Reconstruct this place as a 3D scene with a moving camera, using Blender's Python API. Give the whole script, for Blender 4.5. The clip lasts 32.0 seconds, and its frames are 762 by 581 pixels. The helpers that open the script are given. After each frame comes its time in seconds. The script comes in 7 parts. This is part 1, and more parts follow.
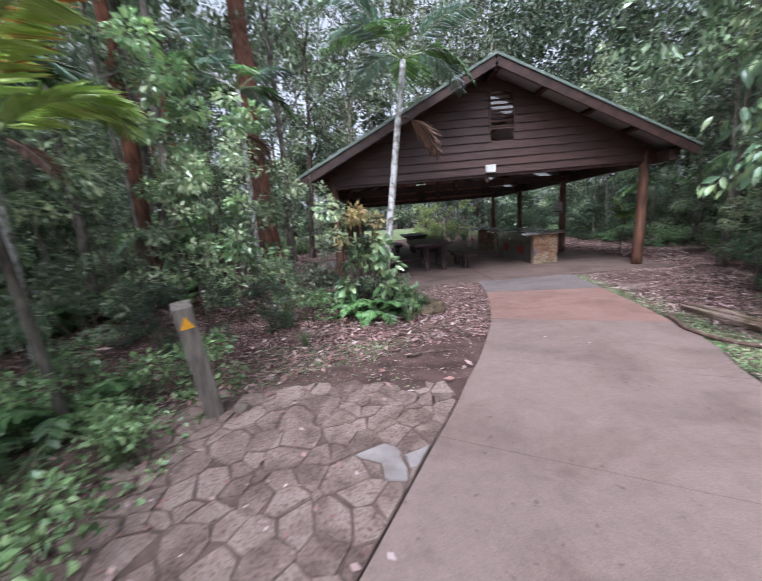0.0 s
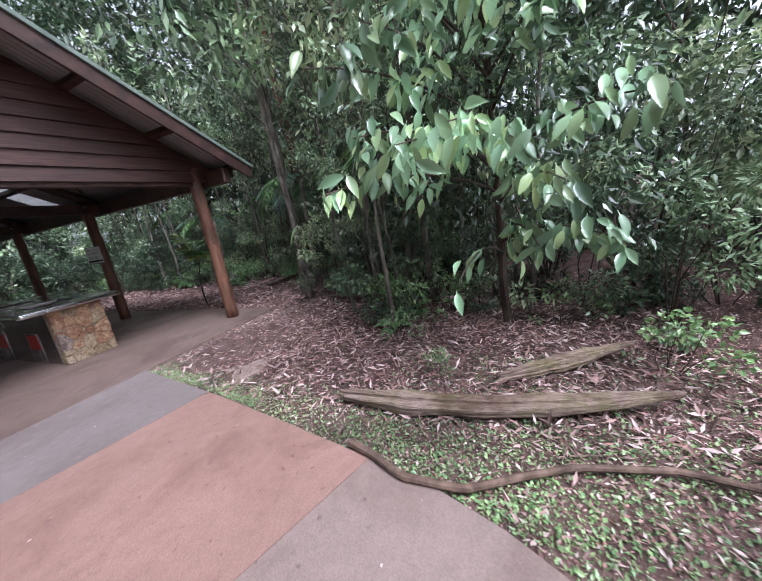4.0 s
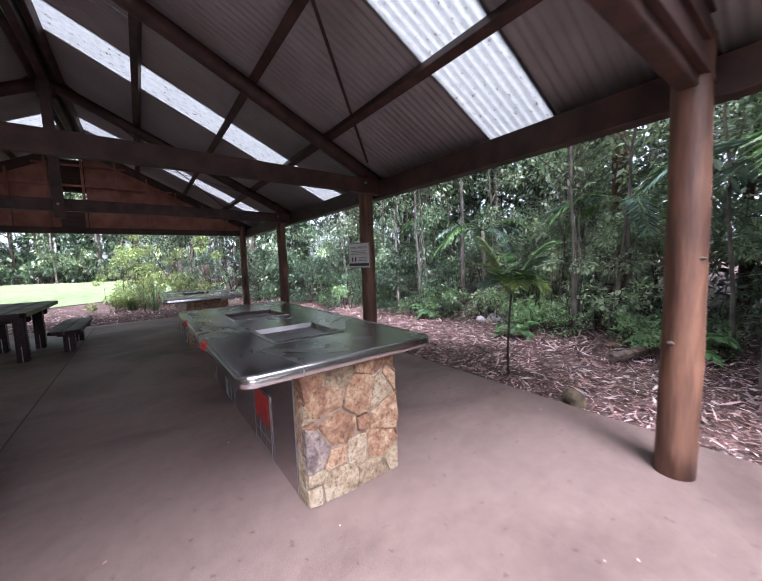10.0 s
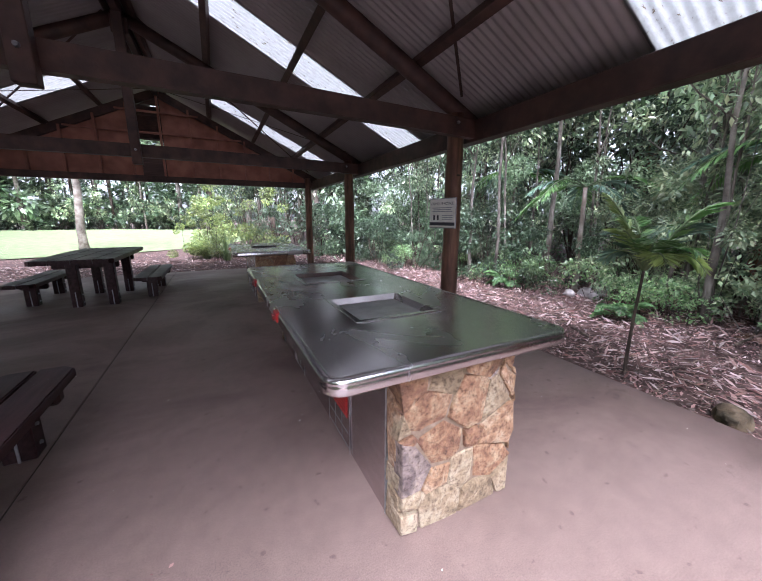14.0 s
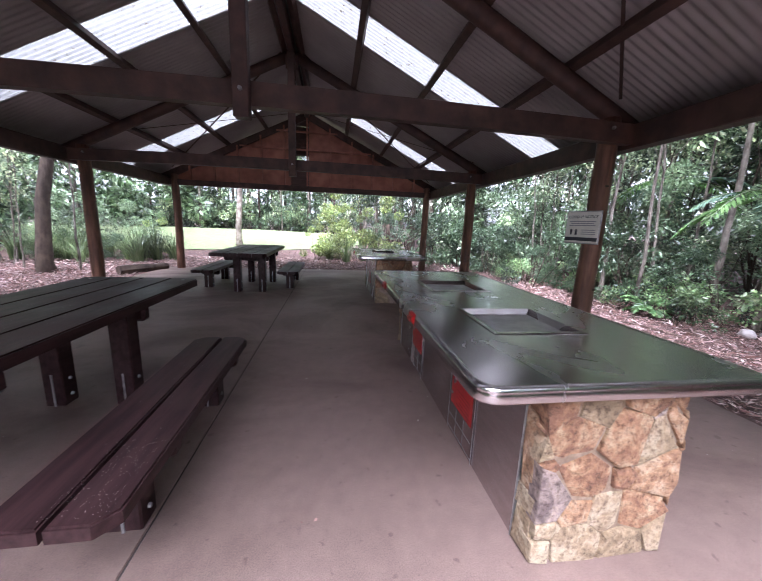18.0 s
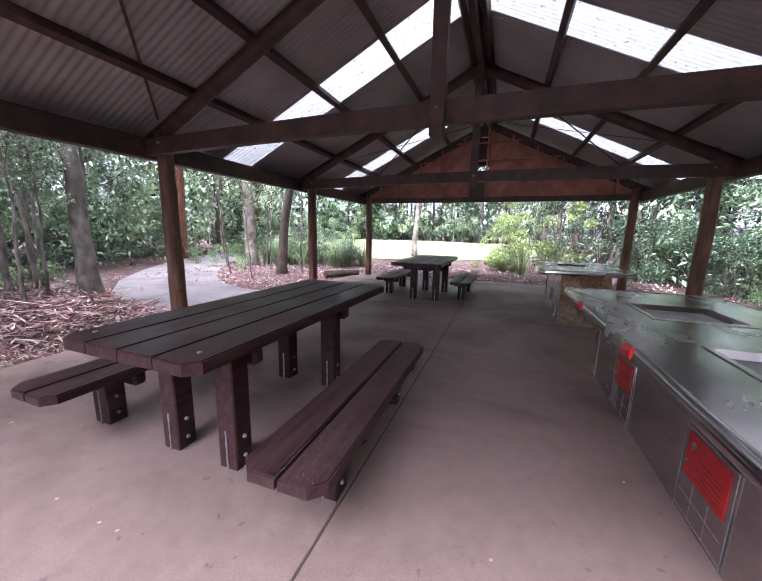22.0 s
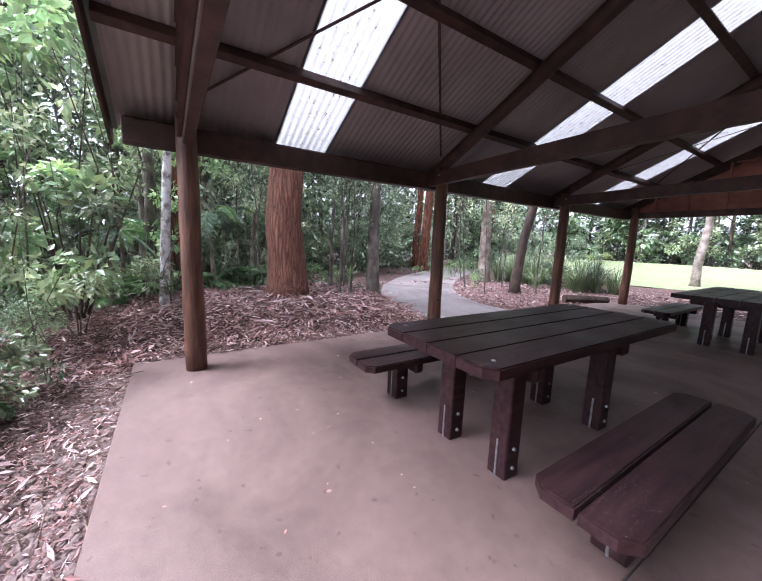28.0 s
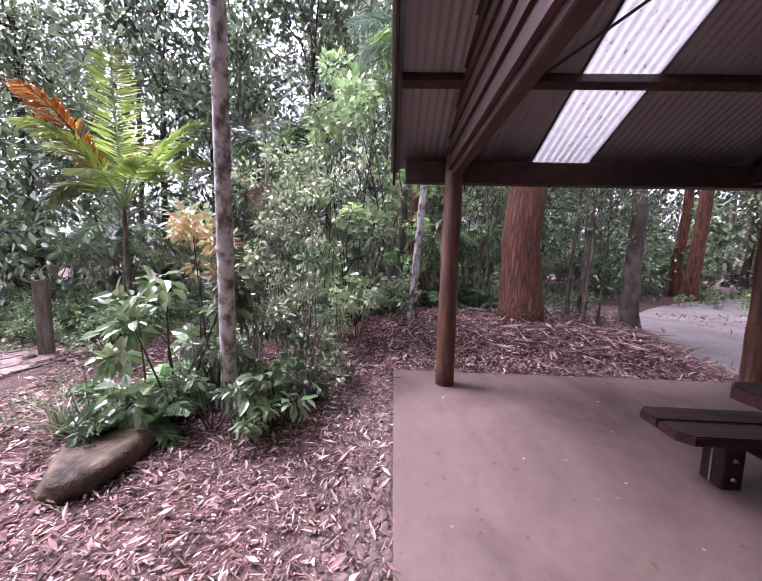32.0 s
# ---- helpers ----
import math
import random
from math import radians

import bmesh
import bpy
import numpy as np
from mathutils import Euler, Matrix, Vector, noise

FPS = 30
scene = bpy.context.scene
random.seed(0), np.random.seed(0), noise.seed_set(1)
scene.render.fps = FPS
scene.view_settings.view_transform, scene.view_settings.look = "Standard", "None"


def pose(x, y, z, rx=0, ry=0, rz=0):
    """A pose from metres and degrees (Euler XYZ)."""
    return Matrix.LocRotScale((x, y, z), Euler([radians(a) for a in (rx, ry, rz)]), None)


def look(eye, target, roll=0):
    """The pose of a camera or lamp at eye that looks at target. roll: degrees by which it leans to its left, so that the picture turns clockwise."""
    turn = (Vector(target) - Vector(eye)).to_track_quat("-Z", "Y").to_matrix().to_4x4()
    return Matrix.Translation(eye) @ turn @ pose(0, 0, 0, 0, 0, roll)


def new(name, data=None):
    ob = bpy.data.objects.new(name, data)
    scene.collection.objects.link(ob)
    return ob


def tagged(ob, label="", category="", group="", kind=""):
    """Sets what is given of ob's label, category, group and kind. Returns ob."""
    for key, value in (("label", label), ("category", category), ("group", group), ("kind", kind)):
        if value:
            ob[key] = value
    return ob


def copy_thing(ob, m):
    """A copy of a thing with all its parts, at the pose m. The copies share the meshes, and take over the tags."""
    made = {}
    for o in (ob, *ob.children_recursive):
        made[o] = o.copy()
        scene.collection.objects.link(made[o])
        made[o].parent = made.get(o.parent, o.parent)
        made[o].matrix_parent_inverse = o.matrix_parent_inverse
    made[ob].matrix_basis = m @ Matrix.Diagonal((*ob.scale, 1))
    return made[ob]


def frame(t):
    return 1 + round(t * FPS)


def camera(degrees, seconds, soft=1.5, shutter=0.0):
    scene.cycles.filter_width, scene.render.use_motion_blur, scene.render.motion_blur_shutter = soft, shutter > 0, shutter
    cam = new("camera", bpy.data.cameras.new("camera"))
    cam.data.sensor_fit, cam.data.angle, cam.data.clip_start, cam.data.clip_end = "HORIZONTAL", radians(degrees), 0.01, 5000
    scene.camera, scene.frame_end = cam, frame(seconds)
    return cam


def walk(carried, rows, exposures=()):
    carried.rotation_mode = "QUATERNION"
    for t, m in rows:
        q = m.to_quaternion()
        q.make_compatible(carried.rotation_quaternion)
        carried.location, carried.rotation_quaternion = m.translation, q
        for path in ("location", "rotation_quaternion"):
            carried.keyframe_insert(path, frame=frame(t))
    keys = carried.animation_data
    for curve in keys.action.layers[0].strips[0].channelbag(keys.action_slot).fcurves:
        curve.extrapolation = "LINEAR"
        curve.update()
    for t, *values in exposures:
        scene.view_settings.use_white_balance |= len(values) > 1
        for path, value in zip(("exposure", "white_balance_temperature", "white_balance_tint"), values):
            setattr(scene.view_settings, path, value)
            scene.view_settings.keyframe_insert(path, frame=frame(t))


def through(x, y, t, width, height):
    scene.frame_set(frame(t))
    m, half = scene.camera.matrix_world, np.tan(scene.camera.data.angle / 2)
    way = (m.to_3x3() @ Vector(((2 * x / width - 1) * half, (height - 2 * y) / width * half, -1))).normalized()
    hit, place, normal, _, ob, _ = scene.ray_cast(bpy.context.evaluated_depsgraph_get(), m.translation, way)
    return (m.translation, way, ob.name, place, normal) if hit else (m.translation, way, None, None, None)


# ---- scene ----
# ---- camera ----
cam = camera(98.5, 32.0, soft=1.0, shutter=0.4)
PATH = [
    (0, -2.431, -7.546, 1.427, 0.83, -11.76, -4.82),
    (0.5, -2.189, -7.212, 1.458, -10.41, -13.14, -3.65),
    (1, -1.954, -6.864, 1.479, -20.73, -10.94, -5.46),
    (1.5, -1.701, -6.518, 1.463, -29.65, -9.52, -7.59),
    (2, -1.467, -6.104, 1.436, -31.06, -8.48, -11.17),
    (2.5, -1.212, -5.761, 1.419, -43.51, -8.97, -10.18),
    (4.5, -0.302, -4.437, 1.386, -68.25, -14.67, -8.92),
    (5, -0.184, -4.088, 1.403, -72.29, -14.54, -7.38),
    (5.5, -0.019, -3.727, 1.416, -68.20, -15.05, -2.54),
    (6, 0.099, -3.330, 1.406, -48.00, -15.27, -4.62),
    (6.5, 0.222, -2.947, 1.374, -46.21, -13.95, -1.70),
    (7, 0.392, -2.593, 1.320, -43.00, -9.80, -0.51),
    (7.5, 0.447, -2.172, 1.303, -31.05, -8.84, -3.99),
    (8, 0.527, -1.841, 1.300, -35.54, -10.33, -2.38),
    (8.5, 0.594, -1.469, 1.307, -31.86, -7.80, -2.91),
    (9, 0.647, -1.122, 1.316, -30.49, -5.00, -4.17),
    (9.5, 0.758, -0.846, 1.327, -37.01, -4.66, -2.64),
    (10, 0.884, -0.494, 1.337, -36.15, -5.23, -2.00),
    (10.5, 0.923, -0.132, 1.349, -35.03, -8.35, 1.64),
    (11, 0.934, 0.053, 1.344, -30.57, -12.87, 1.72),
    (11.5, 0.999, 0.133, 1.351, -27.56, -12.46, 0.92),
    (12, 1.034, 0.124, 1.353, -32.45, -12.20, -0.75),
    (12.5, 1.000, 0.116, 1.344, -31.69, -12.72, -0.39),
    (13, 0.984, 0.110, 1.344, -30.44, -12.84, -0.60),
    (13.5, 0.955, 0.107, 1.345, -28.51, -12.64, -0.38),
    (14, 0.927, 0.100, 1.347, -26.45, -12.30, 0.07),
    (14.5, 0.905, 0.096, 1.348, -24.97, -11.96, 0.53),
    (16.5, 0.833, 0.123, 1.338, -15.42, -11.24, 1.47),
    (17, 0.802, 0.111, 1.346, -13.68, -11.23, 1.82),
    (17.5, 0.764, 0.111, 1.348, -12.26, -11.17, 2.24),
    (18, 0.711, 0.095, 1.348, -8.59, -11.17, 2.28),
    (18.5, 0.673, 0.098, 1.345, -4.27, -11.12, 2.68),
    (19, 0.647, 0.122, 1.353, 1.17, -10.69, 2.89),
    (19.5, 0.641, 0.135, 1.363, 6.36, -9.41, 2.46),
    (20, 0.643, 0.138, 1.360, 9.12, -9.12, 2.04),
    (20.5, 0.639, 0.145, 1.359, 11.17, -9.12, 1.51),
    (21, 0.622, 0.145, 1.355, 14.49, -9.23, 1.26),
    (21.5, 0.607, 0.148, 1.346, 17.86, -9.79, 1.19),
    (22, 0.594, 0.149, 1.349, 20.25, -10.16, 1.10),
    (22.5, 0.574, 0.152, 1.351, 22.50, -10.19, 1.47),
    (23, 0.559, 0.153, 1.346, 25.22, -10.34, 2.03),
    (23.5, 0.551, 0.159, 1.344, 27.07, -10.81, 2.39),
    (24, 0.543, 0.166, 1.339, 30.45, -11.32, 2.36),
    (24.5, 0.510, 0.144, 1.336, 34.50, -11.07, 1.95),
    (25, 0.465, 0.074, 1.340, 38.80, -11.26, 0.90),
    (25.5, 0.438, 0.002, 1.355, 44.95, -10.41, 1.56),
    (26, 0.420, -0.039, 1.360, 48.84, -9.70, 1.79),
    (26.5, 0.408, -0.079, 1.367, 50.90, -8.82, 2.24),
    (28.5, 0.322, -0.212, 1.357, 60.10, -8.56, 1.73),
    (29, 0.296, -0.267, 1.353, 63.32, -8.90, 1.19),
    (29.5, 0.271, -0.323, 1.355, 66.81, -9.38, 0.82),
    (30, 0.255, -0.389, 1.354, 69.69, -9.38, 0.61),
    (30.5, 0.239, -0.454, 1.351, 74.50, -9.83, 1.09),
    (31, 0.187, -0.506, 1.356, 81.59, -8.90, 1.59),
    (31.5, 0.130, -0.571, 1.361, 89.07, -5.30, 2.40),
    (32, 0.096, -0.599, 1.359, 92.01, -5.83, 1.56),
]


def carried_pose(x, y, z, yaw, pitch, roll):
    a, b = radians(yaw), radians(pitch)
    ahead = Vector((-math.sin(a) * math.cos(b), math.cos(a) * math.cos(b), math.sin(b)))
    return look((x, y, z), Vector((x, y, z)) + 2 * ahead, roll)


walk(cam, [(t, carried_pose(*p)) for t, *p in PATH],
     [(0.0, 0.93, 5500, 15), (2.5, 0.95, 5550, 12), (5.0, 1.36, 5450, 20), (6.0, 1.55, 5400, 22), (7.5, 1.87, 5450, 20), (9.0, 2.17, 5450, 19), (14.0, 2.47, 5450, 20), (17.0, 2.63, 5450, 20), (20.0, 2.80, 5500, 24), (23.0, 2.9, 5450, 22), (26.0, 2.72, 5400, 20), (29.0, 2.42, 5650, 28), (31.0, 2.22, 5850, 36), (32.0, 2.0, 5750, 40)])

# ---- world and light: an overcast day ----
world = bpy.data.worlds.new("world")
scene.world = world
world.use_nodes = True
wn, wl = world.node_tree.nodes, world.node_tree.links
wn.clear()
sky = wn.new("ShaderNodeTexSky")
sky.sky_type = "NISHITA"
sky.sun_disc = False
sky.sun_elevation, sky.sun_rotation = radians(52), radians(200)
sky.air_density, sky.dust_density, sky.ozone_density = 1.2, 4.0, 0.6
back = wn.new("ShaderNodeBackground")
back.inputs["Strength"].default_value = 0.15
desat = wn.new("ShaderNodeHueSaturation")
desat.inputs["Saturation"].default_value = 0.12
wout = wn.new("ShaderNodeOutputWorld")
wl.new(sky.outputs[0], desat.inputs["Color"])
wl.new(desat.outputs[0], back.inputs[0])
wl.new(back.outputs[0], wout.inputs[0])
sun = new("sun", bpy.data.lights.new("sun", "SUN"))
sun.data.energy, sun.data.angle, sun.data.color = 1.5, radians(25), (1.0, 0.97, 0.92)
sun.matrix_world = look((0, 0, 30), (8, 16, 0))


# ---- materials ----
def mat(name, rough=0.6, metal=0.0):
    m = bpy.data.materials.new(name)
    m.use_nodes = True
    b = m.node_tree.nodes["Principled BSDF"]
    b.inputs["Roughness"].default_value, b.inputs["Metallic"].default_value = rough, metal
    return m, m.node_tree.nodes, m.node_tree.links, b


def ramp(n, stops):
    r = n.new("ShaderNodeValToRGB")
    r.color_ramp.interpolation = "LINEAR"
    e = r.color_ramp.elements
    while len(e) < len(stops):
        e.new(0.5)
    for el, (p, c) in zip(e, stops):
        el.position, el.color = p, (*c, 1)
    return r


def noise_tex(n, l, scale, detail=4, coord=None, stretch=None, rough=0.55):
    t = n.new("ShaderNodeTexNoise")
    t.inputs["Scale"].default_value, t.inputs["Detail"].default_value, t.inputs["Roughness"].default_value = scale, detail, rough
    if coord is not None:
        if stretch:
            mp = n.new("ShaderNodeMapping")
            mp.inputs["Scale"].default_value = stretch
            l.new(coord, mp.inputs["Vector"])
            coord = mp.outputs[0]
        l.new(coord, t.inputs["Vector"])
    return t


def mix_col(n, l, fac, a, b, kind="MIX"):
    m = n.new("ShaderNodeMix")
    m.data_type, m.blend_type = "RGBA", kind
    for sock, v in ((m.inputs[0], fac), (m.inputs[6], a), (m.inputs[7], b)):
        if hasattr(v, "links"):
            l.new(v, sock)
        else:
            sock.default_value = v if not isinstance(v, tuple) else (*v, 1)
    return m.outputs[2]


def bump_to(n, l, b, height, strength=0.3, dist=0.01):
    bp = n.new("ShaderNodeBump")
    bp.inputs["Strength"].default_value, bp.inputs["Distance"].default_value = strength, dist
    l.new(height, bp.inputs["Height"])
    l.new(bp.outputs[0], b.inputs["Normal"])


def world_co(n):
    return n.new("ShaderNodeNewGeometry").outputs["Position"]


def surface(name, dark, light, scale, rough=0.7, stretch=None, coarse=None, fine=None, bump=0.3, spread=(0.35, 0.65),
            vary=0.0, island=False, metal=0.0, local=False, dist=0.01):
    """Two-scale noise colour with fine relief; vary: lightness change from piece to piece."""
    m, n, l, b = mat(name, rough, metal)
    co = n.new("ShaderNodeTexCoord").outputs["Object"] if local else world_co(n)
    t1 = noise_tex(n, l, scale, 5, co, stretch)
    r = ramp(n, [(spread[0], dark), (spread[1], light)])
    l.new(t1.outputs["Fac"], r.inputs[0])
    col = r.outputs[0]
    if coarse:
        t2 = noise_tex(n, l, coarse[0], 3, co)
        r2 = ramp(n, [(0.35, (coarse[1],) * 3), (0.7, (1, 1, 1))])
        l.new(t2.outputs["Fac"], r2.inputs[0])
        col = mix_col(n, l, 1.0, col, r2.outputs[0], "MULTIPLY")
    if vary:
        src = n.new("ShaderNodeNewGeometry").outputs["Random Per Island"] if island else n.new("ShaderNodeObjectInfo").outputs["Random"]
        hs = n.new("ShaderNodeHueSaturation")
        mr = n.new("ShaderNodeMapRange")
        mr.inputs["To Min"].default_value, mr.inputs["To Max"].default_value = 1 - vary, 1 + vary
        l.new(src, mr.inputs["Value"])
        l.new(mr.outputs[0], hs.inputs["Value"])
        l.new(col, hs.inputs["Color"])
        col = hs.outputs[0]
    l.new(col, b.inputs["Base Color"])
    if bump:
        t3 = noise_tex(n, l, fine or scale * 4, 4, co, stretch)
        bump_to(n, l, b, t3.outputs["Fac"], bump, dist)
    return m


def leaf_mat(name, cols, rough=0.45, through=0.35, by_object=False, green=True):
    """Leaves that differ from blade to blade and let some light through."""
    m, n, l, b = mat(name, rough * (0.78 if green else 1.0))
    b.inputs["Specular IOR Level"].default_value = 0.8 if green else 0.4
    rnd = n.new("ShaderNodeNewGeometry").outputs["Random Per Island"]
    if by_object:
        rnd = n.new("ShaderNodeObjectInfo").outputs["Random"]
    r = ramp(n, [(i / (len(cols) - 1), c) for i, c in enumerate(cols)])
    l.new(rnd, r.inputs[0])
    # Green leaves only: shaded gaps and lit clumps put into colour as coarse patches
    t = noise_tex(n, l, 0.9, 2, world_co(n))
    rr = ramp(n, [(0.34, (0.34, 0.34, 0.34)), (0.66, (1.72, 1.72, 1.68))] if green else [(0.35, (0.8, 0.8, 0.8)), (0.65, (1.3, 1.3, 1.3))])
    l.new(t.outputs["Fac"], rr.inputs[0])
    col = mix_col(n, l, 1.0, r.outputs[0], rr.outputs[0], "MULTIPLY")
    soft_col = n.new("ShaderNodeHueSaturation")
    soft_col.inputs["Saturation"].default_value = 0.97 if green else 1.05
    l.new(col, soft_col.inputs["Color"])
    col = soft_col.outputs[0]
    l.new(col, b.inputs["Base Color"])
    tr = n.new("ShaderNodeBsdfTranslucent")
    l.new(col, tr.inputs["Color"])
    mx = n.new("ShaderNodeMixShader")
    mx.inputs[0].default_value = through * (0.58 if green else 1.0)
    l.new(b.outputs[0], mx.inputs[1])
    l.new(tr.outputs[0], mx.inputs[2])
    l.new(mx.outputs[0], n["Material Output"].inputs["Surface"])
    return m


def concrete_mat(name, col, stain, rough=0.7, blotch=0.78, blotch_scale=0.8):
    """Trowelled concrete: fine sand speckle, faint patches, small dark spots and shallow pits."""
    m, n, l, b = mat(name, rough)
    co = world_co(n)
    base = ramp(n, [(0.25, tuple(c * 0.84 for c in col)), (0.75, tuple(c * 1.14 for c in col))])
    l.new(noise_tex(n, l, 0.7, 6, co, None, 0.62).outputs["Fac"], base.inputs[0])
    mid = ramp(n, [(0.3, (0.88, 0.87, 0.86)), (0.7, (1.08, 1.08, 1.08))])
    l.new(noise_tex(n, l, 11, 5, co, None, 0.7).outputs["Fac"], mid.inputs[0])
    sand = ramp(n, [(0.3, (0.76, 0.76, 0.76)), (0.7, (1.18, 1.18, 1.18))])
    t_sand = noise_tex(n, l, 170, 3, co)
    l.new(t_sand.outputs["Fac"], sand.inputs[0])
    c = mix_col(n, l, 1.0, base.outputs[0], mid.outputs[0], "MULTIPLY")
    c = mix_col(n, l, 1.0, c, sand.outputs[0], "MULTIPLY")
    spot = ramp(n, [(0.66, (0, 0, 0)), (0.76, (1, 1, 1))])
    l.new(noise_tex(n, l, 2.3, 5, co, None, 0.6).outputs["Fac"], spot.inputs[0])
    dark = mix_col(n, l, 1.0, c, stain, "MULTIPLY")
    c = mix_col(n, l, spot.outputs[0], c, dark)
    worn = ramp(n, [(0.47, (1, 1, 1)), (0.53, (0.92, 0.91, 0.9)), (0.66, (blotch, blotch * 0.95, blotch * 0.95))])
    t_worn = noise_tex(n, l, blotch_scale, 8, co, (1.0, 1.35, 1.0), 0.58)
    t_worn.inputs["Distortion"].default_value = 0.7
    l.new(t_worn.outputs["Fac"], worn.inputs[0])
    c = mix_col(n, l, 1.0, c, worn.outputs[0], "MULTIPLY")
    drip = ramp(n, [(0.66, (1, 1, 1)), (0.72, (0.68, 0.64, 0.62))])
    l.new(noise_tex(n, l, 15, 3, co, None, 0.5).outputs["Fac"], drip.inputs[0])
    c = mix_col(n, l, 1.0, c, drip.outputs[0], "MULTIPLY")
    l.new(c, b.inputs["Base Color"])
    gloss = ramp(n, [(0.35, (rough - 0.13,) * 3), (0.65, (rough + 0.1,) * 3)])
    l.new(t_worn.outputs["Fac"], gloss.inputs[0])
    l.new(gloss.outputs[0], b.inputs["Roughness"])
    bump_to(n, l, b, t_sand.outputs["Fac"], 0.15, 0.002)
    return m


M = {}
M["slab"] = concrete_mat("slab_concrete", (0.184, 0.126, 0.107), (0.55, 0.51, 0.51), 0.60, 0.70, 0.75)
M["path"] = concrete_mat("path_concrete", (0.262, 0.190, 0.165), (0.72, 0.70, 0.70), 0.78, 0.74, 0.9)
M["path_grey"] = concrete_mat("grey_concrete", (0.200, 0.162, 0.152), (0.75, 0.75, 0.75), 0.78)
M["path_pale"] = concrete_mat("pale_grey_concrete", (0.275, 0.24, 0.23), (0.78, 0.78, 0.78), 0.75)
M["path_red"] = concrete_mat("red_concrete", (0.295, 0.172, 0.138), (0.70, 0.70, 0.72), 0.78, 0.78, 1.1)
M["soil"] = surface("soil_ground", (0.075, 0.041, 0.034), (0.175, 0.104, 0.088), 5.0, 0.95, coarse=(0.4, 0.75), fine=45, bump=0.8, dist=0.03)
M["grass_ground"] = surface("mown_grass", (0.18, 0.23, 0.095), (0.27, 0.32, 0.155), 3.0, 0.9, coarse=(0.15, 0.8), fine=60, bump=0.5)
def stone_mat(name, low, mid, high, scale=7.0, rough=0.85):
    """Natural stone: blotches of three colours, dark grain and a rough face; tone differs from stone to stone."""
    m, n, l, b = mat(name, rough)
    co = world_co(n)
    t1 = noise_tex(n, l, scale, 7, co, None, 0.62)
    t1.inputs["Distortion"].default_value = 0.6
    info = n.new("ShaderNodeObjectInfo").outputs["Random"]
    mv = n.new("ShaderNodeMath")
    mv.operation = "MULTIPLY_ADD"
    mv.inputs[1].default_value, mv.inputs[2].default_value = 0.20, -0.10
    l.new(info, mv.inputs[0])
    ad = n.new("ShaderNodeMath")
    l.new(t1.outputs["Fac"], ad.inputs[0])
    l.new(mv.outputs[0], ad.inputs[1])
    r = ramp(n, [(0.36, low), (0.5, mid), (0.64, high)])
    l.new(ad.outputs[0], r.inputs[0])
    grain = ramp(n, [(0.34, (0.46, 0.41, 0.38)), (0.48, (1, 1, 1)), (0.68, (1.32, 1.32, 1.32))])
    t2 = noise_tex(n, l, 48, 5, co, None, 0.7)
    l.new(t2.outputs["Fac"], grain.inputs[0])
    c = mix_col(n, l, 1.0, r.outputs[0], grain.outputs[0], "MULTIPLY")
    l.new(c, b.inputs["Base Color"])
    t3 = noise_tex(n, l, 22, 8, co, None, 0.68)
    bump_to(n, l, b, t3.outputs["Fac"], 0.9, 0.02)
    return m


M["flag"] = stone_mat("flagstone", (0.15, 0.10, 0.083), (0.25, 0.177, 0.15), (0.335, 0.25, 0.215), 4.0)
M["joint_soil"] = surface("earth_joint", (0.09, 0.058, 0.047), (0.17, 0.115, 0.095), 9, 0.95, bump=0.6)
M["flag_white"] = surface("pale_flagstone", (0.27, 0.225, 0.205), (0.45, 0.40, 0.38), 5.0, 0.8, coarse=(1.5, 0.7), fine=30, bump=0.5)
M["rock"] = surface("grey_rock", (0.08, 0.06, 0.045), (0.22, 0.17, 0.14), 6.0, 0.85, coarse=(1.5, 0.6), fine=30, bump=0.8, dist=0.02)
M["stone"] = stone_mat("sandstone", (0.15, 0.075, 0.042), (0.29, 0.165, 0.09), (0.39, 0.28, 0.185), 12.0)
M["stone_pale"] = stone_mat("pale_sandstone", (0.17, 0.118, 0.068), (0.27, 0.195, 0.12), (0.36, 0.285, 0.195), 10.0)
M["stone_rust"] = stone_mat("rusty_sandstone", (0.16, 0.078, 0.045), (0.255, 0.135, 0.072), (0.36, 0.25, 0.155), 13.0)
M["stone_grey"] = stone_mat("purple_grey_sandstone", (0.12, 0.085, 0.075), (0.22, 0.165, 0.145), (0.33, 0.25, 0.20), 12.0)
M["mortar"] = surface("mortar", (0.18, 0.122, 0.082), (0.29, 0.21, 0.15), 20, 0.9, bump=0.6)
M["board"] = surface("stained_weatherboard", (0.050, 0.0215, 0.0165), (0.108, 0.051, 0.040), 3.0, 0.58, stretch=(1, 4, 22), coarse=(0.8, 0.65), bump=0.35, vary=0.14)
M["beam"] = surface("stained_beam", (0.036, 0.017, 0.013), (0.088, 0.041, 0.031), 6.0, 0.62, coarse=(1.2, 0.7), bump=0.3, vary=0.12)
M["log"] = surface("oiled_log_post", (0.10, 0.042, 0.026), (0.25, 0.118, 0.07), 6.0, 0.55, stretch=(3.0, 3.0, 0.4), coarse=(1.3, 0.55), bump=0.5)
M["inner"] = surface("red_lining_board", (0.26, 0.095, 0.062), (0.38, 0.155, 0.10), 4.0, 0.7, coarse=(1.0, 0.7), bump=0.2, vary=0.12)


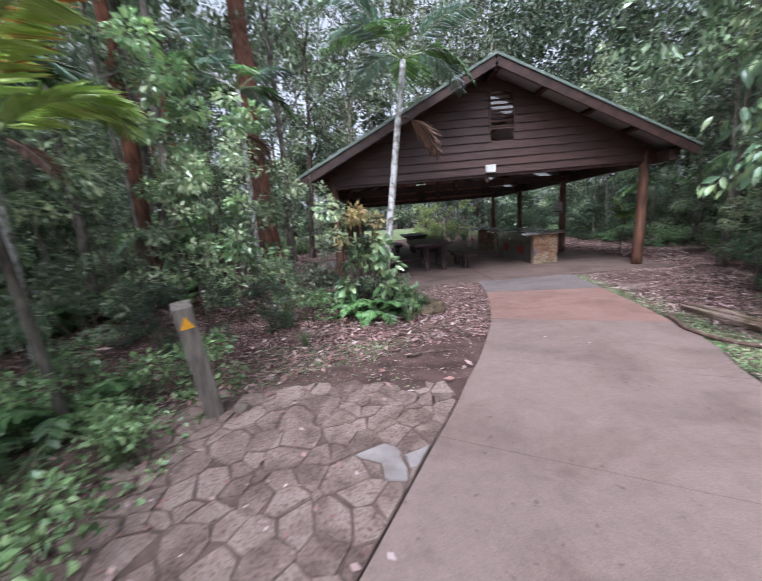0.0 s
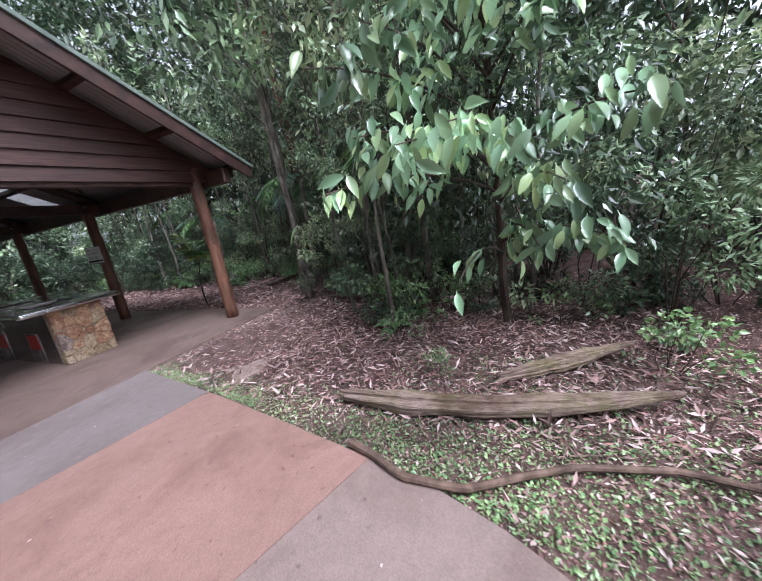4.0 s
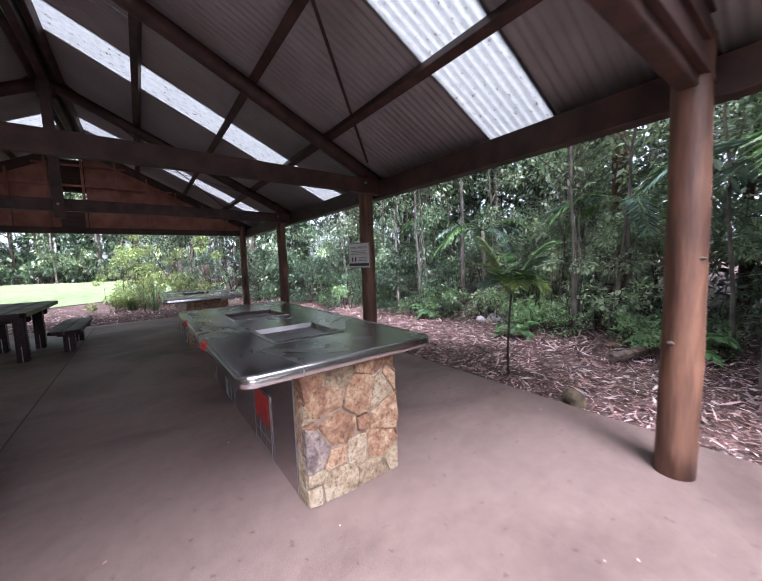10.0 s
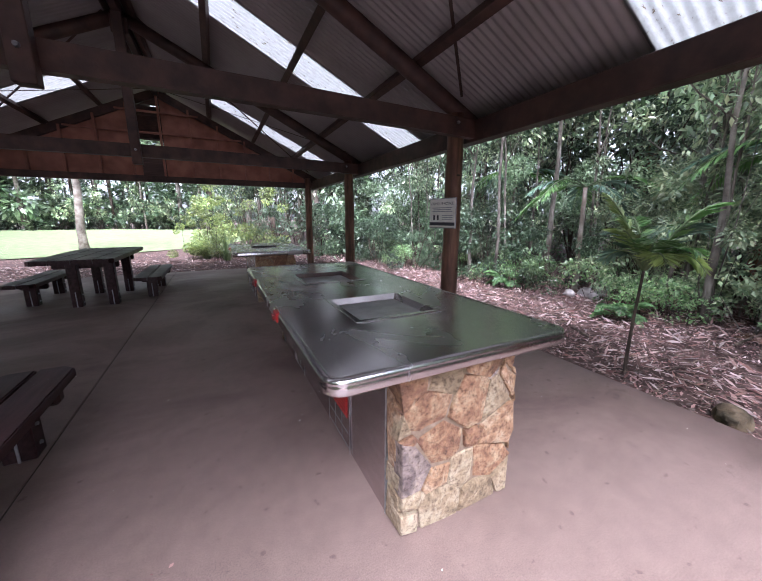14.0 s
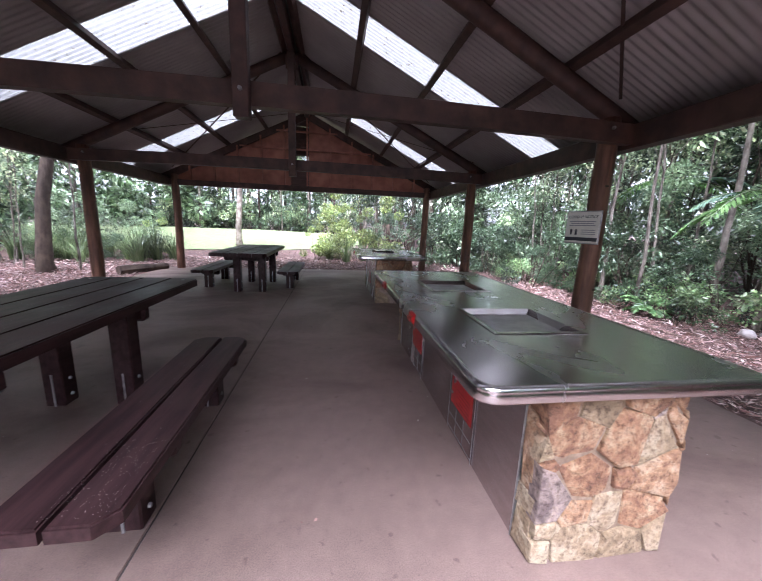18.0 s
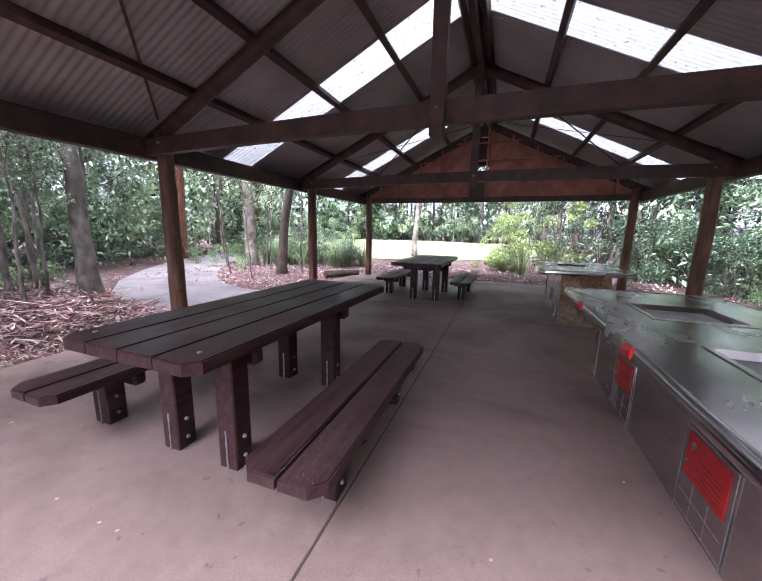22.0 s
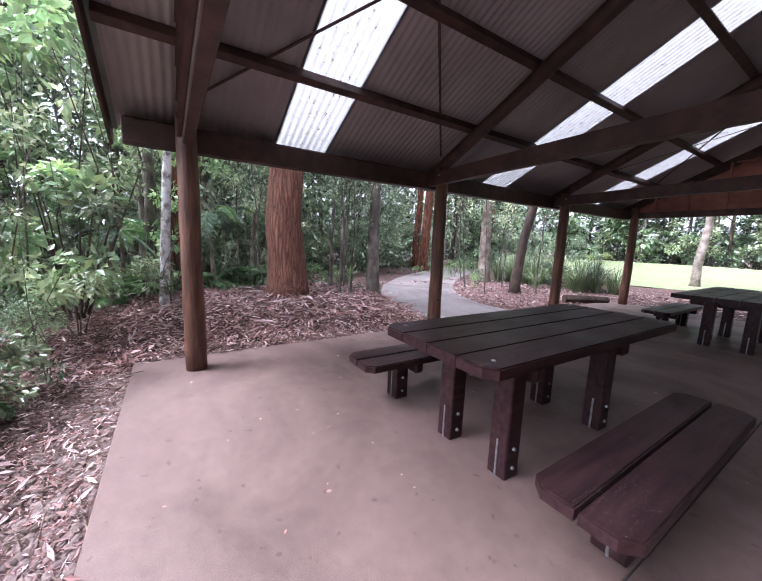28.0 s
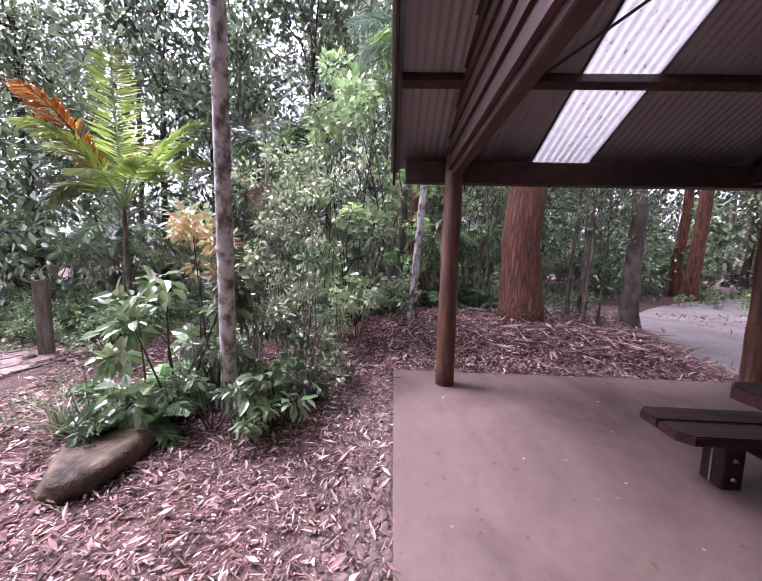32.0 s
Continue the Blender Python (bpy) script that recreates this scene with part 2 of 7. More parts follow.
def table_mat():
    """Dark stained planks: purple-brown grain, pale scuffs and dust."""
    m, n, l, b = mat("dark_brown_plank", 0.38)
    co = n.new("ShaderNodeTexCoord").outputs["Object"]
    grain = ramp(n, [(0.35, (0.021, 0.0095, 0.0100)), (0.65, (0.050, 0.0240, 0.0245))])
    l.new(noise_tex(n, l, 7, 5, co, (4, 0.4, 3)).outputs["Fac"], grain.inputs[0])
    wear = ramp(n, [(0.55, (0, 0, 0)), (0.75, (1, 1, 1))])
    t_wear = noise_tex(n, l, 2.2, 6, co, (1, 0.7, 1), 0.62)
    l.new(t_wear.outputs["Fac"], wear.inputs[0])
    c = mix_col(n, l, wear.outputs[0], grain.outputs[0], (0.062, 0.037, 0.034))
    scuff = ramp(n, [(0.69, (0, 0, 0)), (0.74, (1, 1, 1))])
    l.new(noise_tex(n, l, 26, 6, co, (1, 0.6, 1), 0.7).outputs["Fac"], scuff.inputs[0])
    c = mix_col(n, l, scuff.outputs[0], c, (0.17, 0.145, 0.14))
    l.new(c, b.inputs["Base Color"])
    gl = ramp(n, [(0.3, (0.30, 0.30, 0.30)), (0.7, (0.52, 0.52, 0.52))])
    l.new(t_wear.outputs["Fac"], gl.inputs[0])
    b.inputs["Specular IOR Level"].default_value = 0.18
    l.new(gl.outputs[0], b.inputs["Roughness"])
    bump_to(n, l, b, noise_tex(n, l, 30, 4, co, (3, 0.4, 3)).outputs["Fac"], 0.12, 0.004)
    return m


M["table"] = table_mat()
M["roof"] = surface("roof_sheet_metal", (0.30, 0.268, 0.26), (0.385, 0.35, 0.34), 1.5, 0.5, coarse=(0.5, 0.85), bump=0.05, metal=0.0)
M["trim"] = surface("green_roof_trim", (0.13, 0.165, 0.135), (0.21, 0.25, 0.205), 3.0, 0.5, bump=0.05)
M["bolt"] = surface("galvanised_bolt", (0.24, 0.24, 0.24), (0.42, 0.42, 0.42), 30, 0.45, metal=0.9, bump=0.1)
M["white"] = surface("white_plate", (0.70, 0.68, 0.62), (0.80, 0.78, 0.72), 8, 0.5, bump=0.05)
M["ink"] = surface("dark_print", (0.03, 0.03, 0.04), (0.05, 0.05, 0.06), 8, 0.6, bump=0)
M["grey_print"] = surface("grey_print", (0.30, 0.30, 0.31), (0.36, 0.36, 0.37), 8, 0.6, bump=0)
M["red"] = surface("red_enamel", (0.33, 0.010, 0.012), (0.46, 0.022, 0.02), 12, 0.35, bump=0.05)
M["dark_red"] = surface("worn_dark_red_print", (0.16, 0.012, 0.012), (0.24, 0.03, 0.026), 12, 0.5, bump=0)
M["yellow"] = surface("yellow_marker", (0.70, 0.33, 0.01), (0.80, 0.42, 0.02), 12, 0.5, bump=0.05)
M["grey_post"] = surface("weathered_grey_post", (0.10, 0.085, 0.07), (0.21, 0.18, 0.15), 8, 0.8, stretch=(4, 4, 0.6), bump=0.5)
M["dark_gap"] = surface("joint_filler", (0.035, 0.025, 0.022), (0.06, 0.045, 0.04), 10, 0.9, bump=0.2)
M["bark_red"] = surface("red_bark", (0.085, 0.028, 0.016), (0.30, 0.115, 0.062), 9, 0.9, stretch=(1.6, 1.6, 0.35), coarse=(1.0, 0.6), fine=18, bump=1.0, dist=0.04)
M["bark_grey"] = surface("grey_bark", (0.09, 0.07, 0.055), (0.30, 0.26, 0.215), 7, 0.9, stretch=(1, 1, 0.6), coarse=(1.2, 0.55), bump=0.7, dist=0.02)
M["branch"] = surface("brown_branch_bark", (0.10, 0.06, 0.042), (0.24, 0.155, 0.115), 14, 0.85, coarse=(4.0, 0.6), bump=0.6, dist=0.01)
M["bark_pale"] = surface("pale_bark", (0.17, 0.12, 0.09), (0.42, 0.37, 0.31), 5, 0.85, coarse=(1.4, 0.5), bump=0.5, dist=0.01)
M["bark_dark"] = surface("dark_bark", (0.045, 0.028, 0.020), (0.12, 0.085, 0.062), 8, 0.9, stretch=(1, 1, 0.4), coarse=(1.2, 0.6), bump=0.7, dist=0.02)
M["wood_old"] = surface("rotten_log_wood", (0.11, 0.07, 0.052), (0.38, 0.28, 0.215), 6, 0.9, stretch=(3.5, 1.0, 3.5), coarse=(3.5, 0.45), bump=0.9, dist=0.03)


def log_mat():
    """Weathered rotten wood: pale tan fibres, dark cracks and olive moss patches."""
    m, n, l, b = mat("mossy_split_wood", 0.9)
    co = world_co(n)
    fib = ramp(n, [(0.30, (0.12, 0.08, 0.062)), (0.45, (0.25, 0.175, 0.138)), (0.70, (0.40, 0.30, 0.245))])
    t1 = noise_tex(n, l, 42, 7, co, (1.0, 0.22, 1.4), 0.68)
    l.new(t1.outputs["Fac"], fib.inputs[0])
    moss = ramp(n, [(0.46, (0, 0, 0)), (0.66, (0.85, 0.85, 0.85))])
    l.new(noise_tex(n, l, 4.2, 6, co, None, 0.68).outputs["Fac"], moss.inputs[0])
    rot = ramp(n, [(0.34, (0.45, 0.38, 0.34)), (0.52, (1, 1, 1))])
    l.new(noise_tex(n, l, 6.5, 4, co, (1, 0.5, 1)).outputs["Fac"], rot.inputs[0])
    c = mix_col(n, l, moss.outputs[0], fib.outputs[0], (0.17, 0.145, 0.055))
    c = mix_col(n, l, 1.0, c, rot.outputs[0], "MULTIPLY")
    l.new(c, b.inputs["Base Color"])
    bump_to(n, l, b, t1.outputs["Fac"], 1.0, 0.03)
    return m


M["log_wood"] = log_mat()
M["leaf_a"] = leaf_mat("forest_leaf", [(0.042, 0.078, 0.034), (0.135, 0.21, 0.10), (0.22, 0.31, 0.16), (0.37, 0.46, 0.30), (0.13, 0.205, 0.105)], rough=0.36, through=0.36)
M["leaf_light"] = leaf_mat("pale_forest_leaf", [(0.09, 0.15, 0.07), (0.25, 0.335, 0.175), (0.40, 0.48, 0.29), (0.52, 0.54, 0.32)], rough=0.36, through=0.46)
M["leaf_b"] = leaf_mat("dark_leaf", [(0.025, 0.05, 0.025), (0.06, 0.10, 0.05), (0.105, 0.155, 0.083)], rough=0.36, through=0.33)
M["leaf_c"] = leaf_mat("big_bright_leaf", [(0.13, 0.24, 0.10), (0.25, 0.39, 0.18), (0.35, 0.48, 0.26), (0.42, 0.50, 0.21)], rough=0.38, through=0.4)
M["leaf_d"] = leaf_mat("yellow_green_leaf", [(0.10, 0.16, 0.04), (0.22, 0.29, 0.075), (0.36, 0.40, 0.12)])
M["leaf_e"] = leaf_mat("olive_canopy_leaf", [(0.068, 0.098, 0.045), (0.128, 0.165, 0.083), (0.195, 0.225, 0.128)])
M["leaf_tan"] = leaf_mat("young_tan_leaf", [(0.33, 0.19, 0.09), (0.38, 0.28, 0.12), (0.30, 0.33, 0.13)], through=0.45)
M["frond"] = leaf_mat("palm_leaflet", [(0.075, 0.165, 0.045), (0.135, 0.255, 0.075), (0.210, 0.330, 0.120)], rough=0.35)
M["leaf_big"] = leaf_mat("big_drooping_leaf", [(0.21, 0.36, 0.20), (0.33, 0.50, 0.29), (0.43, 0.55, 0.24)], rough=0.30, through=0.4, by_object=True)
M["frond_young"] = leaf_mat("yellow_green_leaflet", [(0.26, 0.37, 0.08), (0.42, 0.52, 0.16)], rough=0.4)
M["rock_brown"] = surface("brown_mossy_rock", (0.045, 0.032, 0.014), (0.23, 0.165, 0.10), 9.0, 0.8, coarse=(2.0, 0.55), fine=30, bump=0.9, dist=0.02)
M["frond_blue"] = leaf_mat("pale_palm_leaflet", [(0.15, 0.24, 0.17), (0.22, 0.32, 0.24)], rough=0.35)
M["frond_dead"] = leaf_mat("dead_palm_leaflet", [(0.30, 0.09, 0.025), (0.40, 0.17, 0.04), (0.34, 0.22, 0.08)], rough=0.7, green=False)
M["frond_dry"] = leaf_mat("dry_palm_leaflet", [(0.17, 0.10, 0.07), (0.30, 0.19, 0.14), (0.40, 0.28, 0.22)], rough=0.7, green=False)
M["fern"] = leaf_mat("fern_blade", [(0.085, 0.19, 0.065), (0.155, 0.29, 0.105), (0.22, 0.37, 0.13)])
M["strap"] = leaf_mat("strap_leaf", [(0.060, 0.112, 0.038), (0.17, 0.235, 0.095), (0.24, 0.30, 0.15)])
M["litter"] = leaf_mat("fallen_leaf", [(0.08, 0.039, 0.035), (0.30, 0.165, 0.148), (0.47, 0.31, 0.285), (0.15, 0.078, 0.07), (0.70, 0.56, 0.53), (0.36, 0.20, 0.17), (0.20, 0.11, 0.10), (0.57, 0.43, 0.405)], rough=0.7, through=0.1, green=False)
M["chip"] = leaf_mat("bark_chip", [(0.06, 0.033, 0.028), (0.25, 0.148, 0.13), (0.50, 0.36, 0.33), (0.70, 0.58, 0.55), (0.13, 0.072, 0.064), (0.40, 0.255, 0.225)], rough=0.7, through=0.1, green=False)
M["pebble"] = surface("grey_brown_pebble", (0.10, 0.068, 0.058), (0.225, 0.165, 0.145), 14, 0.8, bump=0.4, vary=0.25, island=True)
M["groundcover"] = leaf_mat("ground_cover_leaf", [(0.085, 0.17, 0.06), (0.20, 0.32, 0.125), (0.32, 0.43, 0.19)])


def steel_mat():
    m, n, l, b = mat("brushed_steel", 0.3, 1.0)
    co = world_co(n)
    t = noise_tex(n, l, 30, 4, co, (14, 0.25, 1))
    r = ramp(n, [(0.3, (0.50, 0.47, 0.475)), (0.7, (0.61, 0.575, 0.58))])
    l.new(t.outputs["Fac"], r.inputs[0])
    t2 = noise_tex(n, l, 2.2, 4, co, (1.6, 0.8, 1), 0.55)
    t2.inputs["Distortion"].default_value = 0.8
    r2 = ramp(n, [(0.3, (0.14, 0.14, 0.14)), (0.7, (0.32, 0.32, 0.32))])
    l.new(t2.outputs["Fac"], r2.inputs[0])
    l.new(r.outputs[0], b.inputs["Base Color"])
    l.new(r2.outputs[0], b.inputs["Roughness"])
    bump_to(n, l, b, t2.outputs["Fac"], 0.05, 0.006)
    return m


M["steel"] = steel_mat()
M["plate"] = surface("scoured_hotplate_steel", (0.50, 0.485, 0.48), (0.64, 0.625, 0.62), 9, 0.46, coarse=(5, 0.75), metal=1.0, bump=0.1, fine=60, dist=0.002)


def gum_bark_mat():
    """Fibrous red bark in long upright plates with dark fissures between."""
    m, n, l, b = mat("plated_red_bark", 0.9)
    co = world_co(n)
    mp = n.new("ShaderNodeMapping")
    mp.inputs["Scale"].default_value = (22, 22, 1.7)
    wob = noise_tex(n, l, 5, 4, co)
    sm = n.new("ShaderNodeMix")
    sm.data_type = "VECTOR"
    sm.inputs[0].default_value = 0.06
    l.new(co, sm.inputs[4])
    l.new(wob.outputs["Color"], sm.inputs[5])
    l.new(sm.outputs[1], mp.inputs["Vector"])
    v = n.new("ShaderNodeTexVoronoi")
    v.feature = "DISTANCE_TO_EDGE"
    v.inputs["Scale"].default_value = 1.0
    l.new(mp.outputs[0], v.inputs["Vector"])
    fis = ramp(n, [(0.0, (0.11, 0.046, 0.030)), (0.12, (0.21, 0.09, 0.056)), (0.5, (0.31, 0.148, 0.096))])
    l.new(v.outputs["Distance"], fis.inputs[0])
    fib = ramp(n, [(0.3, (0.6, 0.56, 0.54)), (0.7, (1.2, 1.2, 1.2))])
    t2 = noise_tex(n, l, 34, 5, co, (1, 1, 0.09), 0.65)
    l.new(t2.outputs["Fac"], fib.inputs[0])
    c = mix_col(n, l, 1.0, fis.outputs[0], fib.outputs[0], "MULTIPLY")
    l.new(c, b.inputs["Base Color"])
    hm = n.new("ShaderNodeMath")
    hm.operation = "MULTIPLY_ADD"
    hm.inputs[1].default_value = 0.35
    l.new(t2.outputs["Fac"], hm.inputs[0])
    l.new(v.outputs["Distance"], hm.inputs[2])
    bump_to(n, l, b, hm.outputs[0], 1.0, 0.05)
    return m


M["bark_gum"] = gum_bark_mat()


def palm_bark_mat():
    """Brown palm trunk blotched with pale lichen, with faint rings."""
    m, n, l, b = mat("lichen_blotched_palm_trunk", 0.85)
    co = world_co(n)
    t = noise_tex(n, l, 13, 6, co, (1, 1, 0.75), 0.6)
    r = ramp(n, [(0.36, (0.13, 0.105, 0.09)), (0.45, (0.32, 0.295, 0.27)), (0.54, (0.58, 0.57, 0.55))])
    l.new(t.outputs["Fac"], r.inputs[0])
    l.new(r.outputs[0], b.inputs["Base Color"])
    rings = noise_tex(n, l, 1.0, 3, co, (2, 2, 42))
    bump_to(n, l, b, rings.outputs["Fac"], 0.6, 0.012)
    return m


M["bark_palm"] = palm_bark_mat()


def skylight_mat():
    """Milky glass-fibre sheet with leaf dirt on it."""
    m, n, l, b = mat("milky_skylight_sheet", 0.5)
    co = world_co(n)
    t = noise_tex(n, l, 13, 6, co, (1, 1.9, 1), 0.66)
    r = ramp(n, [(0.345, (0.10, 0.075, 0.05)), (0.375, (0.235, 0.23, 0.22)), (0.6, (0.285, 0.28, 0.272))])
    l.new(t.outputs["Fac"], r.inputs[0])
    l.new(r.outputs[0], b.inputs["Base Color"])
    tr = n.new("ShaderNodeBsdfTranslucent")
    l.new(r.outputs[0], tr.inputs["Color"])
    mx = n.new("ShaderNodeMixShader")
    mx.inputs[0].default_value = 0.85
    l.new(b.outputs[0], mx.inputs[1])
    l.new(tr.outputs[0], mx.inputs[2])
    l.new(mx.outputs[0], n["Material Output"].inputs["Surface"])
    return m


M["skylight"] = skylight_mat()


# ---- builders ----
def part(name, bm, material, parent=None, label=""):
    """Links a bmesh as one mesh object, under a thing or a part if one is given."""
    me = bpy.data.meshes.new(name)
    bm.to_mesh(me)
    bm.free()
    if material:
        me.materials.append(M[material])
    ob = new(name, me)
    if parent:
        ob.parent = parent
    return tagged(ob, label)


def np_part(name, verts, faces, material, parent=None, label="", smooth=False):
    me = bpy.data.meshes.new(name)
    me.from_pydata(np.asarray(verts).tolist(), [], np.asarray(faces).tolist() if isinstance(faces, np.ndarray) else faces)
    me.materials.append(M[material])
    if smooth:
        me.polygons.foreach_set("use_smooth", [True] * len(me.polygons))
    me.update()
    ob = new(name, me)
    if parent:
        ob.parent = parent
    return tagged(ob, label)


def thing(name, label, category, m=None, group="", kind=""):
    ob = new(name)
    ob.empty_display_size = 0.2
    if m is not None:
        ob.matrix_world = m
    return tagged(ob, label, category, group, kind)


def box(bm, x0, x1, y0, y1, z0, z1, bevel=0.0, m=None):
    made = bmesh.ops.create_cube(bm, size=1.0)["verts"]
    bmesh.ops.transform(bm, matrix=Matrix.Translation(((x0 + x1) / 2, (y0 + y1) / 2, (z0 + z1) / 2)) @ Matrix.Diagonal((x1 - x0, y1 - y0, z1 - z0, 1)), verts=made)
    if bevel:
        es = list({e for v in made for e in v.link_edges})
        res = bmesh.ops.bevel(bm, geom=es, offset=bevel, segments=1, affect="EDGES")
        made = list({v for f in res["faces"] for v in f.verts} | {v for v in made if v.is_valid})
    if m is not None:
        bmesh.ops.transform(bm, matrix=m, verts=made)
    return bm


def bx(*a, **k):
    return box(bmesh.new(), *a, **k)


def beam_bm(p, q, w, h, bevel=0.006, up=(0, 0, 1)):
    """A straight beam from p to q (centre line), w across, h deep."""
    p, q = Vector(p), Vector(q)
    d = (q - p).normalized()
    side = d.cross(Vector(up)).normalized()
    top = side.cross(d)
    m = Matrix((side, d, top)).transposed().to_4x4()
    m.translation = (p + q) / 2
    n = (q - p).length / 2
    return bx(-w / 2, w / 2, -n, n, -h / 2, h / 2, bevel=bevel, m=m)


def tube_np(pts, radii, sides=8, rough=0.0, seed=0, cap=True, ridge=0.0):
    """A tapered tube through points, with an uneven outline."""
    rng = np.random.default_rng(seed)
    pts = np.asarray(pts, float)
    vs, fs = [], []
    rib = 1 + ridge * rng.uniform(-1, 1, sides)
    prev = np.array([1.0, 0.13, 0.07])
    for i, p in enumerate(pts):
        d = pts[min(i + 1, len(pts) - 1)] - pts[max(i - 1, 0)]
        d = d / (np.linalg.norm(d) + 1e-9)
        u = prev - d * (prev @ d)
        u /= np.linalg.norm(u) + 1e-9
        prev = u
        w = np.cross(d, u)
        for k in range(sides):
            a = 2 * np.pi * k / sides
            rib[k] += ridge * 0.35 * rng.uniform(-1, 1) - 0.15 * (rib[k] - 1)
            r = radii[i] * (rib[k] + rough * rng.uniform(-1, 1))
            vs.append(p + r * (np.cos(a) * u + np.sin(a) * w))
    for i in range(len(pts) - 1):
        for k in range(sides):
            a, b = i * sides + k, i * sides + (k + 1) % sides
            fs.append((a, b, b + sides, a + sides))
    if cap:
        fs.append(tuple(range(sides))[::-1])
        fs.append(tuple(range((len(pts) - 1) * sides, len(pts) * sides)))
    return np.array(vs), fs


def join_np(pieces):
    vs, fs, n = [], [], 0
    for v, f in pieces:
        vs.append(v)
        fs += [tuple(int(i) + n for i in face) for face in f]
        n += len(v)
    return np.concatenate(vs), fs


def smooth01(x, a, b):
    t = np.clip((np.asarray(x, float) - a) / (b - a), 0, 1)
    return t * t * (3 - 2 * t)


def ground_z(x, y):
    """Height of the ground: flat round the slab, a litter bank to the west, gently rising woods."""
    x, y = np.asarray(x, float), np.asarray(y, float)
    bank = 0.40 * smooth01(-x, 3.72, 4.9) * (1 - 0.75 * smooth01(-x, 6.0, 8.5)) * smooth01(y, -2.5, 0.2) * (1 - smooth01(y, 2.9, 4.0))
    east = 0.25 * smooth01(x, 5.0, 10.0)
    ripple = 0.012 * np.sin(3.1 * x + 1.3 * y) + 0.012 * np.sin(2.3 * y - 1.7 * x + 2)
    return -0.035 + bank + east + ripple * 0.6


# ---- ground ----
def spaced(lo, hi, step, far):
    mid = np.arange(lo, hi + 1e-6, step)
    out = np.geomspace(1, far, 16)[1:]
    return np.concatenate([lo - out[::-1], mid, hi + out])


gx, gy = spaced(-13, 11, 0.2, 300), spaced(-11, 16, 0.2, 300)
X, Y = np.meshgrid(gx, gy)
Zg = ground_z(X, Y)
nx = len(gx)
ii, jj = np.meshgrid(np.arange(len(gy) - 1), np.arange(nx - 1), indexing="ij")
a0 = (ii * nx + jj).ravel()
ground = np_part("ground", np.stack([X.ravel(), Y.ravel(), Zg.ravel()], 1), np.stack([a0, a0 + 1, a0 + nx + 1, a0 + nx], 1), "soil", smooth=True)
tagged(ground, "brown forest soil under fallen leaves and bark", "ground", kind="structure")


def slab_bm(outline, z0, z1, bevel=0.012):
    """A thick plate from its outline."""
    bm = bmesh.new()
    f = bm.faces.new([bm.verts.new((x, y, z1)) for x, y in outline])
    if f.normal.z < 0:
        f.normal_flip()
    top = list(f.edges)
    ex = bmesh.ops.extrude_face_region(bm, geom=[f])
    vs = [v for v in ex["geom"] if isinstance(v, bmesh.types.BMVert)]
    bmesh.ops.translate(bm, verts=vs, vec=(0, 0, 0))
    low = [v for v in bm.verts if v not in vs]
    bmesh.ops.translate(bm, verts=low, vec=(0, 0, z0 - z1))
    bmesh.ops.recalc_face_normals(bm, faces=bm.faces)
    return bm


field = np_part("lawn", [(-12, 16.2, 0.0), (-9, 14.6, 0.0), (-6, 15.6, 0.0), (-2, 16.6, 0.0), (1, 19, 0.0), (4, 26, 0.05), (3, 38, 0.2), (-8, 42, 0.3), (-22, 42, 0.3), (-33, 40, 0.2)],
                [tuple(range(10))], "grass_ground")
tagged(field, "open pale green mown lawn beyond the trees", "lawn", kind="structure")

# the shelter's slab, with saw-cut joints
SX0, SX1, SY0, SY1 = -3.79, 3.87, -0.56, 9.95
slab = thing("floor", "smooth brownish pink concrete floor slab of the shelter", "floor", kind="structure")
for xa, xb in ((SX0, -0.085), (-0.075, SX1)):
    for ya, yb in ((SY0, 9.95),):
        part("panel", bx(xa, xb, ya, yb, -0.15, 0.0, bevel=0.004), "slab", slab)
part("joint", bx(-0.086, -0.074, SY0 + 0.01, SY1 - 0.01, -0.14, -0.006), "dark_gap", slab, "thin dark saw-cut joint")

# the entrance path: edges from the start up to the slab
L_EDGE = [(-5.1, -12.0), (-4.15, -9.4), (-3.2, -7.5), (-2.64, -6.48), (-2.43, -6.1), (-2.23, -5.73), (-1.97, -5.27), (-1.77, -4.86), (-1.56, -4.48), (-1.35, -4.02), (-1.13, -3.52), (-1.0, -3.18), (-0.84, -2.63), (-0.61, -1.76), (-0.46, -0.9), (-0.44, -0.566)]
R_EDGE = [(-2.4, -12.0), (-1.35, -8.8), (-0.66, -7.2), (-0.33, -6.64), (-0.17, -6.32), (0.06, -5.86), (0.25, -5.5), (0.48, -4.95), (0.67, -4.62), (0.81, -4.27), (0.92, -3.84), (1.1, -3.05), (1.29, -2.15), (1.53, -0.8), (1.57, -0.566)]
path = thing("path", "concrete path with a red and a grey section leading to the shelter", "path", kind="structure")


def cut_edge(edge, y):
    for (xa, ya), (xb, yb) in zip(edge, edge[1:]):
        if ya <= y <= yb:
            return (xa + (xb - xa) * (y - ya) / (yb - ya), y)


def strip(la, lb, ra, rb):
    """The path's outline between two pairs of edge stations, given by y on the west and on the east edge."""
    west = [cut_edge(L_EDGE, la)] + [p for p in L_EDGE if la < p[1] < lb] + [cut_edge(L_EDGE, lb)]
    east = [cut_edge(R_EDGE, ra)] + [p for p in R_EDGE if ra < p[1] < rb] + [cut_edge(R_EDGE, rb)]
    return west + east[::-1]


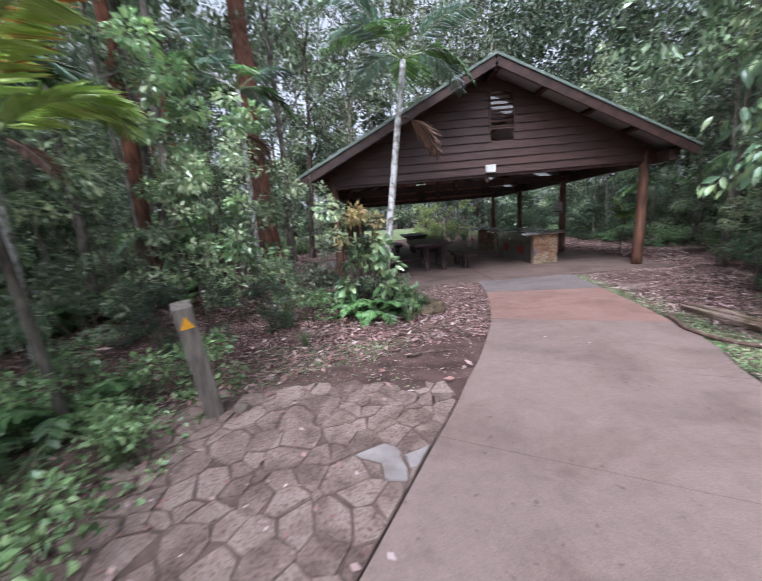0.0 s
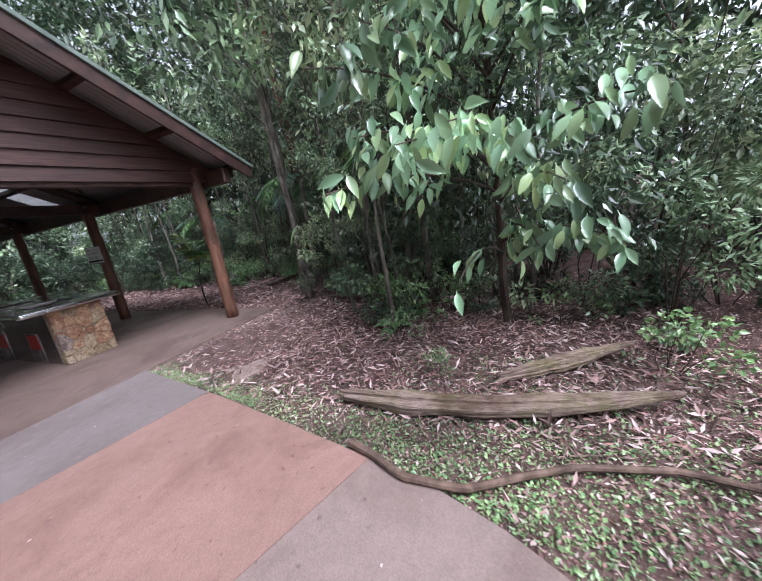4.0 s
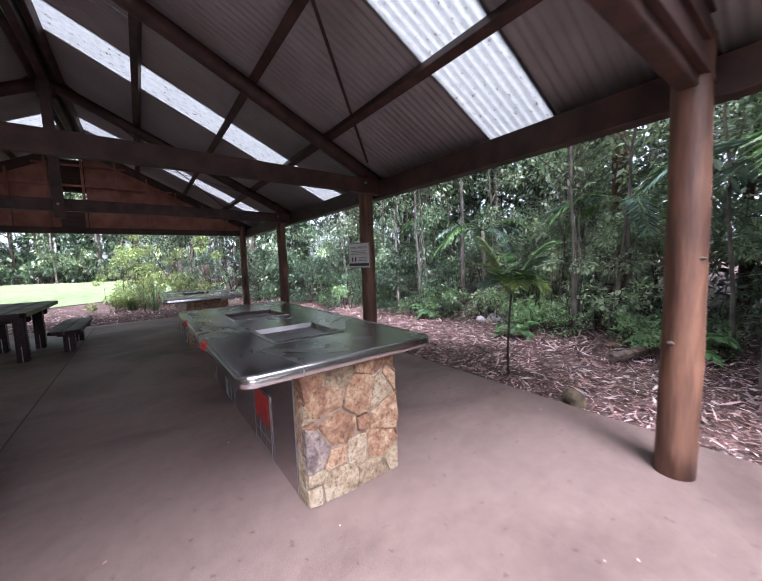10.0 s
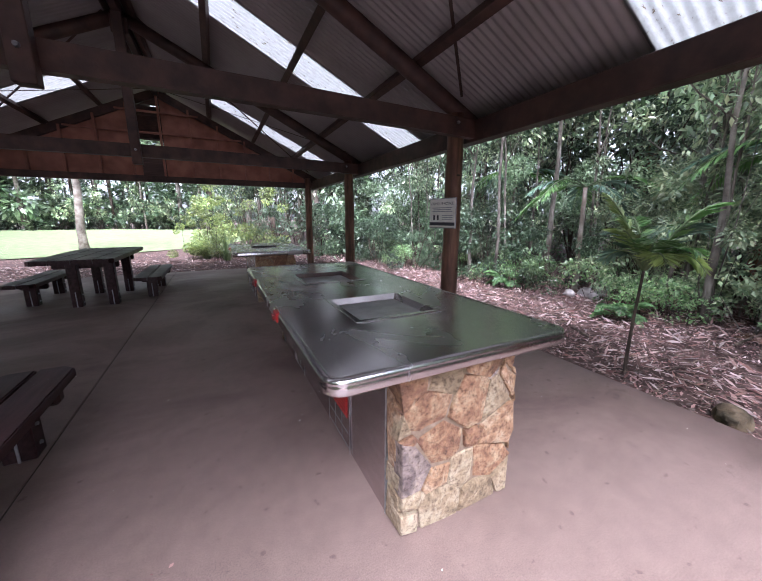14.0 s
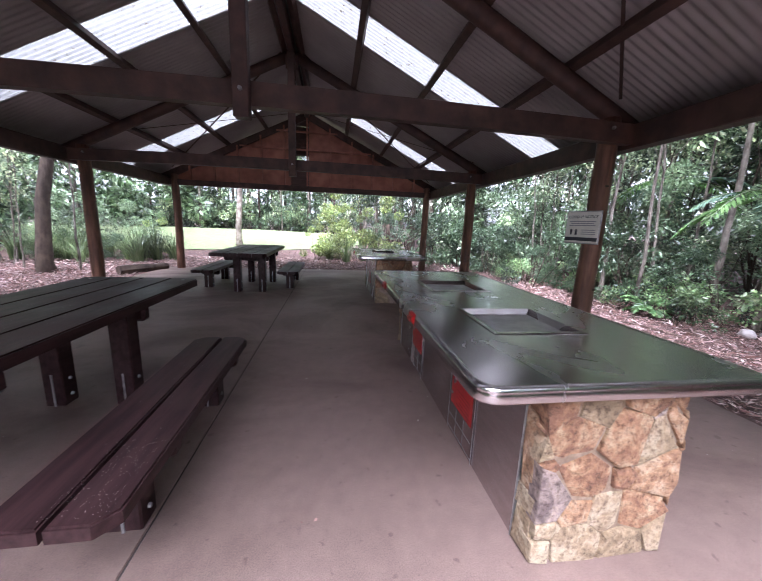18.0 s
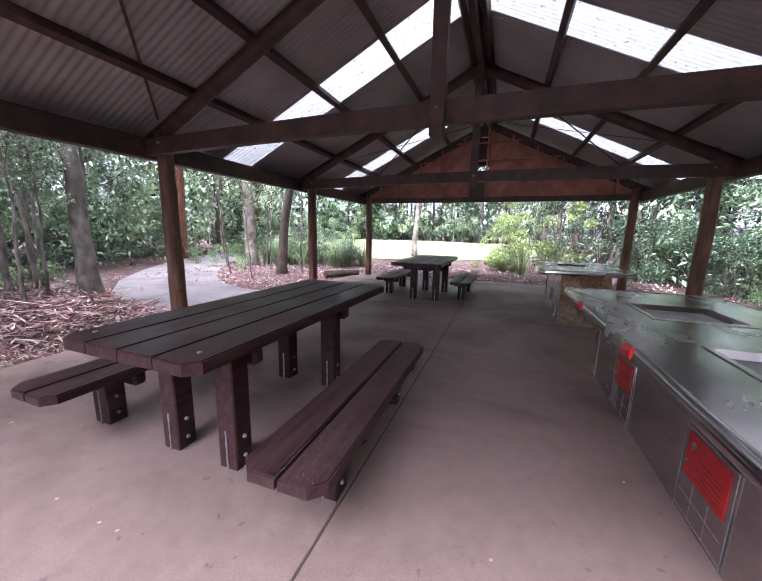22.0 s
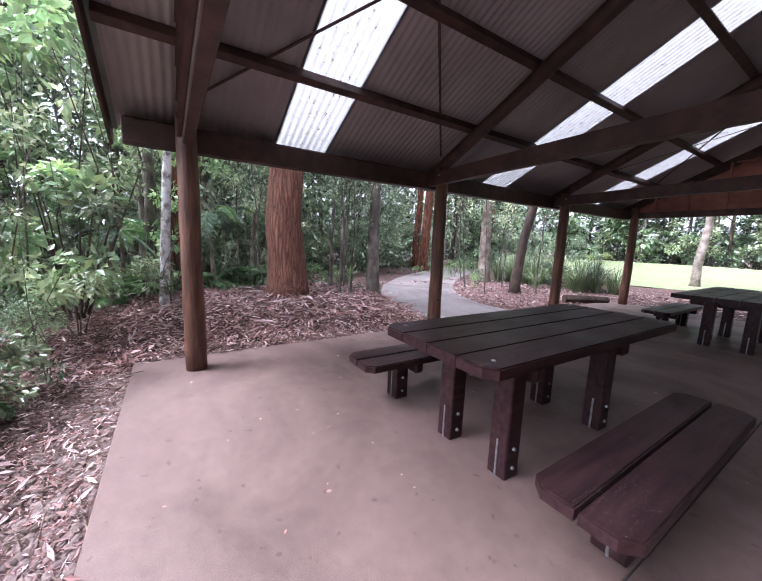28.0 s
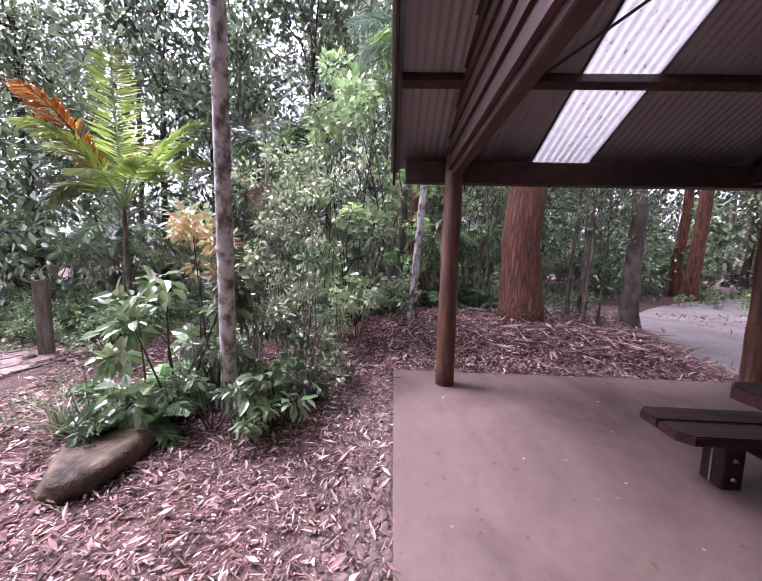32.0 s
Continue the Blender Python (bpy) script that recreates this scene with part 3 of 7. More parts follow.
G = 0.004
for name, la, lb, ra, rb, m, lab in (("panel", -12.0, -7.2, -12.0, -8.1, "path", ""), ("panel", -7.2 + G, -5.6, -8.1 + G, -6.5, "path", ""), ("panel", -5.6 + G, -4.46, -6.5 + G, -5.2, "path", ""),
                                     ("panel", -4.46 + G, -3.18, -5.2 + G, -3.86, "path", ""),
                                     ("panel", -3.18 + G, -1.58, -3.86 + G, -1.96, "path_red", "worn red coloured concrete section"),
                                     ("panel", -1.58 + G, -0.566, -1.96 + G, -0.566, "path_grey", "darker grey concrete section")):
    part(name, slab_bm(strip(la, lb, ra, rb), -0.12, -0.002), m, path, lab)

# the western path that curves off into the woods
def ribbon(line, width):
    west, east = [], []
    for i, p in enumerate(line):
        a, b = Vector(line[max(i - 1, 0)]), Vector(line[min(i + 1, len(line) - 1)])
        d = (b - a).normalized()
        s = Vector((-d.y, d.x)) * width / 2
        west.append(tuple(Vector(p) + s))
        east.append(tuple(Vector(p) - s))
    return west + east[::-1]


side_path = thing("path", "grey concrete path curving away between the trees", "path", kind="structure")
part("panel", slab_bm(ribbon([(-3.81, 4.85), (-5.0, 4.88), (-6.3, 5.35), (-7.7, 6.35), (-9.2, 7.9), (-10.6, 9.7), (-12.0, 12.0), (-13.4, 15)], 2.2), -0.1, 0.015), "path_pale", side_path)
part("panel", slab_bm(ribbon([(-10.7, -0.4), (-10.2, -1.6), (-8.8, -4.4), (-7.0, -7.4)], 1.6), -0.1, 0.06), "path_pale", side_path)

# ---- flagstone apron beside the path ----
def voronoi_cells(poly, seeds, gap, jag, seed=1, uneven=0.0, nibble=0.07):
    """Cells of a Voronoi diagram inside a convex outline, shrunk by half the joint, with broken edges."""
    rng = np.random.default_rng(seed)
    wt = rng.uniform(-uneven, uneven, len(seeds))
    cells = []
    for i, s in enumerate(seeds):
        cell = [np.array(p, float) for p in poly]
        for j, q in enumerate(seeds):
            if i == j or not cell:
                continue
            mid, nrm = (s + q) / 2, (q - s) / np.linalg.norm(q - s)
            lim = mid @ nrm - gap / 2 + (wt[i] - wt[j]) / (2 * np.linalg.norm(q - s))
            out = []
            for k in range(len(cell)):
                a, b = cell[k], cell[(k + 1) % len(cell)]
                da, db = a @ nrm - lim, b @ nrm - lim
                if da <= 0:
                    out.append(a)
                if da * db < 0:
                    out.append(a + (b - a) * da / (da - db))
            cell = out
        if len(cell) < 3:
            continue
        rough_cell = []
        c = np.mean(cell, 0)
        for k in range(len(cell)):
            a, b = cell[k], cell[(k + 1) % len(cell)]
            n = max(1, int(np.linalg.norm(b - a) / (jag * 6)))
            for t in range(n):
                p = a + (b - a) * (t / n)
                rough_cell.append(p + (c - p) * rng.uniform(0.0, nibble) + rng.uniform(-jag, jag, 2) * 0.5)
        cells.append(rough_cell)
    return cells


def stone_piece(cell, z0, z1, material, parent, tilt, name="stone", frame_m=None):
    """One flat stone with a rounded-off rim."""
    c = np.mean(cell, 0)
    cell = [np.asarray(p) for p in cell]
    rim = [c + (p - c) * 0.965 for p in cell]
    n = len(cell)
    h = [z1 + tilt[0] * (p[0] - c[0]) + tilt[1] * (p[1] - c[1]) for p in rim]
    vs = [(p[0], p[1], z0) for p in cell] + [(p[0], p[1], hh - 0.009) for p, hh in zip(cell, h)] + [(p[0], p[1], hh) for p, hh in zip(rim, h)]
    fs = [(i, (i + 1) % n, n + (i + 1) % n, n + i) for i in range(n)] + [(n + i, n + (i + 1) % n, 2 * n + (i + 1) % n, 2 * n + i) for i in range(n)]
    fs.append(tuple(range(2 * n, 3 * n)))
    if frame_m is not None:
        vs = [tuple(frame_m @ Vector(v)) for v in vs]
    return np_part(name, vs, fs, material, parent)


def rubble_stone(cell, depth, z1, material, parent, tilt, seed, frame_m):
    """One rough bulging wall stone with a worn, uneven face."""
    rng = np.random.default_rng(seed)
    c = np.mean(cell, 0)
    cell = [np.asarray(p) for p in cell]
    n = len(cell)
    vs, fs = [], []
    for scale, z in ((1.0, -depth), (1.0, z1 - 0.012), (0.985, z1 - 0.005), (0.94, z1), (0.60, z1 + 0.004), (0.28, z1 + 0.005)):
        for p in cell:
            q = c + (p - c) * scale
            zz = z + (0 if z == -depth else tilt[0] * (q[0] - c[0]) + tilt[1] * (q[1] - c[1]) + rng.uniform(-0.0035, 0.0035) * (scale < 0.98))
            vs.append(tuple(frame_m @ Vector((q[0], q[1], zz))))
    for r in range(5):
        fs += [(r * n + i, r * n + (i + 1) % n, (r + 1) * n + (i + 1) % n, (r + 1) * n + i) for i in range(n)]
    fs.append(tuple(range(5 * n, 6 * n)))
    return np_part("stone", vs, fs, material, parent)


# ---- the shelter ----
PX, BAYS = 3.40, (0.0, 3.23, 6.52, 9.77)
SLOPE, APEX = 0.483, 4.34
def roof_z(x, below=0.0):
    return APEX - SLOPE * abs(x) - below


shelter = thing("picnic_shelter", "open timber picnic shelter with a gabled corrugated roof on log posts", "shelter")


def log_post(x, y, seed):
    rng = np.random.default_rng(seed)
    zs = np.linspace(-0.02, 2.46, 12)
    bend = rng.uniform(-0.012, 0.012, (12, 2)).cumsum(0) * 0.5
    bend -= bend[0] + (bend[-1] - bend[0]) * np.linspace(0, 1, 12)[:, None]
    r = np.linspace(0.100, 0.088, 12) * (1 + rng.uniform(-0.025, 0.025, 12))
    v, f = tube_np(np.stack([x + bend[:, 0], y + bend[:, 1], zs], 1), r, 20, 0.012, seed)
    post = np_part("post", v, f, "log", shelter, "reddish oiled round log post", smooth=True)
    for k in range(4):
        z, a = rng.uniform(0.5, 2.1), rng.uniform(0, 6.28)
        bm = bmesh.new()
        bmesh.ops.create_uvsphere(bm, u_segments=8, v_segments=5, radius=0.02)
        bmesh.ops.transform(bm, matrix=pose(x + 0.092 * math.cos(a), y + 0.092 * math.sin(a), z) @ Matrix.Diagonal((1, 1, 0.6, 1)), verts=bm.verts)
        part("knot", bm, "bark_dark", post)


for k, y in enumerate(BAYS):
    for sx in (-1, 1):
        log_post(sx * PX, y, 10 * k + sx + 3)

Y0, Y1 = -0.60, 10.4
for sx in (-1, 1):
    # eave beam bolted outside the posts, and the eave batten above it
    part("eave_beam", bx(*sorted((sx * 3.53, sx * 3.67)), Y0 + 0.10, Y1 - 0.10, 2.17, 2.39, bevel=0.008), "beam", shelter)
    part("eave_batten", bx(*sorted((sx * 3.74, sx * 3.84)), Y0 + 0.10, Y1 - 0.10, 2.365, 2.455, bevel=0.006), "beam", shelter)
    part("eave_plate", bx(*sorted((sx * 3.672, sx * 3.738)), Y0 + 0.10, Y1 - 0.10, 2.25, 2.40, bevel=0.006), "beam", shelter)
    for px in (2.89, 2.02, 1.05, 0.14):
        z = roof_z(px, 0.075)
        m = Matrix.Translation((sx * px, 0, z)) @ Matrix.Rotation(math.atan(SLOPE) * sx, 4, "Y")
        part("purlin", bx(-0.04, 0.04, Y0 + 0.03, Y1 - 0.03, -0.05, 0.05, bevel=0.005, m=m), "beam", shelter)
    for y in BAYS:
        q0, q1 = (sx * 3.80, y, roof_z(3.80, 0.20)), (sx * 0.06, y, roof_z(0.06, 0.20))
        if y in BAYS[1:3]:
            v, f = tube_np([Vector(q0).lerp(Vector(q1), k / 8) for k in range(9)], [0.082] * 9, 14, 0.02, int(y * 10) + sx)
            np_part("rafter", v, f, "beam", shelter, "dark stained log rafter", smooth=True)
        else:
            part("rafter", beam_bm(q0, q1, 0.09, 0.17), "beam", shelter)
part("ridge_beam", bx(-0.045, 0.045, Y0 + 0.03, Y1 - 0.03, APEX - 0.27, APEX - 0.09, bevel=0.006), "beam", shelter)
for y in BAYS[1:3]:
    # tie beam with a slight upward camber, king post bolted to its front
    bm = bmesh.new()
    n = 16
    ring = []
    for i in range(n + 1):
        x = -3.62 + 7.24 * i / n
        rise = 0.045 * (1 - (x / 3.62) ** 2)
        ring.append([bm.verts.new((x, y + dy, z + rise)) for dy, z in ((-0.16, 2.20), (-0.07, 2.20), (-0.07, 2.38), (-0.16, 2.38))])
    for a, b in zip(ring, ring[1:]):
        for k in range(4):
            bm.faces.new((a[k], b[k], b[(k + 1) % 4], a[(k + 1) % 4]))
    bm.faces.new(ring[0]), bm.faces.new(ring[-1][::-1])
    bmesh.ops.bevel(bm, geom=[e for e in bm.edges if abs((e.verts[0].co - e.verts[1].co).x) > 0.1], offset=0.008, segments=1, affect="EDGES")
    bmesh.ops.recalc_face_normals(bm, faces=bm.faces)
    tie = part("tie_beam", bm, "beam", shelter, "cambered dark stained tie beam")
    for bxx in (0.0, -3.3, 3.3):
        bm = bmesh.new()
        bmesh.ops.create_cone(bm, cap_ends=True, segments=8, radius1=0.018, radius2=0.015, depth=0.02, matrix=pose(bxx, y - (0.272 if bxx == 0 else 0.168), 2.33, 90))
        part("bolt", bm, "bolt", tie)
    part("king_post", bx(-0.06, 0.06, y - 0.262, y - 0.163, 2.13, 4.10, bevel=0.006), "beam", shelter)
    part("ridge_bracket", bx(-0.1, 0.1, y - 0.16, y - 0.10, 3.86, 4.08, bevel=0.01), "beam", shelter)
# thin bracing straps under the roof of each bay
for ya, yb in ((BAYS[0], BAYS[1]), (BAYS[2], BAYS[3])):
    for sx in (-1, 1):
        for a, b in ((3.42, 0.2), (0.2, 3.42)):
            part("brace_strap", beam_bm((sx * a, ya + 0.05, roof_z(a, 0.062)), (sx * b, yb - 0.05, roof_z(b, 0.062)), 0.026, 0.010, 0), "beam", shelter, "thin dark steel bracing strap")


def corrugated(sx, ya, yb, name, material, label="", lift=0.0):
    """A corrugated sheet from eave to ridge."""
    n = max(6, int(round((yb - ya) / 0.0762 * 6)))
    ys = np.linspace(ya, yb, n + 1)
    wave = 0.0085 * np.cos(2 * np.pi * (ys - Y0) / 0.0762)
    xs = np.array([3.97, 2.0, 0.02])
    vs = []
    for x in xs:
        vs += [(sx * x, yy, APEX - SLOPE * x - 0.012 + w + lift) for yy, w in zip(ys, wave)]
    fs = []
    for r in range(2):
        for k in range(n):
            a = r * (n + 1) + k
            fs.append((a, a + 1, a + n + 2, a + n + 1) if sx < 0 else (a, a + n + 1, a + n + 2, a + 1))
    return np_part(name, vs, fs, material, shelter, label, smooth=True)


LIGHTS = ((0.93, 1.57), (4.54, 5.22), (8.06, 8.72))
for sx in (-1, 1):
    edges = [Y0]
    for a, b in LIGHTS:
        k = max(1, round((a - edges[-1]) / 0.76))
        edges += list(np.linspace(edges[-1], a, k + 1)[1:]) + [b]
    k = max(1, round((Y1 - edges[-1]) / 0.76))
    edges += list(np.linspace(edges[-1], Y1, k + 1)[1:])
    for k, (a, b) in enumerate(zip(edges, edges[1:])):
        up = 0.004 * (k % 2)
        lit = any(abs(a - c) < 1e-6 for c, _ in LIGHTS)
        if lit:
            corrugated(sx, a - 0.012, b + 0.012, "skylight_sheet", "skylight", "milky translucent corrugated sheet specked with dead leaves", up)
        else:
            corrugated(sx, a - 0.012, b + 0.012, "roof_sheet", "roof", "pale grey corrugated steel roof sheet", up)
    for yy, out in ((Y0, -1), (Y1, 1)):
        # barge board and its metal capping
        bar = part("barge_board", beam_bm((sx * 4.0, yy + out * 0.02, roof_z(4.0, 0.11)), (sx * 0.0, yy + out * 0.02, roof_z(0.0, 0.11)), 0.032, 0.19), "beam", shelter)
        part("barge_capping", beam_bm((sx * 4.02, yy + out * 0.012, roof_z(4.02, 0.0)), (sx * 0.0, yy + out * 0.012, roof_z(0.0, 0.0)), 0.10, 0.05, 0.004), "trim", shelter, "pale green folded metal barge capping")
part("ridge_capping", bx(-0.16, 0.16, Y0 - 0.02, Y1 + 0.02, APEX - 0.045, APEX + 0.016, bevel=0.03), "trim", shelter, "folded metal ridge capping")


def gable(y, out, vent_x, inside):
    """Lapped weatherboards above the end beam, with a louvred vent. out: the outer side."""
    part("end_beam", bx(-3.52, 3.52, *sorted((y - out * 0.05, y + out * 0.04)), 2.19, 2.33, bevel=0.008), "beam", shelter)
    z, step = 2.26, 0.163
    while z < 4.05:
        w0, w1 = (APEX - 0.10 - z) / SLOPE, (APEX - 0.10 - z - step) / SLOPE
        w0, w1 = min(w0, 3.72), max(min(w1, 3.72), 0.02)
        rng = np.random.default_rng(int(z * 100))
        cuts = [-w0, w0]
        if 3.05 < z + step and z < 3.80:
            cuts = [-w0, vent_x - 0.24, vent_x + 0.24, w0]
        elif w0 > 1.4:
            c = rng.uniform(-0.6, 0.6) * w0
            cuts = [-w0, c, c, w0]
        for a, b in zip(cuts[::2], cuts[1::2]):
            at = a if a > -w0 + 1e-6 else -w1
            bt = b if b < w0 - 1e-6 else w1
            if bt - at < 0.02:
                continue
            f, g = y + out * 0.078, y + out * 0.05
            bk = y + out * 0.042
            vs = [(a, f, z - 0.012), (b, f, z - 0.012), (bt, g, z + step), (at, g, z + step), (a, bk, z - 0.012), (b, bk, z - 0.012), (bt, bk, z + step), (at, bk, z + step)]
            np_part("weatherboard", vs, [(0, 1, 2, 3), (5, 4, 7, 6), (4, 0, 3, 7), (1, 5, 6, 2), (4, 5, 1, 0), (3, 2, 6, 7)], "board", shelter)
        z += step
    # lining and studs seen from under the roof
    if inside:
        z0 = 2.33
        for a, b in ((-3.5, vent_x - 0.24), (vent_x + 0.24, 3.5)):
            pts = [(a, z0), (b, z0), (b, roof_z(b, 0.14))] + ([(0, roof_z(0, 0.14))] if a < 0 < b else []) + [(a, roof_z(a, 0.14))]
            bm = bmesh.new()
            f = bm.faces.new([bm.verts.new((px, y + out * 0.036, pz)) for px, pz in pts])
            ex = bmesh.ops.extrude_face_region(bm, geom=[f])
            bmesh.ops.translate(bm, verts=[v for v in ex["geom"] if isinstance(v, bmesh.types.BMVert)], vec=(0, -out * 0.02, 0))
            bmesh.ops.recalc_face_normals(bm, faces=bm.faces)
            part("lining", bm, "inner", shelter, "reddish unpainted back of the boards")
        for x in np.arange(-3.0, 3.1, 0.6):
            top = roof_z(x, 0.20)
            if top > 2.45:
                part("stud", bx(x - 0.022, x + 0.022, *sorted((y + out * 0.014, y - out * 0.07)), 2.332, top, bevel=0.003), "inner", shelter)
        for z in (2.78, 3.25, 3.7):
            w = (APEX - 0.25 - z) / SLOPE
            part("nogging", bx(-w, w, *sorted((y + out * 0.012, y - out * 0.055)), z, z + 0.04, bevel=0.003), "inner", shelter)
    vent = part("vent", bx(vent_x - 0.24, vent_x + 0.24, *sorted((y + out * 0.055, y + out * 0.085)), 3.13, 3.17, bevel=0.004), "beam", shelter, "louvred gable vent")
    for xx in (-0.255, 0.255):
        part("frame", bx(vent_x + xx - 0.02, vent_x + xx + 0.02, *sorted((y + out * 0.02, y + out * 0.09)), 3.10, 3.92, bevel=0.004), "beam", vent)
    for k in range(7):
        zz = 3.2 + k * 0.1
        m = Matrix.Translation((vent_x, y + out * 0.06, zz)) @ Matrix.Rotation(radians(-out * 38), 4, "X")
        part("slat", bx(-0.235, 0.235, -0.045 - 0.025 * inside, 0.045 + 0.025 * inside, -0.006, 0.006, bevel=0.002, m=m), "beam", vent)


gable(0.0, -1, 0.30, False)
gable(BAYS[3], 1, -0.2, True)

# a pale box fixed to the front boards
plate = part("wall_box", bx(-0.08, 0.13, -0.15, -0.085, 2.27, 2.43, bevel=0.012), "white", None)
tagged(plate, "small cream plastic box on the gable boards", "box")
hang = thing("hanging_lamp", "small round lamp under the front end beam", "lamp", pose(0.0, 0.03, 2.13))
bm = bmesh.new()
bmesh.ops.create_uvsphere(bm, u_segments=16, v_segments=10, radius=0.05)
part("bulb_guard", bm, "log", hang)
bm = bmesh.new()
bmesh.ops.create_cone(bm, cap_ends=True, segments=12, radius1=0.03, radius2=0.03, depth=0.05, matrix=pose(0, 0, 0.055))
part("collar", bm, "beam", hang)

# ---- notice on the second eastern post ----
notice = thing("notice_sign", "white laminated health notice fixed to a log post", "sign", pose(3.25, 3.20, 1.41, 0, 0, -80))
part("backing", bx(-0.2, 0.2, -0.012, 0.0, -0.165, 0.165, bevel=0.004), "bolt", notice)
part("sheet", bx(-0.19, 0.19, -0.0165, -0.0125, -0.155, 0.155), "white", notice)


def lettering(text, size, x, z, material, parent, y=-0.0185, label=""):
    cu = bpy.data.curves.new("lettering", "FONT")
    cu.body, cu.size, cu.align_x, cu.extrude = text, size, "CENTER", 0.0006
    ob = new("tmp_text", cu)
    dg = bpy.context.evaluated_depsgraph_get()
    me = bpy.data.meshes.new_from_object(ob.evaluated_get(dg))
    bpy.data.objects.remove(ob)
    me.materials.clear()
    me.materials.append(M[material])
    t = new("lettering", me)
    t.parent = parent
    t.matrix_local = pose(x, y, z, 90)
    return tagged(t, label)


lettering("COVID-19 NOTICE", 0.040, 0, 0.092, "ink", notice)
for k, (w, z) in enumerate(((0.30, 0.06), (0.26, 0.04), (0.30, 0.02))):
    part("text_line", bx(-w / 2, w / 2, -0.0185, -0.0165, z - 0.005, z + 0.004), "grey_print", notice)
for x in (-0.12, -0.06):
    part("pictogram", bx(x - 0.012, x + 0.012, -0.0185, -0.0165, -0.075, -0.02), "ink", notice)
for k in range(3):
    part("text_line", bx(0.0, 0.16, -0.0185, -0.0165, -0.03 - k * 0.02, -0.022 - k * 0.02), "grey_print", notice)
part("footer_band", bx(-0.19, 0.19, -0.0185, -0.0165, -0.135, -0.10), "ink", notice)


# ---- tables and benches ----
def chamfer_plank(x0, x1, y0, y1, z0, z1, cut):
    """A plank with clipped outer corners; cut: which of the four corners, by sign pairs."""
    pts = []
    c = 0.06
    for sx, sy, cx, cy in ((-1, -1, x0, y0), (1, -1, x1, y0), (1, 1, x1, y1), (-1, 1, x0, y1)):
        if (sx, sy) in cut:
            a, b = (cx - sx * c, cy), (cx, cy - sy * c)
            pts += [b, a] if sx == sy else [a, b]
        else:
            pts.append((cx, cy))
    bm = slab_bm(pts, z0, z1)
    bmesh.ops.bevel(bm, geom=[e for e in bm.edges if all(v.co.z > z1 - 1e-4 for v in e.verts)], offset=0.008, segments=2, affect="EDGES")
    return bm


def leg_bm(x, y, w, d, h):
    return bx(x - w / 2, x + w / 2, y - d / 2, y + d / 2, -0.002, h, bevel=0.008)


def dress_leg(leg, x, y, w, d, h):
    part("steel_tongue", bx(x - 0.006, x + 0.006, y - d / 2 - 0.006, y - d / 2 + 0.002, 0.0, 0.24), "bolt", leg, "galvanised steel foot plate")
    for z in (0.07, 0.19):
        bm = bmesh.new()
        bmesh.ops.create_cone(bm, cap_ends=True, segments=8, radius1=0.013, radius2=0.01, depth=0.012, matrix=pose(x + w / 2 + 0.006, y, z, 0, 90))
        part("bolt", bm, "bolt", leg)


def picnic_table(w, length, h, label):
    t = thing("picnic_table", label, "table")
    n, gap = 4, 0.007
    bw = (w - gap * (n - 1)) / n
    for k in range(n):
        x0 = -w / 2 + k * (bw + gap)
        cut = {(-1, -1), (-1, 1)} if k == 0 else {(1, -1), (1, 1)} if k == n - 1 else set()
        part("plank", chamfer_plank(x0, x0 + bw, 0, length, h - 0.065, h, cut), "table", t)
    for yy in (0.35, length - 1.0):
        part("bearer", bx(-0.36, w / 2 - 0.03, yy + 0.064, yy + 0.15, h - 0.175, h - 0.066, bevel=0.02), "table", t)
        for x in (-0.095, 0.36):
            leg = part("leg", leg_bm(x, yy, 0.13, 0.125, h - 0.068), "table", t)
            dress_leg(leg, x, yy, 0.13, 0.125, h)
    for x in (-w / 2 + 0.1, w / 2 - 0.1):
        for y in (0.13, length - 0.13):
            bm = bmesh.new()
            bmesh.ops.create_cone(bm, cap_ends=True, segments=8, radius1=0.014, radius2=0.012, depth=0.006, matrix=pose(x, y, h + 0.001))
            part("coach_bolt", bm, "bolt", t)
    return t


def picnic_bench(w, length, h, label):
    t = thing("picnic_bench", label, "bench")
    for x0, x1, cut in ((-w / 2, -0.008, {(-1, -1), (-1, 1)}), (0.008, w / 2, {(1, -1), (1, 1)})):
        part("plank", chamfer_plank(x0, x1, 0, length, h - 0.055, h, cut), "table", t)
    for y in (0.42, length - 0.34):
        part("bearer", bx(-w / 2 + 0.03, w / 2 - 0.03, y + 0.066, y + 0.16, h - 0.155, h - 0.056, bevel=0.02), "table", t)
        leg = part("leg", leg_bm(0.0, y, 0.15, 0.125, h - 0.058), "table", t)
        dress_leg(leg, 0.0, y, 0.15, 0.125, h)
    return t


tb = picnic_table(1.0, 2.45, 0.76, "dark brown plank picnic table on thick square legs")
tb.matrix_world = pose(-1.14, 1.13, 0, 0, 0, -0.7)
tagged(tb, group="picnic tables")
copy_thing(tb, pose(-0.99, 6.3, 0))
be = picnic_bench(0.40, 1.77, 0.395, "dark brown two-plank bench beside the picnic table")
be.matrix_world = pose(-0.17, 1.07, 0, 0, 0, 0.4)
tagged(be, group="benches")
copy_thing(be, pose(-1.93, 1.08, 0, 0, 0, -0.7))
copy_thing(be, pose(-0.16, 6.62, 0))
copy_thing(be, pose(-1.74, 6.62, 0))


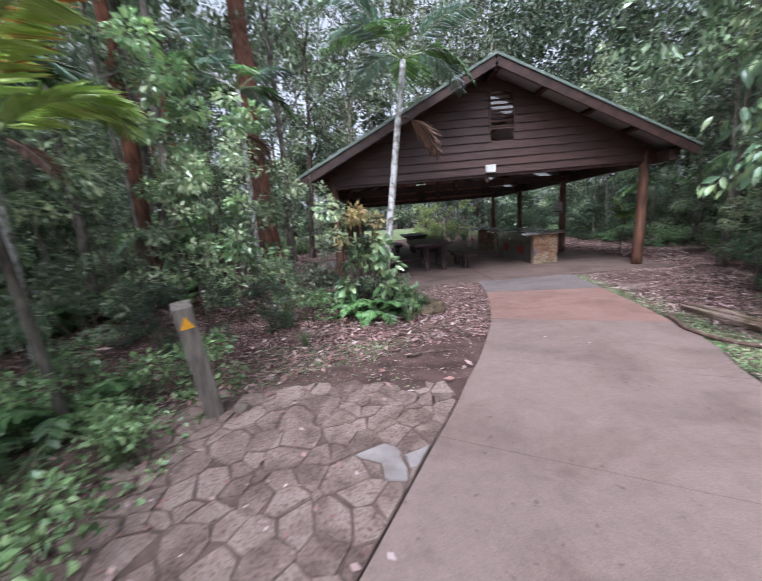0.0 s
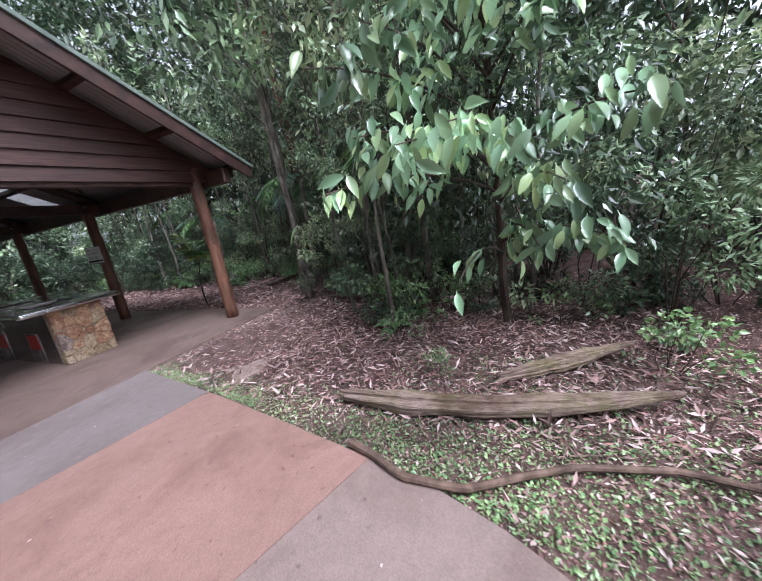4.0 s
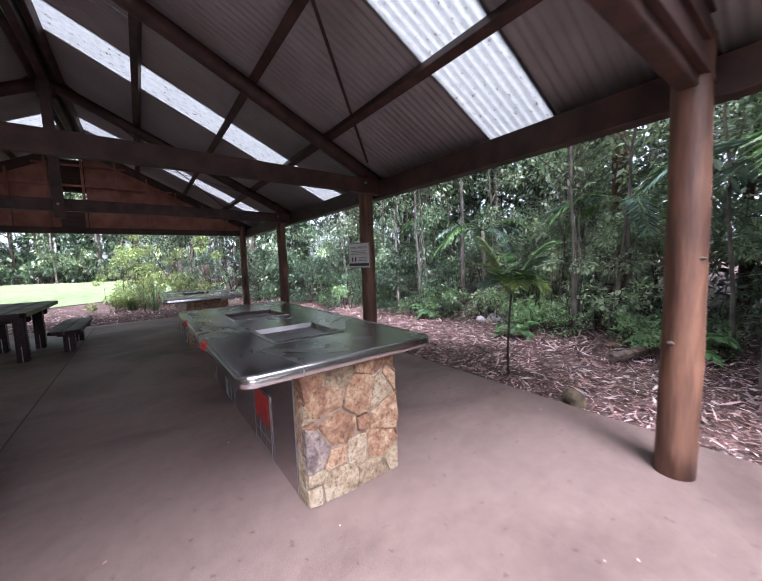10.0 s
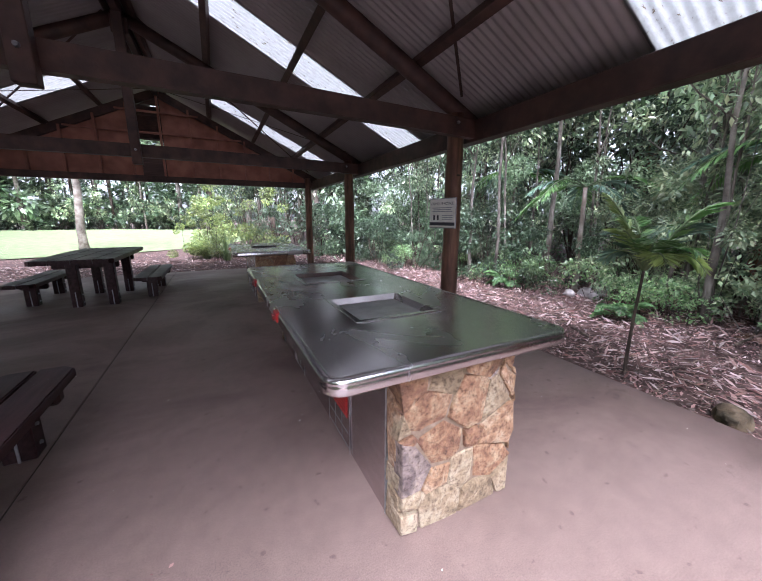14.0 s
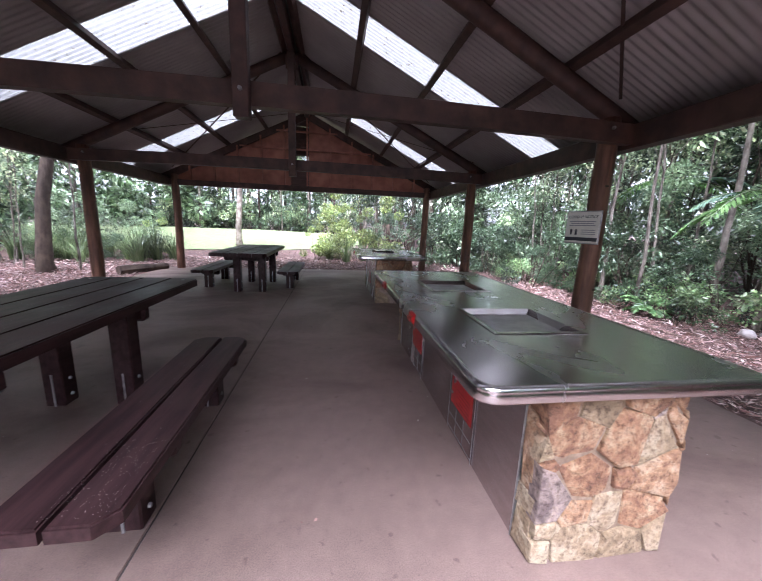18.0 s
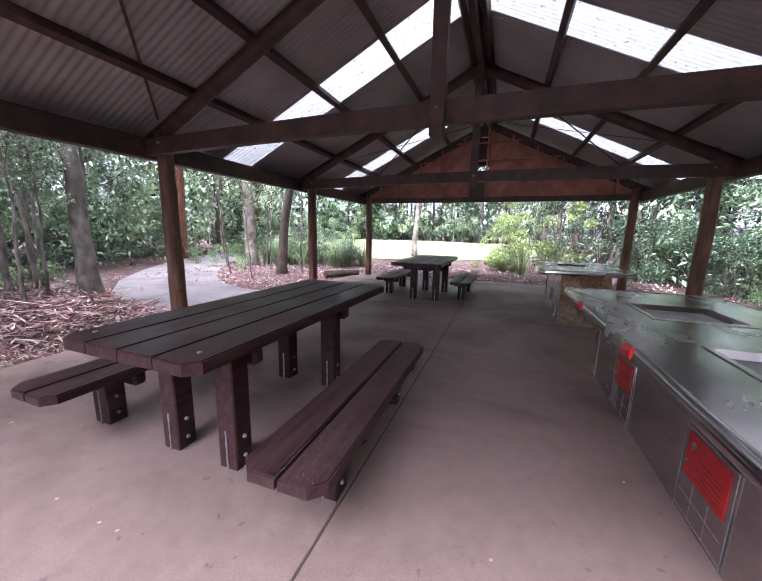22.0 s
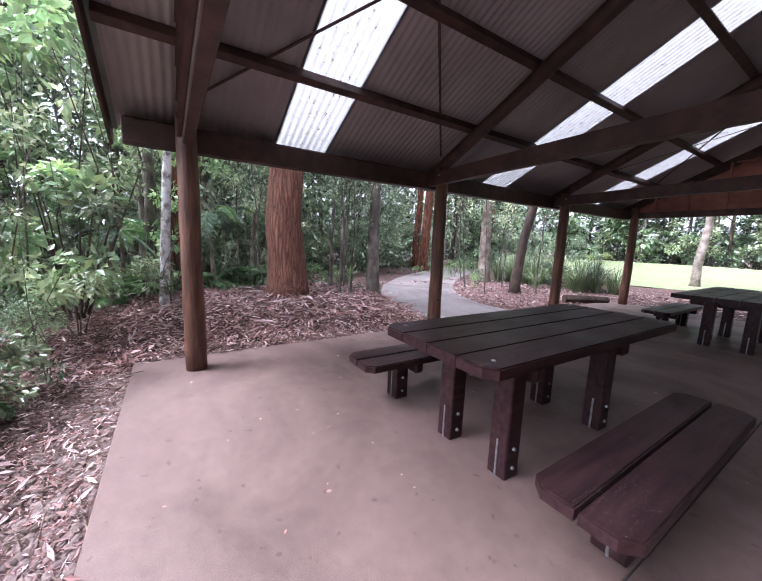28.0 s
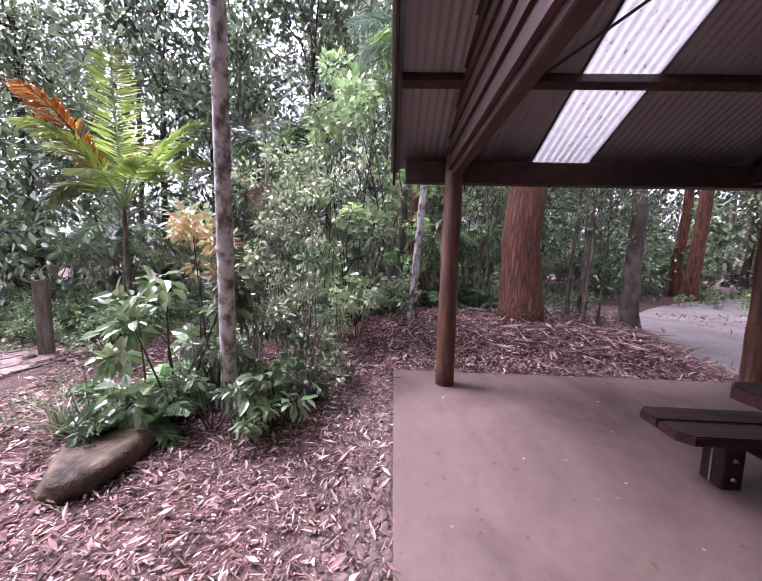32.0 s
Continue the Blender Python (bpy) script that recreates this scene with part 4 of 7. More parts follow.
# ---- barbecues ----
def barbecue(seed, label, Ln=2.82, cells_y=(0.54, 1.64)):
    """A steel-topped double barbecue on a stone plinth; origin at the near west corner of the top, 1.16 m wide."""
    b = thing("barbecue", label, "barbecue")
    W, H = 1.16, 0.83
    bm = bmesh.new()
    holes = [(0.325, 0.805, y, y + 0.49) for y in cells_y]
    xs = sorted({0.0, W, *[h[0] for h in holes], *[h[1] for h in holes]})
    ys = sorted({0.0, Ln, *[h[2] for h in holes], *[h[3] for h in holes]})
    grid = {(x, y): bm.verts.new((x, y, H)) for x in xs for y in ys}
    for xa, xb in zip(xs, xs[1:]):
        for ya, yb in zip(ys, ys[1:]):
            if not any(h[0] <= xa < h[1] and h[2] <= ya < h[3] for h in holes):
                bm.faces.new((grid[xa, ya], grid[xb, ya], grid[xb, yb], grid[xa, yb]))
    part("worktop", bm, "steel", b, "brushed stainless steel top")
    # rolled rim
    prof = [(0.0, 0.0), (0.010, 0.004), (0.020, 0.002), (0.028, -0.006), (0.031, -0.016), (0.030, -0.020), (0.032, -0.024), (0.033, -0.052), (0.028, -0.060), (0.008, -0.066), (-0.02, -0.066)]
    bm = bmesh.new()
    loops = []
    for off, dz in prof:
        r = 0.05
        ring = []
        for cx, cy, a0 in ((W - r, r, -90), (W - r, Ln - r, 0), (r, Ln - r, 90), (r, r, 180)):
            for k in range(5):
                a = radians(a0 + 22.5 * k)
                ring.append(bm.verts.new((cx + (r * (0.0 if off == 0.0 else 1) + off + (r if off == 0.0 else 0)) * math.cos(a), cy + (r + off) * math.sin(a), H + dz + 0.0005)))
        loops.append(ring)
    for a, c in zip(loops, loops[1:]):
        n = len(a)
        for k in range(n):
            bm.faces.new((a[k], a[(k + 1) % n], c[(k + 1) % n], c[k]))
    bmesh.ops.recalc_face_normals(bm, faces=bm.faces)
    for f in bm.faces:
        f.smooth = True
    part("rim", bm, "steel", b, "rolled stainless steel edge")
    for x0, x1, y0, y1 in holes:
        bm = bmesh.new()
        d, inn, lip = 0.028, 0.034, 0.024
        def ringv(o, z):
            return [bm.verts.new(p) for p in ((x0 + o, y0 + o, z), (x1 - o, y0 + o, z), (x1 - o, y1 - o, z), (x0 + o, y1 - o, z))]
        rs = [ringv(-lip, H + 0.001), ringv(-lip + 0.003, H + 0.006), ringv(0.004, H + 0.006), ringv(inn, H - d)]
        for p, q in zip(rs, rs[1:]):
            for k in range(4):
                bm.faces.new((p[k], p[(k + 1) % 4], q[(k + 1) % 4], q[k]))
        bmesh.ops.recalc_face_normals(bm, faces=bm.faces)
        tray = part("hotplate", bm, "steel", b, "recessed square steel hotplate")
        part("cooking_plate", bx(x0 + inn - 0.004, x1 - inn + 0.004, y0 + inn - 0.004, y1 - inn + 0.004, H - d - 0.012, H - d + 0.001, bevel=0.001), "plate", tray, "scoured grey cooking surface")
    # plinth: steel sides, stone ends
    x0, x1, y0, y1 = 0.305, 0.905, 0.05, Ln - 0.05
    part("core", bx(x0 + 0.02, x1 - 0.02, y0 + 0.05, y1 - 0.05, 0.0, H - 0.065), "mortar", b)
    for xa, xb in ((x0 - 0.012, x0 + 0.018), (x1 - 0.018, x1 + 0.012)):
        part("side_panel", bx(xa, xb, y0 + 0.125, y1 - 0.125, 0.0, H - 0.064, bevel=0.003), "steel", b, "stainless steel side panel")
    for yy in (y0 + 0.123, y1 - 0.131):
        part("corner_strip", bx(x0 - 0.017, x0 + 0.02, yy, yy + 0.008, 0.0, H - 0.066, bevel=0.002), "bolt", b)
    for yy in [y + 0.08 for y in cells_y]:
        door = part("control_door", bx(x0 - 0.018, x0 - 0.0125, yy, yy + 0.38, 0.03, 0.455, bevel=0.002), "steel", b, "steel service door")
        pl = part("warning_plate", bx(x0 - 0.022, x0 - 0.0185, yy + 0.03, yy + 0.35, 0.215, 0.435, bevel=0.002), "red", door, "red enamel instruction plate")
        for k in range(5):
            part("text_line", bx(x0 - 0.0235, x0 - 0.0222, yy + 0.06, yy + 0.25 - 0.04 * (k % 2), 0.245 + k * 0.024, 0.250 + k * 0.024), "dark_red", pl)
        for yb, zb, rb in ((0.29, 0.385, 0.017), (0.325, 0.29, 0.009)):
            bm = bmesh.new()
            bmesh.ops.create_cone(bm, cap_ends=True, segments=14, radius1=rb, radius2=rb * 0.85, depth=0.01, matrix=pose(x0 - 0.0265, yy + yb, zb, 0, 90))
            part("push_button", bm, "bolt", pl)
        for za, zb, ya, yb in ((0.027, 0.03, 0.0, 0.38), (0.455, 0.458, 0.0, 0.38), (0.0, 0.458, -0.004, 0.0), (0.0, 0.458, 0.38, 0.384), (0.03, 0.20, 0.13, 0.133), (0.03, 0.20, 0.25, 0.253), (0.12, 0.123, 0.02, 0.36)):
            part("edge_strip", bx(x0 - 0.0195, x0 - 0.0178, yy + ya, yy + yb, za, zb), "bolt", door)
    for yy in [y + 0.38 for y in cells_y]:
        kn = part("tap_handle", bx(-0.040, 0.003, yy - 0.055, yy + 0.055, H - 0.056, H + 0.003, bevel=0.008), "red", b, "red plastic guarded knob")
        part("button", bx(-0.056, -0.044, yy - 0.03, yy + 0.03, H - 0.045, H - 0.012, bevel=0.006), "dark_red", kn)
    for yy, out in ((y0, -1), (y1, 1)):
        face = part("stone_face", bx(x0 + 0.012, x1 - 0.012, *sorted((yy + 0.0, yy - out * 0.115)), 0.0, H - 0.066), "mortar", b, "crazy-paved sandstone end wall")
        srng = np.random.default_rng(seed + 40 + out)
        sd = []
        for k in range(4000):
            q = np.array([srng.uniform(0.0, 0.70), srng.uniform(0.0, H - 0.07)])
            apart = (0.175 - 0.06 * q[1] / H) * srng.uniform(0.6, 1.3)
            if all(np.linalg.norm((q - o) * (0.85, 1.1)) > apart for o in sd):
                sd.append(q)
        wd = x1 - x0 + 0.03
        rng = np.random.default_rng(seed + 5 + out)
        flat = Matrix.Translation((x0 - 0.018, yy, 0)) @ Matrix(((1, 0, 0, 0), (0, 0, out, 0), (0, 1, 0, 0), (0, 0, 0, 1)))
        west = Matrix.Translation((x0 - 0.006, yy, 0)) @ Matrix(((0, 0, -1, 0), (-out, 0, 0, 0), (0, 1, 0, 0), (0, 0, 0, 1)))
        edge_seeds = [np.array([srng.uniform(0.03, 0.09), zz + srng.uniform(-0.04, 0.04)]) for zz in np.arange(0.09, H - 0.1, 0.17)]
        for fm, width, seeds, side in ((flat, wd, sd, False), (west, 0.118, edge_seeds, True)):
            cells = voronoi_cells([(0.0, 0.0), (width, 0.0), (width, H - 0.068), (0, H - 0.068)], seeds, 0.002, 0.028, seed, 0.020, 0.045)
            for k, c in enumerate(cells):
                low = np.mean(c, 0)[1] < rng.uniform(0.1, 0.4)
                rubble_stone(c, 0.045 if not side else 0.03, rng.uniform(0.004, 0.020) if not side else 0.006, "stone_pale" if low or rng.random() < 0.12 else ("stone_rust" if rng.random() < 0.55 else ("stone_grey" if rng.random() < 0.25 else "stone")), face, rng.uniform(-0.06, 0.06, 2) * (not side), seed * 100 + k + 50 * side, fm)
    return b


bq = barbecue(4, "double electric barbecue with stainless steel top and sandstone ends")
bq.matrix_world = pose(1.225, 1.06, 0)
tagged(bq, group="barbecues")
bq2 = barbecue(9, "single electric barbecue with stainless steel top and sandstone ends", 1.95, (0.72,))
bq2.matrix_world = pose(1.17, 5.64, 0)
tagged(bq2, group="barbecues")


# ---- plants ----
def unit(v):
    return v / (np.linalg.norm(v, axis=-1, keepdims=True) + 1e-9)


def blades(pos, dirs, size, ratio=0.42, fold=0.25, rng=None, rich=False):
    """Folded pointed leaves at pos, pointing along dirs. Returns vertices and faces."""
    n = len(pos)
    d = unit(dirs)
    r = unit(rng.normal(size=(n, 3)) * 0.55 + np.array([0, 0, 1.0]))
    s = unit(np.cross(d, r))
    u = np.cross(s, d)
    L, Wd = size[:, None], size[:, None] * ratio / 2
    if rich:
        droop = -0.10 * L * np.array([0, 0, 1.0])
        rows = [pos, pos + d * L * 0.28 + s * Wd * 0.85 + u * Wd * fold, pos + d * L * 0.28 - s * Wd * 0.85 + u * Wd * fold, pos + d * L * 0.3,
                pos + d * L * 0.66 + s * Wd * 0.8 + u * Wd * fold + droop * 0.5, pos + d * L * 0.66 - s * Wd * 0.8 + u * Wd * fold + droop * 0.5, pos + d * L * 0.66 + droop * 0.6, pos + d * L + droop * 1.4]
        v = np.stack(rows, 1).reshape(-1, 3)
        q = np.array([(0, 3, 1, 1), (0, 2, 3, 3), (3, 6, 4, 1), (3, 2, 5, 6), (6, 7, 4, 4), (6, 5, 7, 7)])
        f = []
        base = (np.arange(n) * 8)
        faces = []
        for t in q:
            t3 = t[:3] if t[2] == t[3] else t
            faces.append((base[:, None] + np.array(t3)[None]).tolist())
        out = []
        for k in range(n):
            for fl in faces:
                out.append(tuple(fl[k]))
        return v, out
    rows = [pos, pos + d * L * 0.42 + s * Wd + u * Wd * fold, pos + d * L, pos + d * L * 0.42 - s * Wd + u * Wd * fold]
    v = np.stack(rows, 1).reshape(-1, 3)
    base = np.arange(n) * 4
    f = np.concatenate([np.stack([base, base + 2, base + 1], 1), np.stack([base, base + 3, base + 2], 1)])
    return v, f


def cloud(rng, blobs, n, size, droop=0.35, spread=0.5, ratio=0.42, rich=False):
    """Leaves in clumps round blob centres (x, y, z, radius), facing outward and down."""
    blobs = np.asarray(blobs, float)
    wts = blobs[:, 3] ** 2
    k = rng.choice(len(blobs), n, p=wts / wts.sum())
    dirs = unit(rng.normal(size=(n, 3)))
    rad = blobs[k, 3] * rng.uniform(0.25, 1.0, n) ** 0.5
    pos = blobs[k, :3] + dirs * rad[:, None] * np.array([1, 1, 0.75])
    look_d = unit(dirs * 0.8 + rng.normal(size=(n, 3)) * spread - np.array([0, 0, droop]))
    return blades(pos, look_d, size * rng.uniform(0.6, 1.25, n), ratio, rng=rng, rich=rich)


def limbs(rng, base, tips, r0, sides=6):
    """Bent branches from base points to tips."""
    out = []
    for t in tips:
        b = np.array(base(t) if callable(base) else base, float)
        t = np.array(t, float)
        mid = (b + t) / 2 + rng.normal(size=3) * 0.08 * np.linalg.norm(t - b) + np.array([0, 0, -0.04]) * np.linalg.norm(t - b)
        out.append(tube_np([b, (b + mid) / 2 + (mid - b) * 0.02, mid, t], [r0, r0 * 0.8, r0 * 0.6, r0 * 0.25], sides, 0.05, int(rng.integers(1e6))))
    return out


def shrub(seed, h, r, n, size, leaf, label, category="shrub", stems=5, low=0.15, rich=False, ratio=0.42, bark="bark_dark", stem_r=0.014):
    rng = np.random.default_rng(seed)
    s = thing(category, label, category)
    blobs, tips = [], []
    for k in range(max(6, int(9 * r * h / 2))):
        a, rr = rng.uniform(0, 6.28), r * math.sqrt(rng.uniform(0.02, 1))
        z = h * rng.uniform(low, 0.95)
        rr *= 0.55 + 0.45 * math.sin(math.pi * min(1, z / h * 0.9 + 0.1))
        blobs.append((rr * math.cos(a), rr * math.sin(a), z, rng.uniform(0.16, 0.34) * min(r, 1.2)))
        if len(tips) < stems:
            tips.append((rr * 0.8 * math.cos(a), rr * 0.8 * math.sin(a), max(z, h * 0.55)))
    v, f = join_np(limbs(rng, lambda t: (0.08 * t[0], 0.08 * t[1], -0.1), tips, stem_r))
    np_part("stem", v, f, bark, s)
    v, f = cloud(rng, blobs, n, size, rich=rich, ratio=ratio)
    np_part("foliage", v, f, leaf, s)
    return s


def tree(seed, h, r0, crown_from, crown_r, n, size, leaf, bark, label, lean=(0, 0), boughs=9, ratio=0.42, sides=10, flare=1.5, ridge=0.0, rings=12):
    rng = np.random.default_rng(seed)
    t = thing("tree", label, "tree")
    zs = np.linspace(0, 1, rings) ** 1.3
    bend = rng.normal(size=(rings, 2)).cumsum(0) * 0.012 * h / 3 * (12 / rings) ** 0.5
    bend -= bend[0]
    pts = np.stack([bend[:, 0] + lean[0] * zs * h, bend[:, 1] + lean[1] * zs * h, zs * h * 0.95 - 0.25], 1)
    rad = r0 * (1 - 0.75 * zs) * (1 + (flare - 1) * np.exp(-zs * h / 0.35))
    v, f = tube_np(pts, rad, sides, 0.05 if not ridge else 0.008, seed, True, ridge)
    np_part("trunk", v, f, bark, t, smooth=True)
    tips, blobs = [], []
    for k in range(boughs):
        z = h * rng.uniform(crown_from, 1.0)
        a = k * 2.4 + rng.uniform(-0.4, 0.4)
        reach = crown_r * rng.uniform(0.45, 1.0) * (1.15 - 0.5 * (z / h - crown_from) / (1 - crown_from + 1e-6))
        i = int(np.argmin(abs(zs - z / h)))
        tips.append((pts[i][0] + reach * math.cos(a), pts[i][1] + reach * math.sin(a), z))
    def root(tp):
        i = max(1, int(np.argmin(abs(zs - tp[2] / h + 0.10))))
        return pts[i]
    v, f = join_np(limbs(rng, root, tips, r0 * 0.32))
    np_part("limb", v, f, bark, t)
    for tp in tips:
        b = root(tp)
        for k in range(4):
            q = b + (np.array(tp) - b) * rng.uniform(0.45, 1.1) + rng.normal(size=3) * crown_r * 0.16
            blobs.append((*q, crown_r * rng.uniform(0.13, 0.27)))
    v, f = cloud(rng, blobs, n, size, ratio=ratio)
    np_part("crown", v, f, leaf, t)
    return t


def frond(rng, base, az, length, rise, sag, leaflets=34, wide=0.34, leaf_w=0.028):
    """An arching palm frond: a rib and two rows of leaflets."""
    ts = np.linspace(0, 1, 9)
    out = np.array([math.cos(az), math.sin(az), 0])
    pts = base + out * (length * ts * (1 - 0.12 * ts))[:, None] + np.array([0, 0, 1.0]) * (rise * ts - sag * ts ** 2)[:, None]
    rib = tube_np(pts, np.linspace(0.016, 0.004, 9), 5)
    tt = np.repeat(np.linspace(0.22, 0.99, leaflets), 2)
    side = np.tile([1.0, -1.0], leaflets)
    p = np.stack([np.interp(tt, ts, pts[:, k]) for k in range(3)], 1)
    tan = unit(np.stack([np.interp(tt, ts, np.gradient(pts[:, k])) for k in range(3)], 1))
    sid = unit(np.cross(tan, np.array([0, 0, 1.0])))
    d = unit(sid * side[:, None] * 0.9 + tan * 0.75 + np.array([0, 0, -0.30]) + rng.normal(size=(len(tt), 3)) * 0.09)
    L = wide * np.sin(np.pi * (0.18 + 0.78 * tt)) ** 0.6 * rng.uniform(0.85, 1.1, len(tt))
    return rib, blades(p, d, L, leaf_w / wide * 2.2, 0.3, rng)


def palm(seed, h, r0, fronds, length, label, mats=("frond",), bark="bark_pale", leaflets=46, rise=0.55, sag=0.95, dead=0, wide=0.36, leaf_w=0.017, dead_rise=0.1, curve=0.0, dead_drop=0.0, dead_length=1.0, dead_leaf="frond_dead"):
    rng = np.random.default_rng(seed)
    t = thing("palm", label, "palm")
    if h > 0.1:
        zs = np.linspace(0, 1, 14)
        bend = np.stack([0.06 * h * zs * rng.uniform(-1, 1), 0.05 * h * zs * rng.uniform(-1, 1), zs * h - 0.15 * (1 - zs)], 1)
        bend[:, 0] += curve * np.sin(np.pi * zs * 1.15)
        v, f = tube_np(bend, r0 * (1.25 - 0.4 * zs) * (1 + 0.03 * (np.arange(14) % 2)), 12, 0.015, seed)
        np_part("trunk", v, f, bark, t, smooth=True)
        top = bend[-1]
    else:
        top = np.array([0, 0, 0.02])
    for k in range(fronds):
        az = k * 2.4 + rng.uniform(-0.25, 0.25)
        old = k >= fronds - dead
        lift = rng.uniform(0.5, 1.2)
        L = length * rng.uniform(0.8, 1.1)
        if old:
            L *= dead_length
        rib, lf = frond(rng, top - np.array([0, 0, dead_drop if old else 0]), az, L, (rise * lift * L if not old else dead_rise * L), (sag * L * rng.uniform(0.6, 1.0) if not old else 0.8 * L), leaflets, wide, leaf_w)
        m = dead_leaf if old else mats[k % len(mats)]
        fr = np_part("frond", *lf, m, t, ("dead orange frond" if dead_leaf == "frond_dead" else "dry brown hanging frond") if old else "")
        np_part("rib", *rib, "strap" if not old else "bark_dark", fr)
    return t


def fern(seed, fronds, length, label, mat_name="fern"):
    return_t = palm(seed, 0, 0, fronds, length, label, (mat_name,), leaflets=26, rise=1.35, sag=1.15, wide=length * 0.26, leaf_w=length * 0.05)
    tagged(return_t, category="fern")
    return return_t


def strap_clump(seed, n, h, label, leaf="strap"):
    rng = np.random.default_rng(seed)
    t = thing("grass_clump", label, "grass")
    vs, fs = [], []
    for k in range(n):
        a, lean, L = rng.uniform(0, 6.28), rng.uniform(0.25, 1.4), h * rng.uniform(0.6, 1.15)
        out = np.array([math.cos(a), math.sin(a), 0])
        s = np.array([-math.sin(a), math.cos(a), 0]) * 0.007
        b = out * rng.uniform(0, 0.08)
        rows = []
        for q in (0, 0.4, 0.75, 1.0):
            p = b + out * lean * L * q ** 1.8 * 0.8 + np.array([0, 0, 1]) * (L * q * (1 - 0.35 * lean * q))
            rows.append((p, s * (1 - q * 0.9)))
        i = len(vs)
        for p, w in rows:
            vs += [p - w, p + w]
        fs += [(i, i + 1, i + 3, i + 2), (i + 2, i + 3, i + 5, i + 4), (i + 4, i + 5, i + 7, i + 6)]
    np_part("leaf_blade", vs, fs, leaf, t)
    return t


def put(ob, x, y, rz=0.0, s=1.0, dz=0.0):
    ob.matrix_world = pose(x, y, float(ground_z(x, y)) + dz, 0, 0, rz) @ Matrix.Scale(s, 4)
    return ob


def again(ob, x, y, rz=0.0, s=1.0, dz=0.0):
    keep = ob.scale.copy()
    ob.scale = (1, 1, 1)
    c = copy_thing(ob, pose(x, y, float(ground_z(x, y)) + dz, 0, 0, rz) @ Matrix.Scale(s, 4))
    ob.scale = keep
    return c


def merged(items, name, label, category):
    """One mesh of many plants that nobody could count: items are (plant, placement)."""
    co, loops, totals, mats, slots, n = [], [], [], [], [], 0
    for ob, m in items:
        for ch in ob.children:
            me = ch.data
            v = np.empty(len(me.vertices) * 3)
            me.vertices.foreach_get("co", v)
            mm = np.array(m)
            co.append(v.reshape(-1, 3) @ mm[:3, :3].T + mm[:3, 3])
            lv = np.empty(len(me.loops), int)
            me.loops.foreach_get("vertex_index", lv)
            loops.append(lv + n)
            tot = np.empty(len(me.polygons), int)
            me.polygons.foreach_get("loop_total", tot)
            totals.append(tot)
            if me.materials[0] not in mats:
                mats.append(me.materials[0])
            slots.append(np.full(len(tot), mats.index(me.materials[0])))
            n += len(me.vertices)
    co, loops, totals, slots = (np.concatenate(a) for a in (co, loops, totals, slots))
    me = bpy.data.meshes.new(name)
    me.vertices.add(n)
    me.loops.add(len(loops))
    me.polygons.add(len(totals))
    me.vertices.foreach_set("co", co.ravel())
    me.loops.foreach_set("vertex_index", loops)
    me.polygons.foreach_set("loop_start", np.concatenate([[0], np.cumsum(totals)[:-1]]))
    for mt in mats:
        me.materials.append(mt)
    me.polygons.foreach_set("material_index", slots)
    me.update(calc_edges=True)
    return tagged(new(name, me), label, category, kind="stuff")


def spot(x, y, rz=0.0, s=1.0):
    return pose(x, y, float(ground_z(x, y)), 0, 0, rz) @ Matrix.Scale(s, 4)


# -- marked trees and palms --
put(tree(21, 15, 0.32, 0.62, 3.2, 1500, 0.34, "leaf_e", "bark_gum", "massive red fibrous-barked gum tree on the litter bank", flare=1.38, sides=40, ridge=0.035, rings=18, lean=(0.0, 0.03)), -5.40, 1.52, 20, 1.0, 0.05)
thin = put(tree(22, 9, 0.085, 0.5, 1.6, 900, 0.2, "leaf_a", "bark_grey", "slim grey sapling tree rising from the litter", flare=1.7), -6.1, 2.7, 0, 0.5)
for x, y, a, s in ((-5.9, 3.6, 90, 0.5), (-5.15, 2.45, 10, 0.3), (-5.3, 2.75, 60, 0.26), (-6.77, -0.41, 30, 1.3), (-8.7, -0.6, 40, 1.3), (-7.6, 0.4, 140, 1.1), (-6.6, 3.2, 20, 0.5), (-6.2, 3.0, 200, 0.42), (-6.9, 3.4, 100, 0.45), (-9.5, 3.0, 10, 1.2), (-7.4, -0.6, 250, 0.8)):
    again(thin, x, y, a, s)
put(tree(28, 10, 0.115, 0.55, 1.8, 900, 0.2, "leaf_a", "bark_grey", "fluted grey-brown tree with spreading roots on the litter bank", flare=2.3, sides=18, ridge=0.16, rings=30), -5.42, 3.32, 0, 1.0, 0.05)
red = put(tree(23, 14, 0.20, 0.6, 2.6, 1100, 0.3, "leaf_e", "bark_red", "red-barked gum tree standing back in the woods"), -7.73, 0.14, 0)
for x, y, a, s in ((-13.5, 11.3, 60, 1.3), (-14.8, 12.0, 10, 1.1), (12.6, 5.5, 200, 1.1), (8.8, 2.2, 40, 0.9), (-14.5, 17.5, 70, 1.0)):
    again(red, x, y, a, s)
pale = put(tree(24, 15, 0.22, 0.6, 2.8, 1200, 0.3, "leaf_e", "bark_pale", "tall pale-barked tree beside the side path", sides=14), -8.3, 10.2)
again(pale, -4.2, 18.6, 80, 0.75)
again(pale, 4.9, 14.5, 170, 0.8)
dk = put(tree(25, 11, 0.15, 0.5, 2.2, 1000, 0.26, "leaf_a", "bark_dark", "leaning dark-barked tree at the edge of the litter", lean=(0.05, 0.02)), -5.9, 8.8)
again(dk, 3.2, 15.2, 100, 0.8)
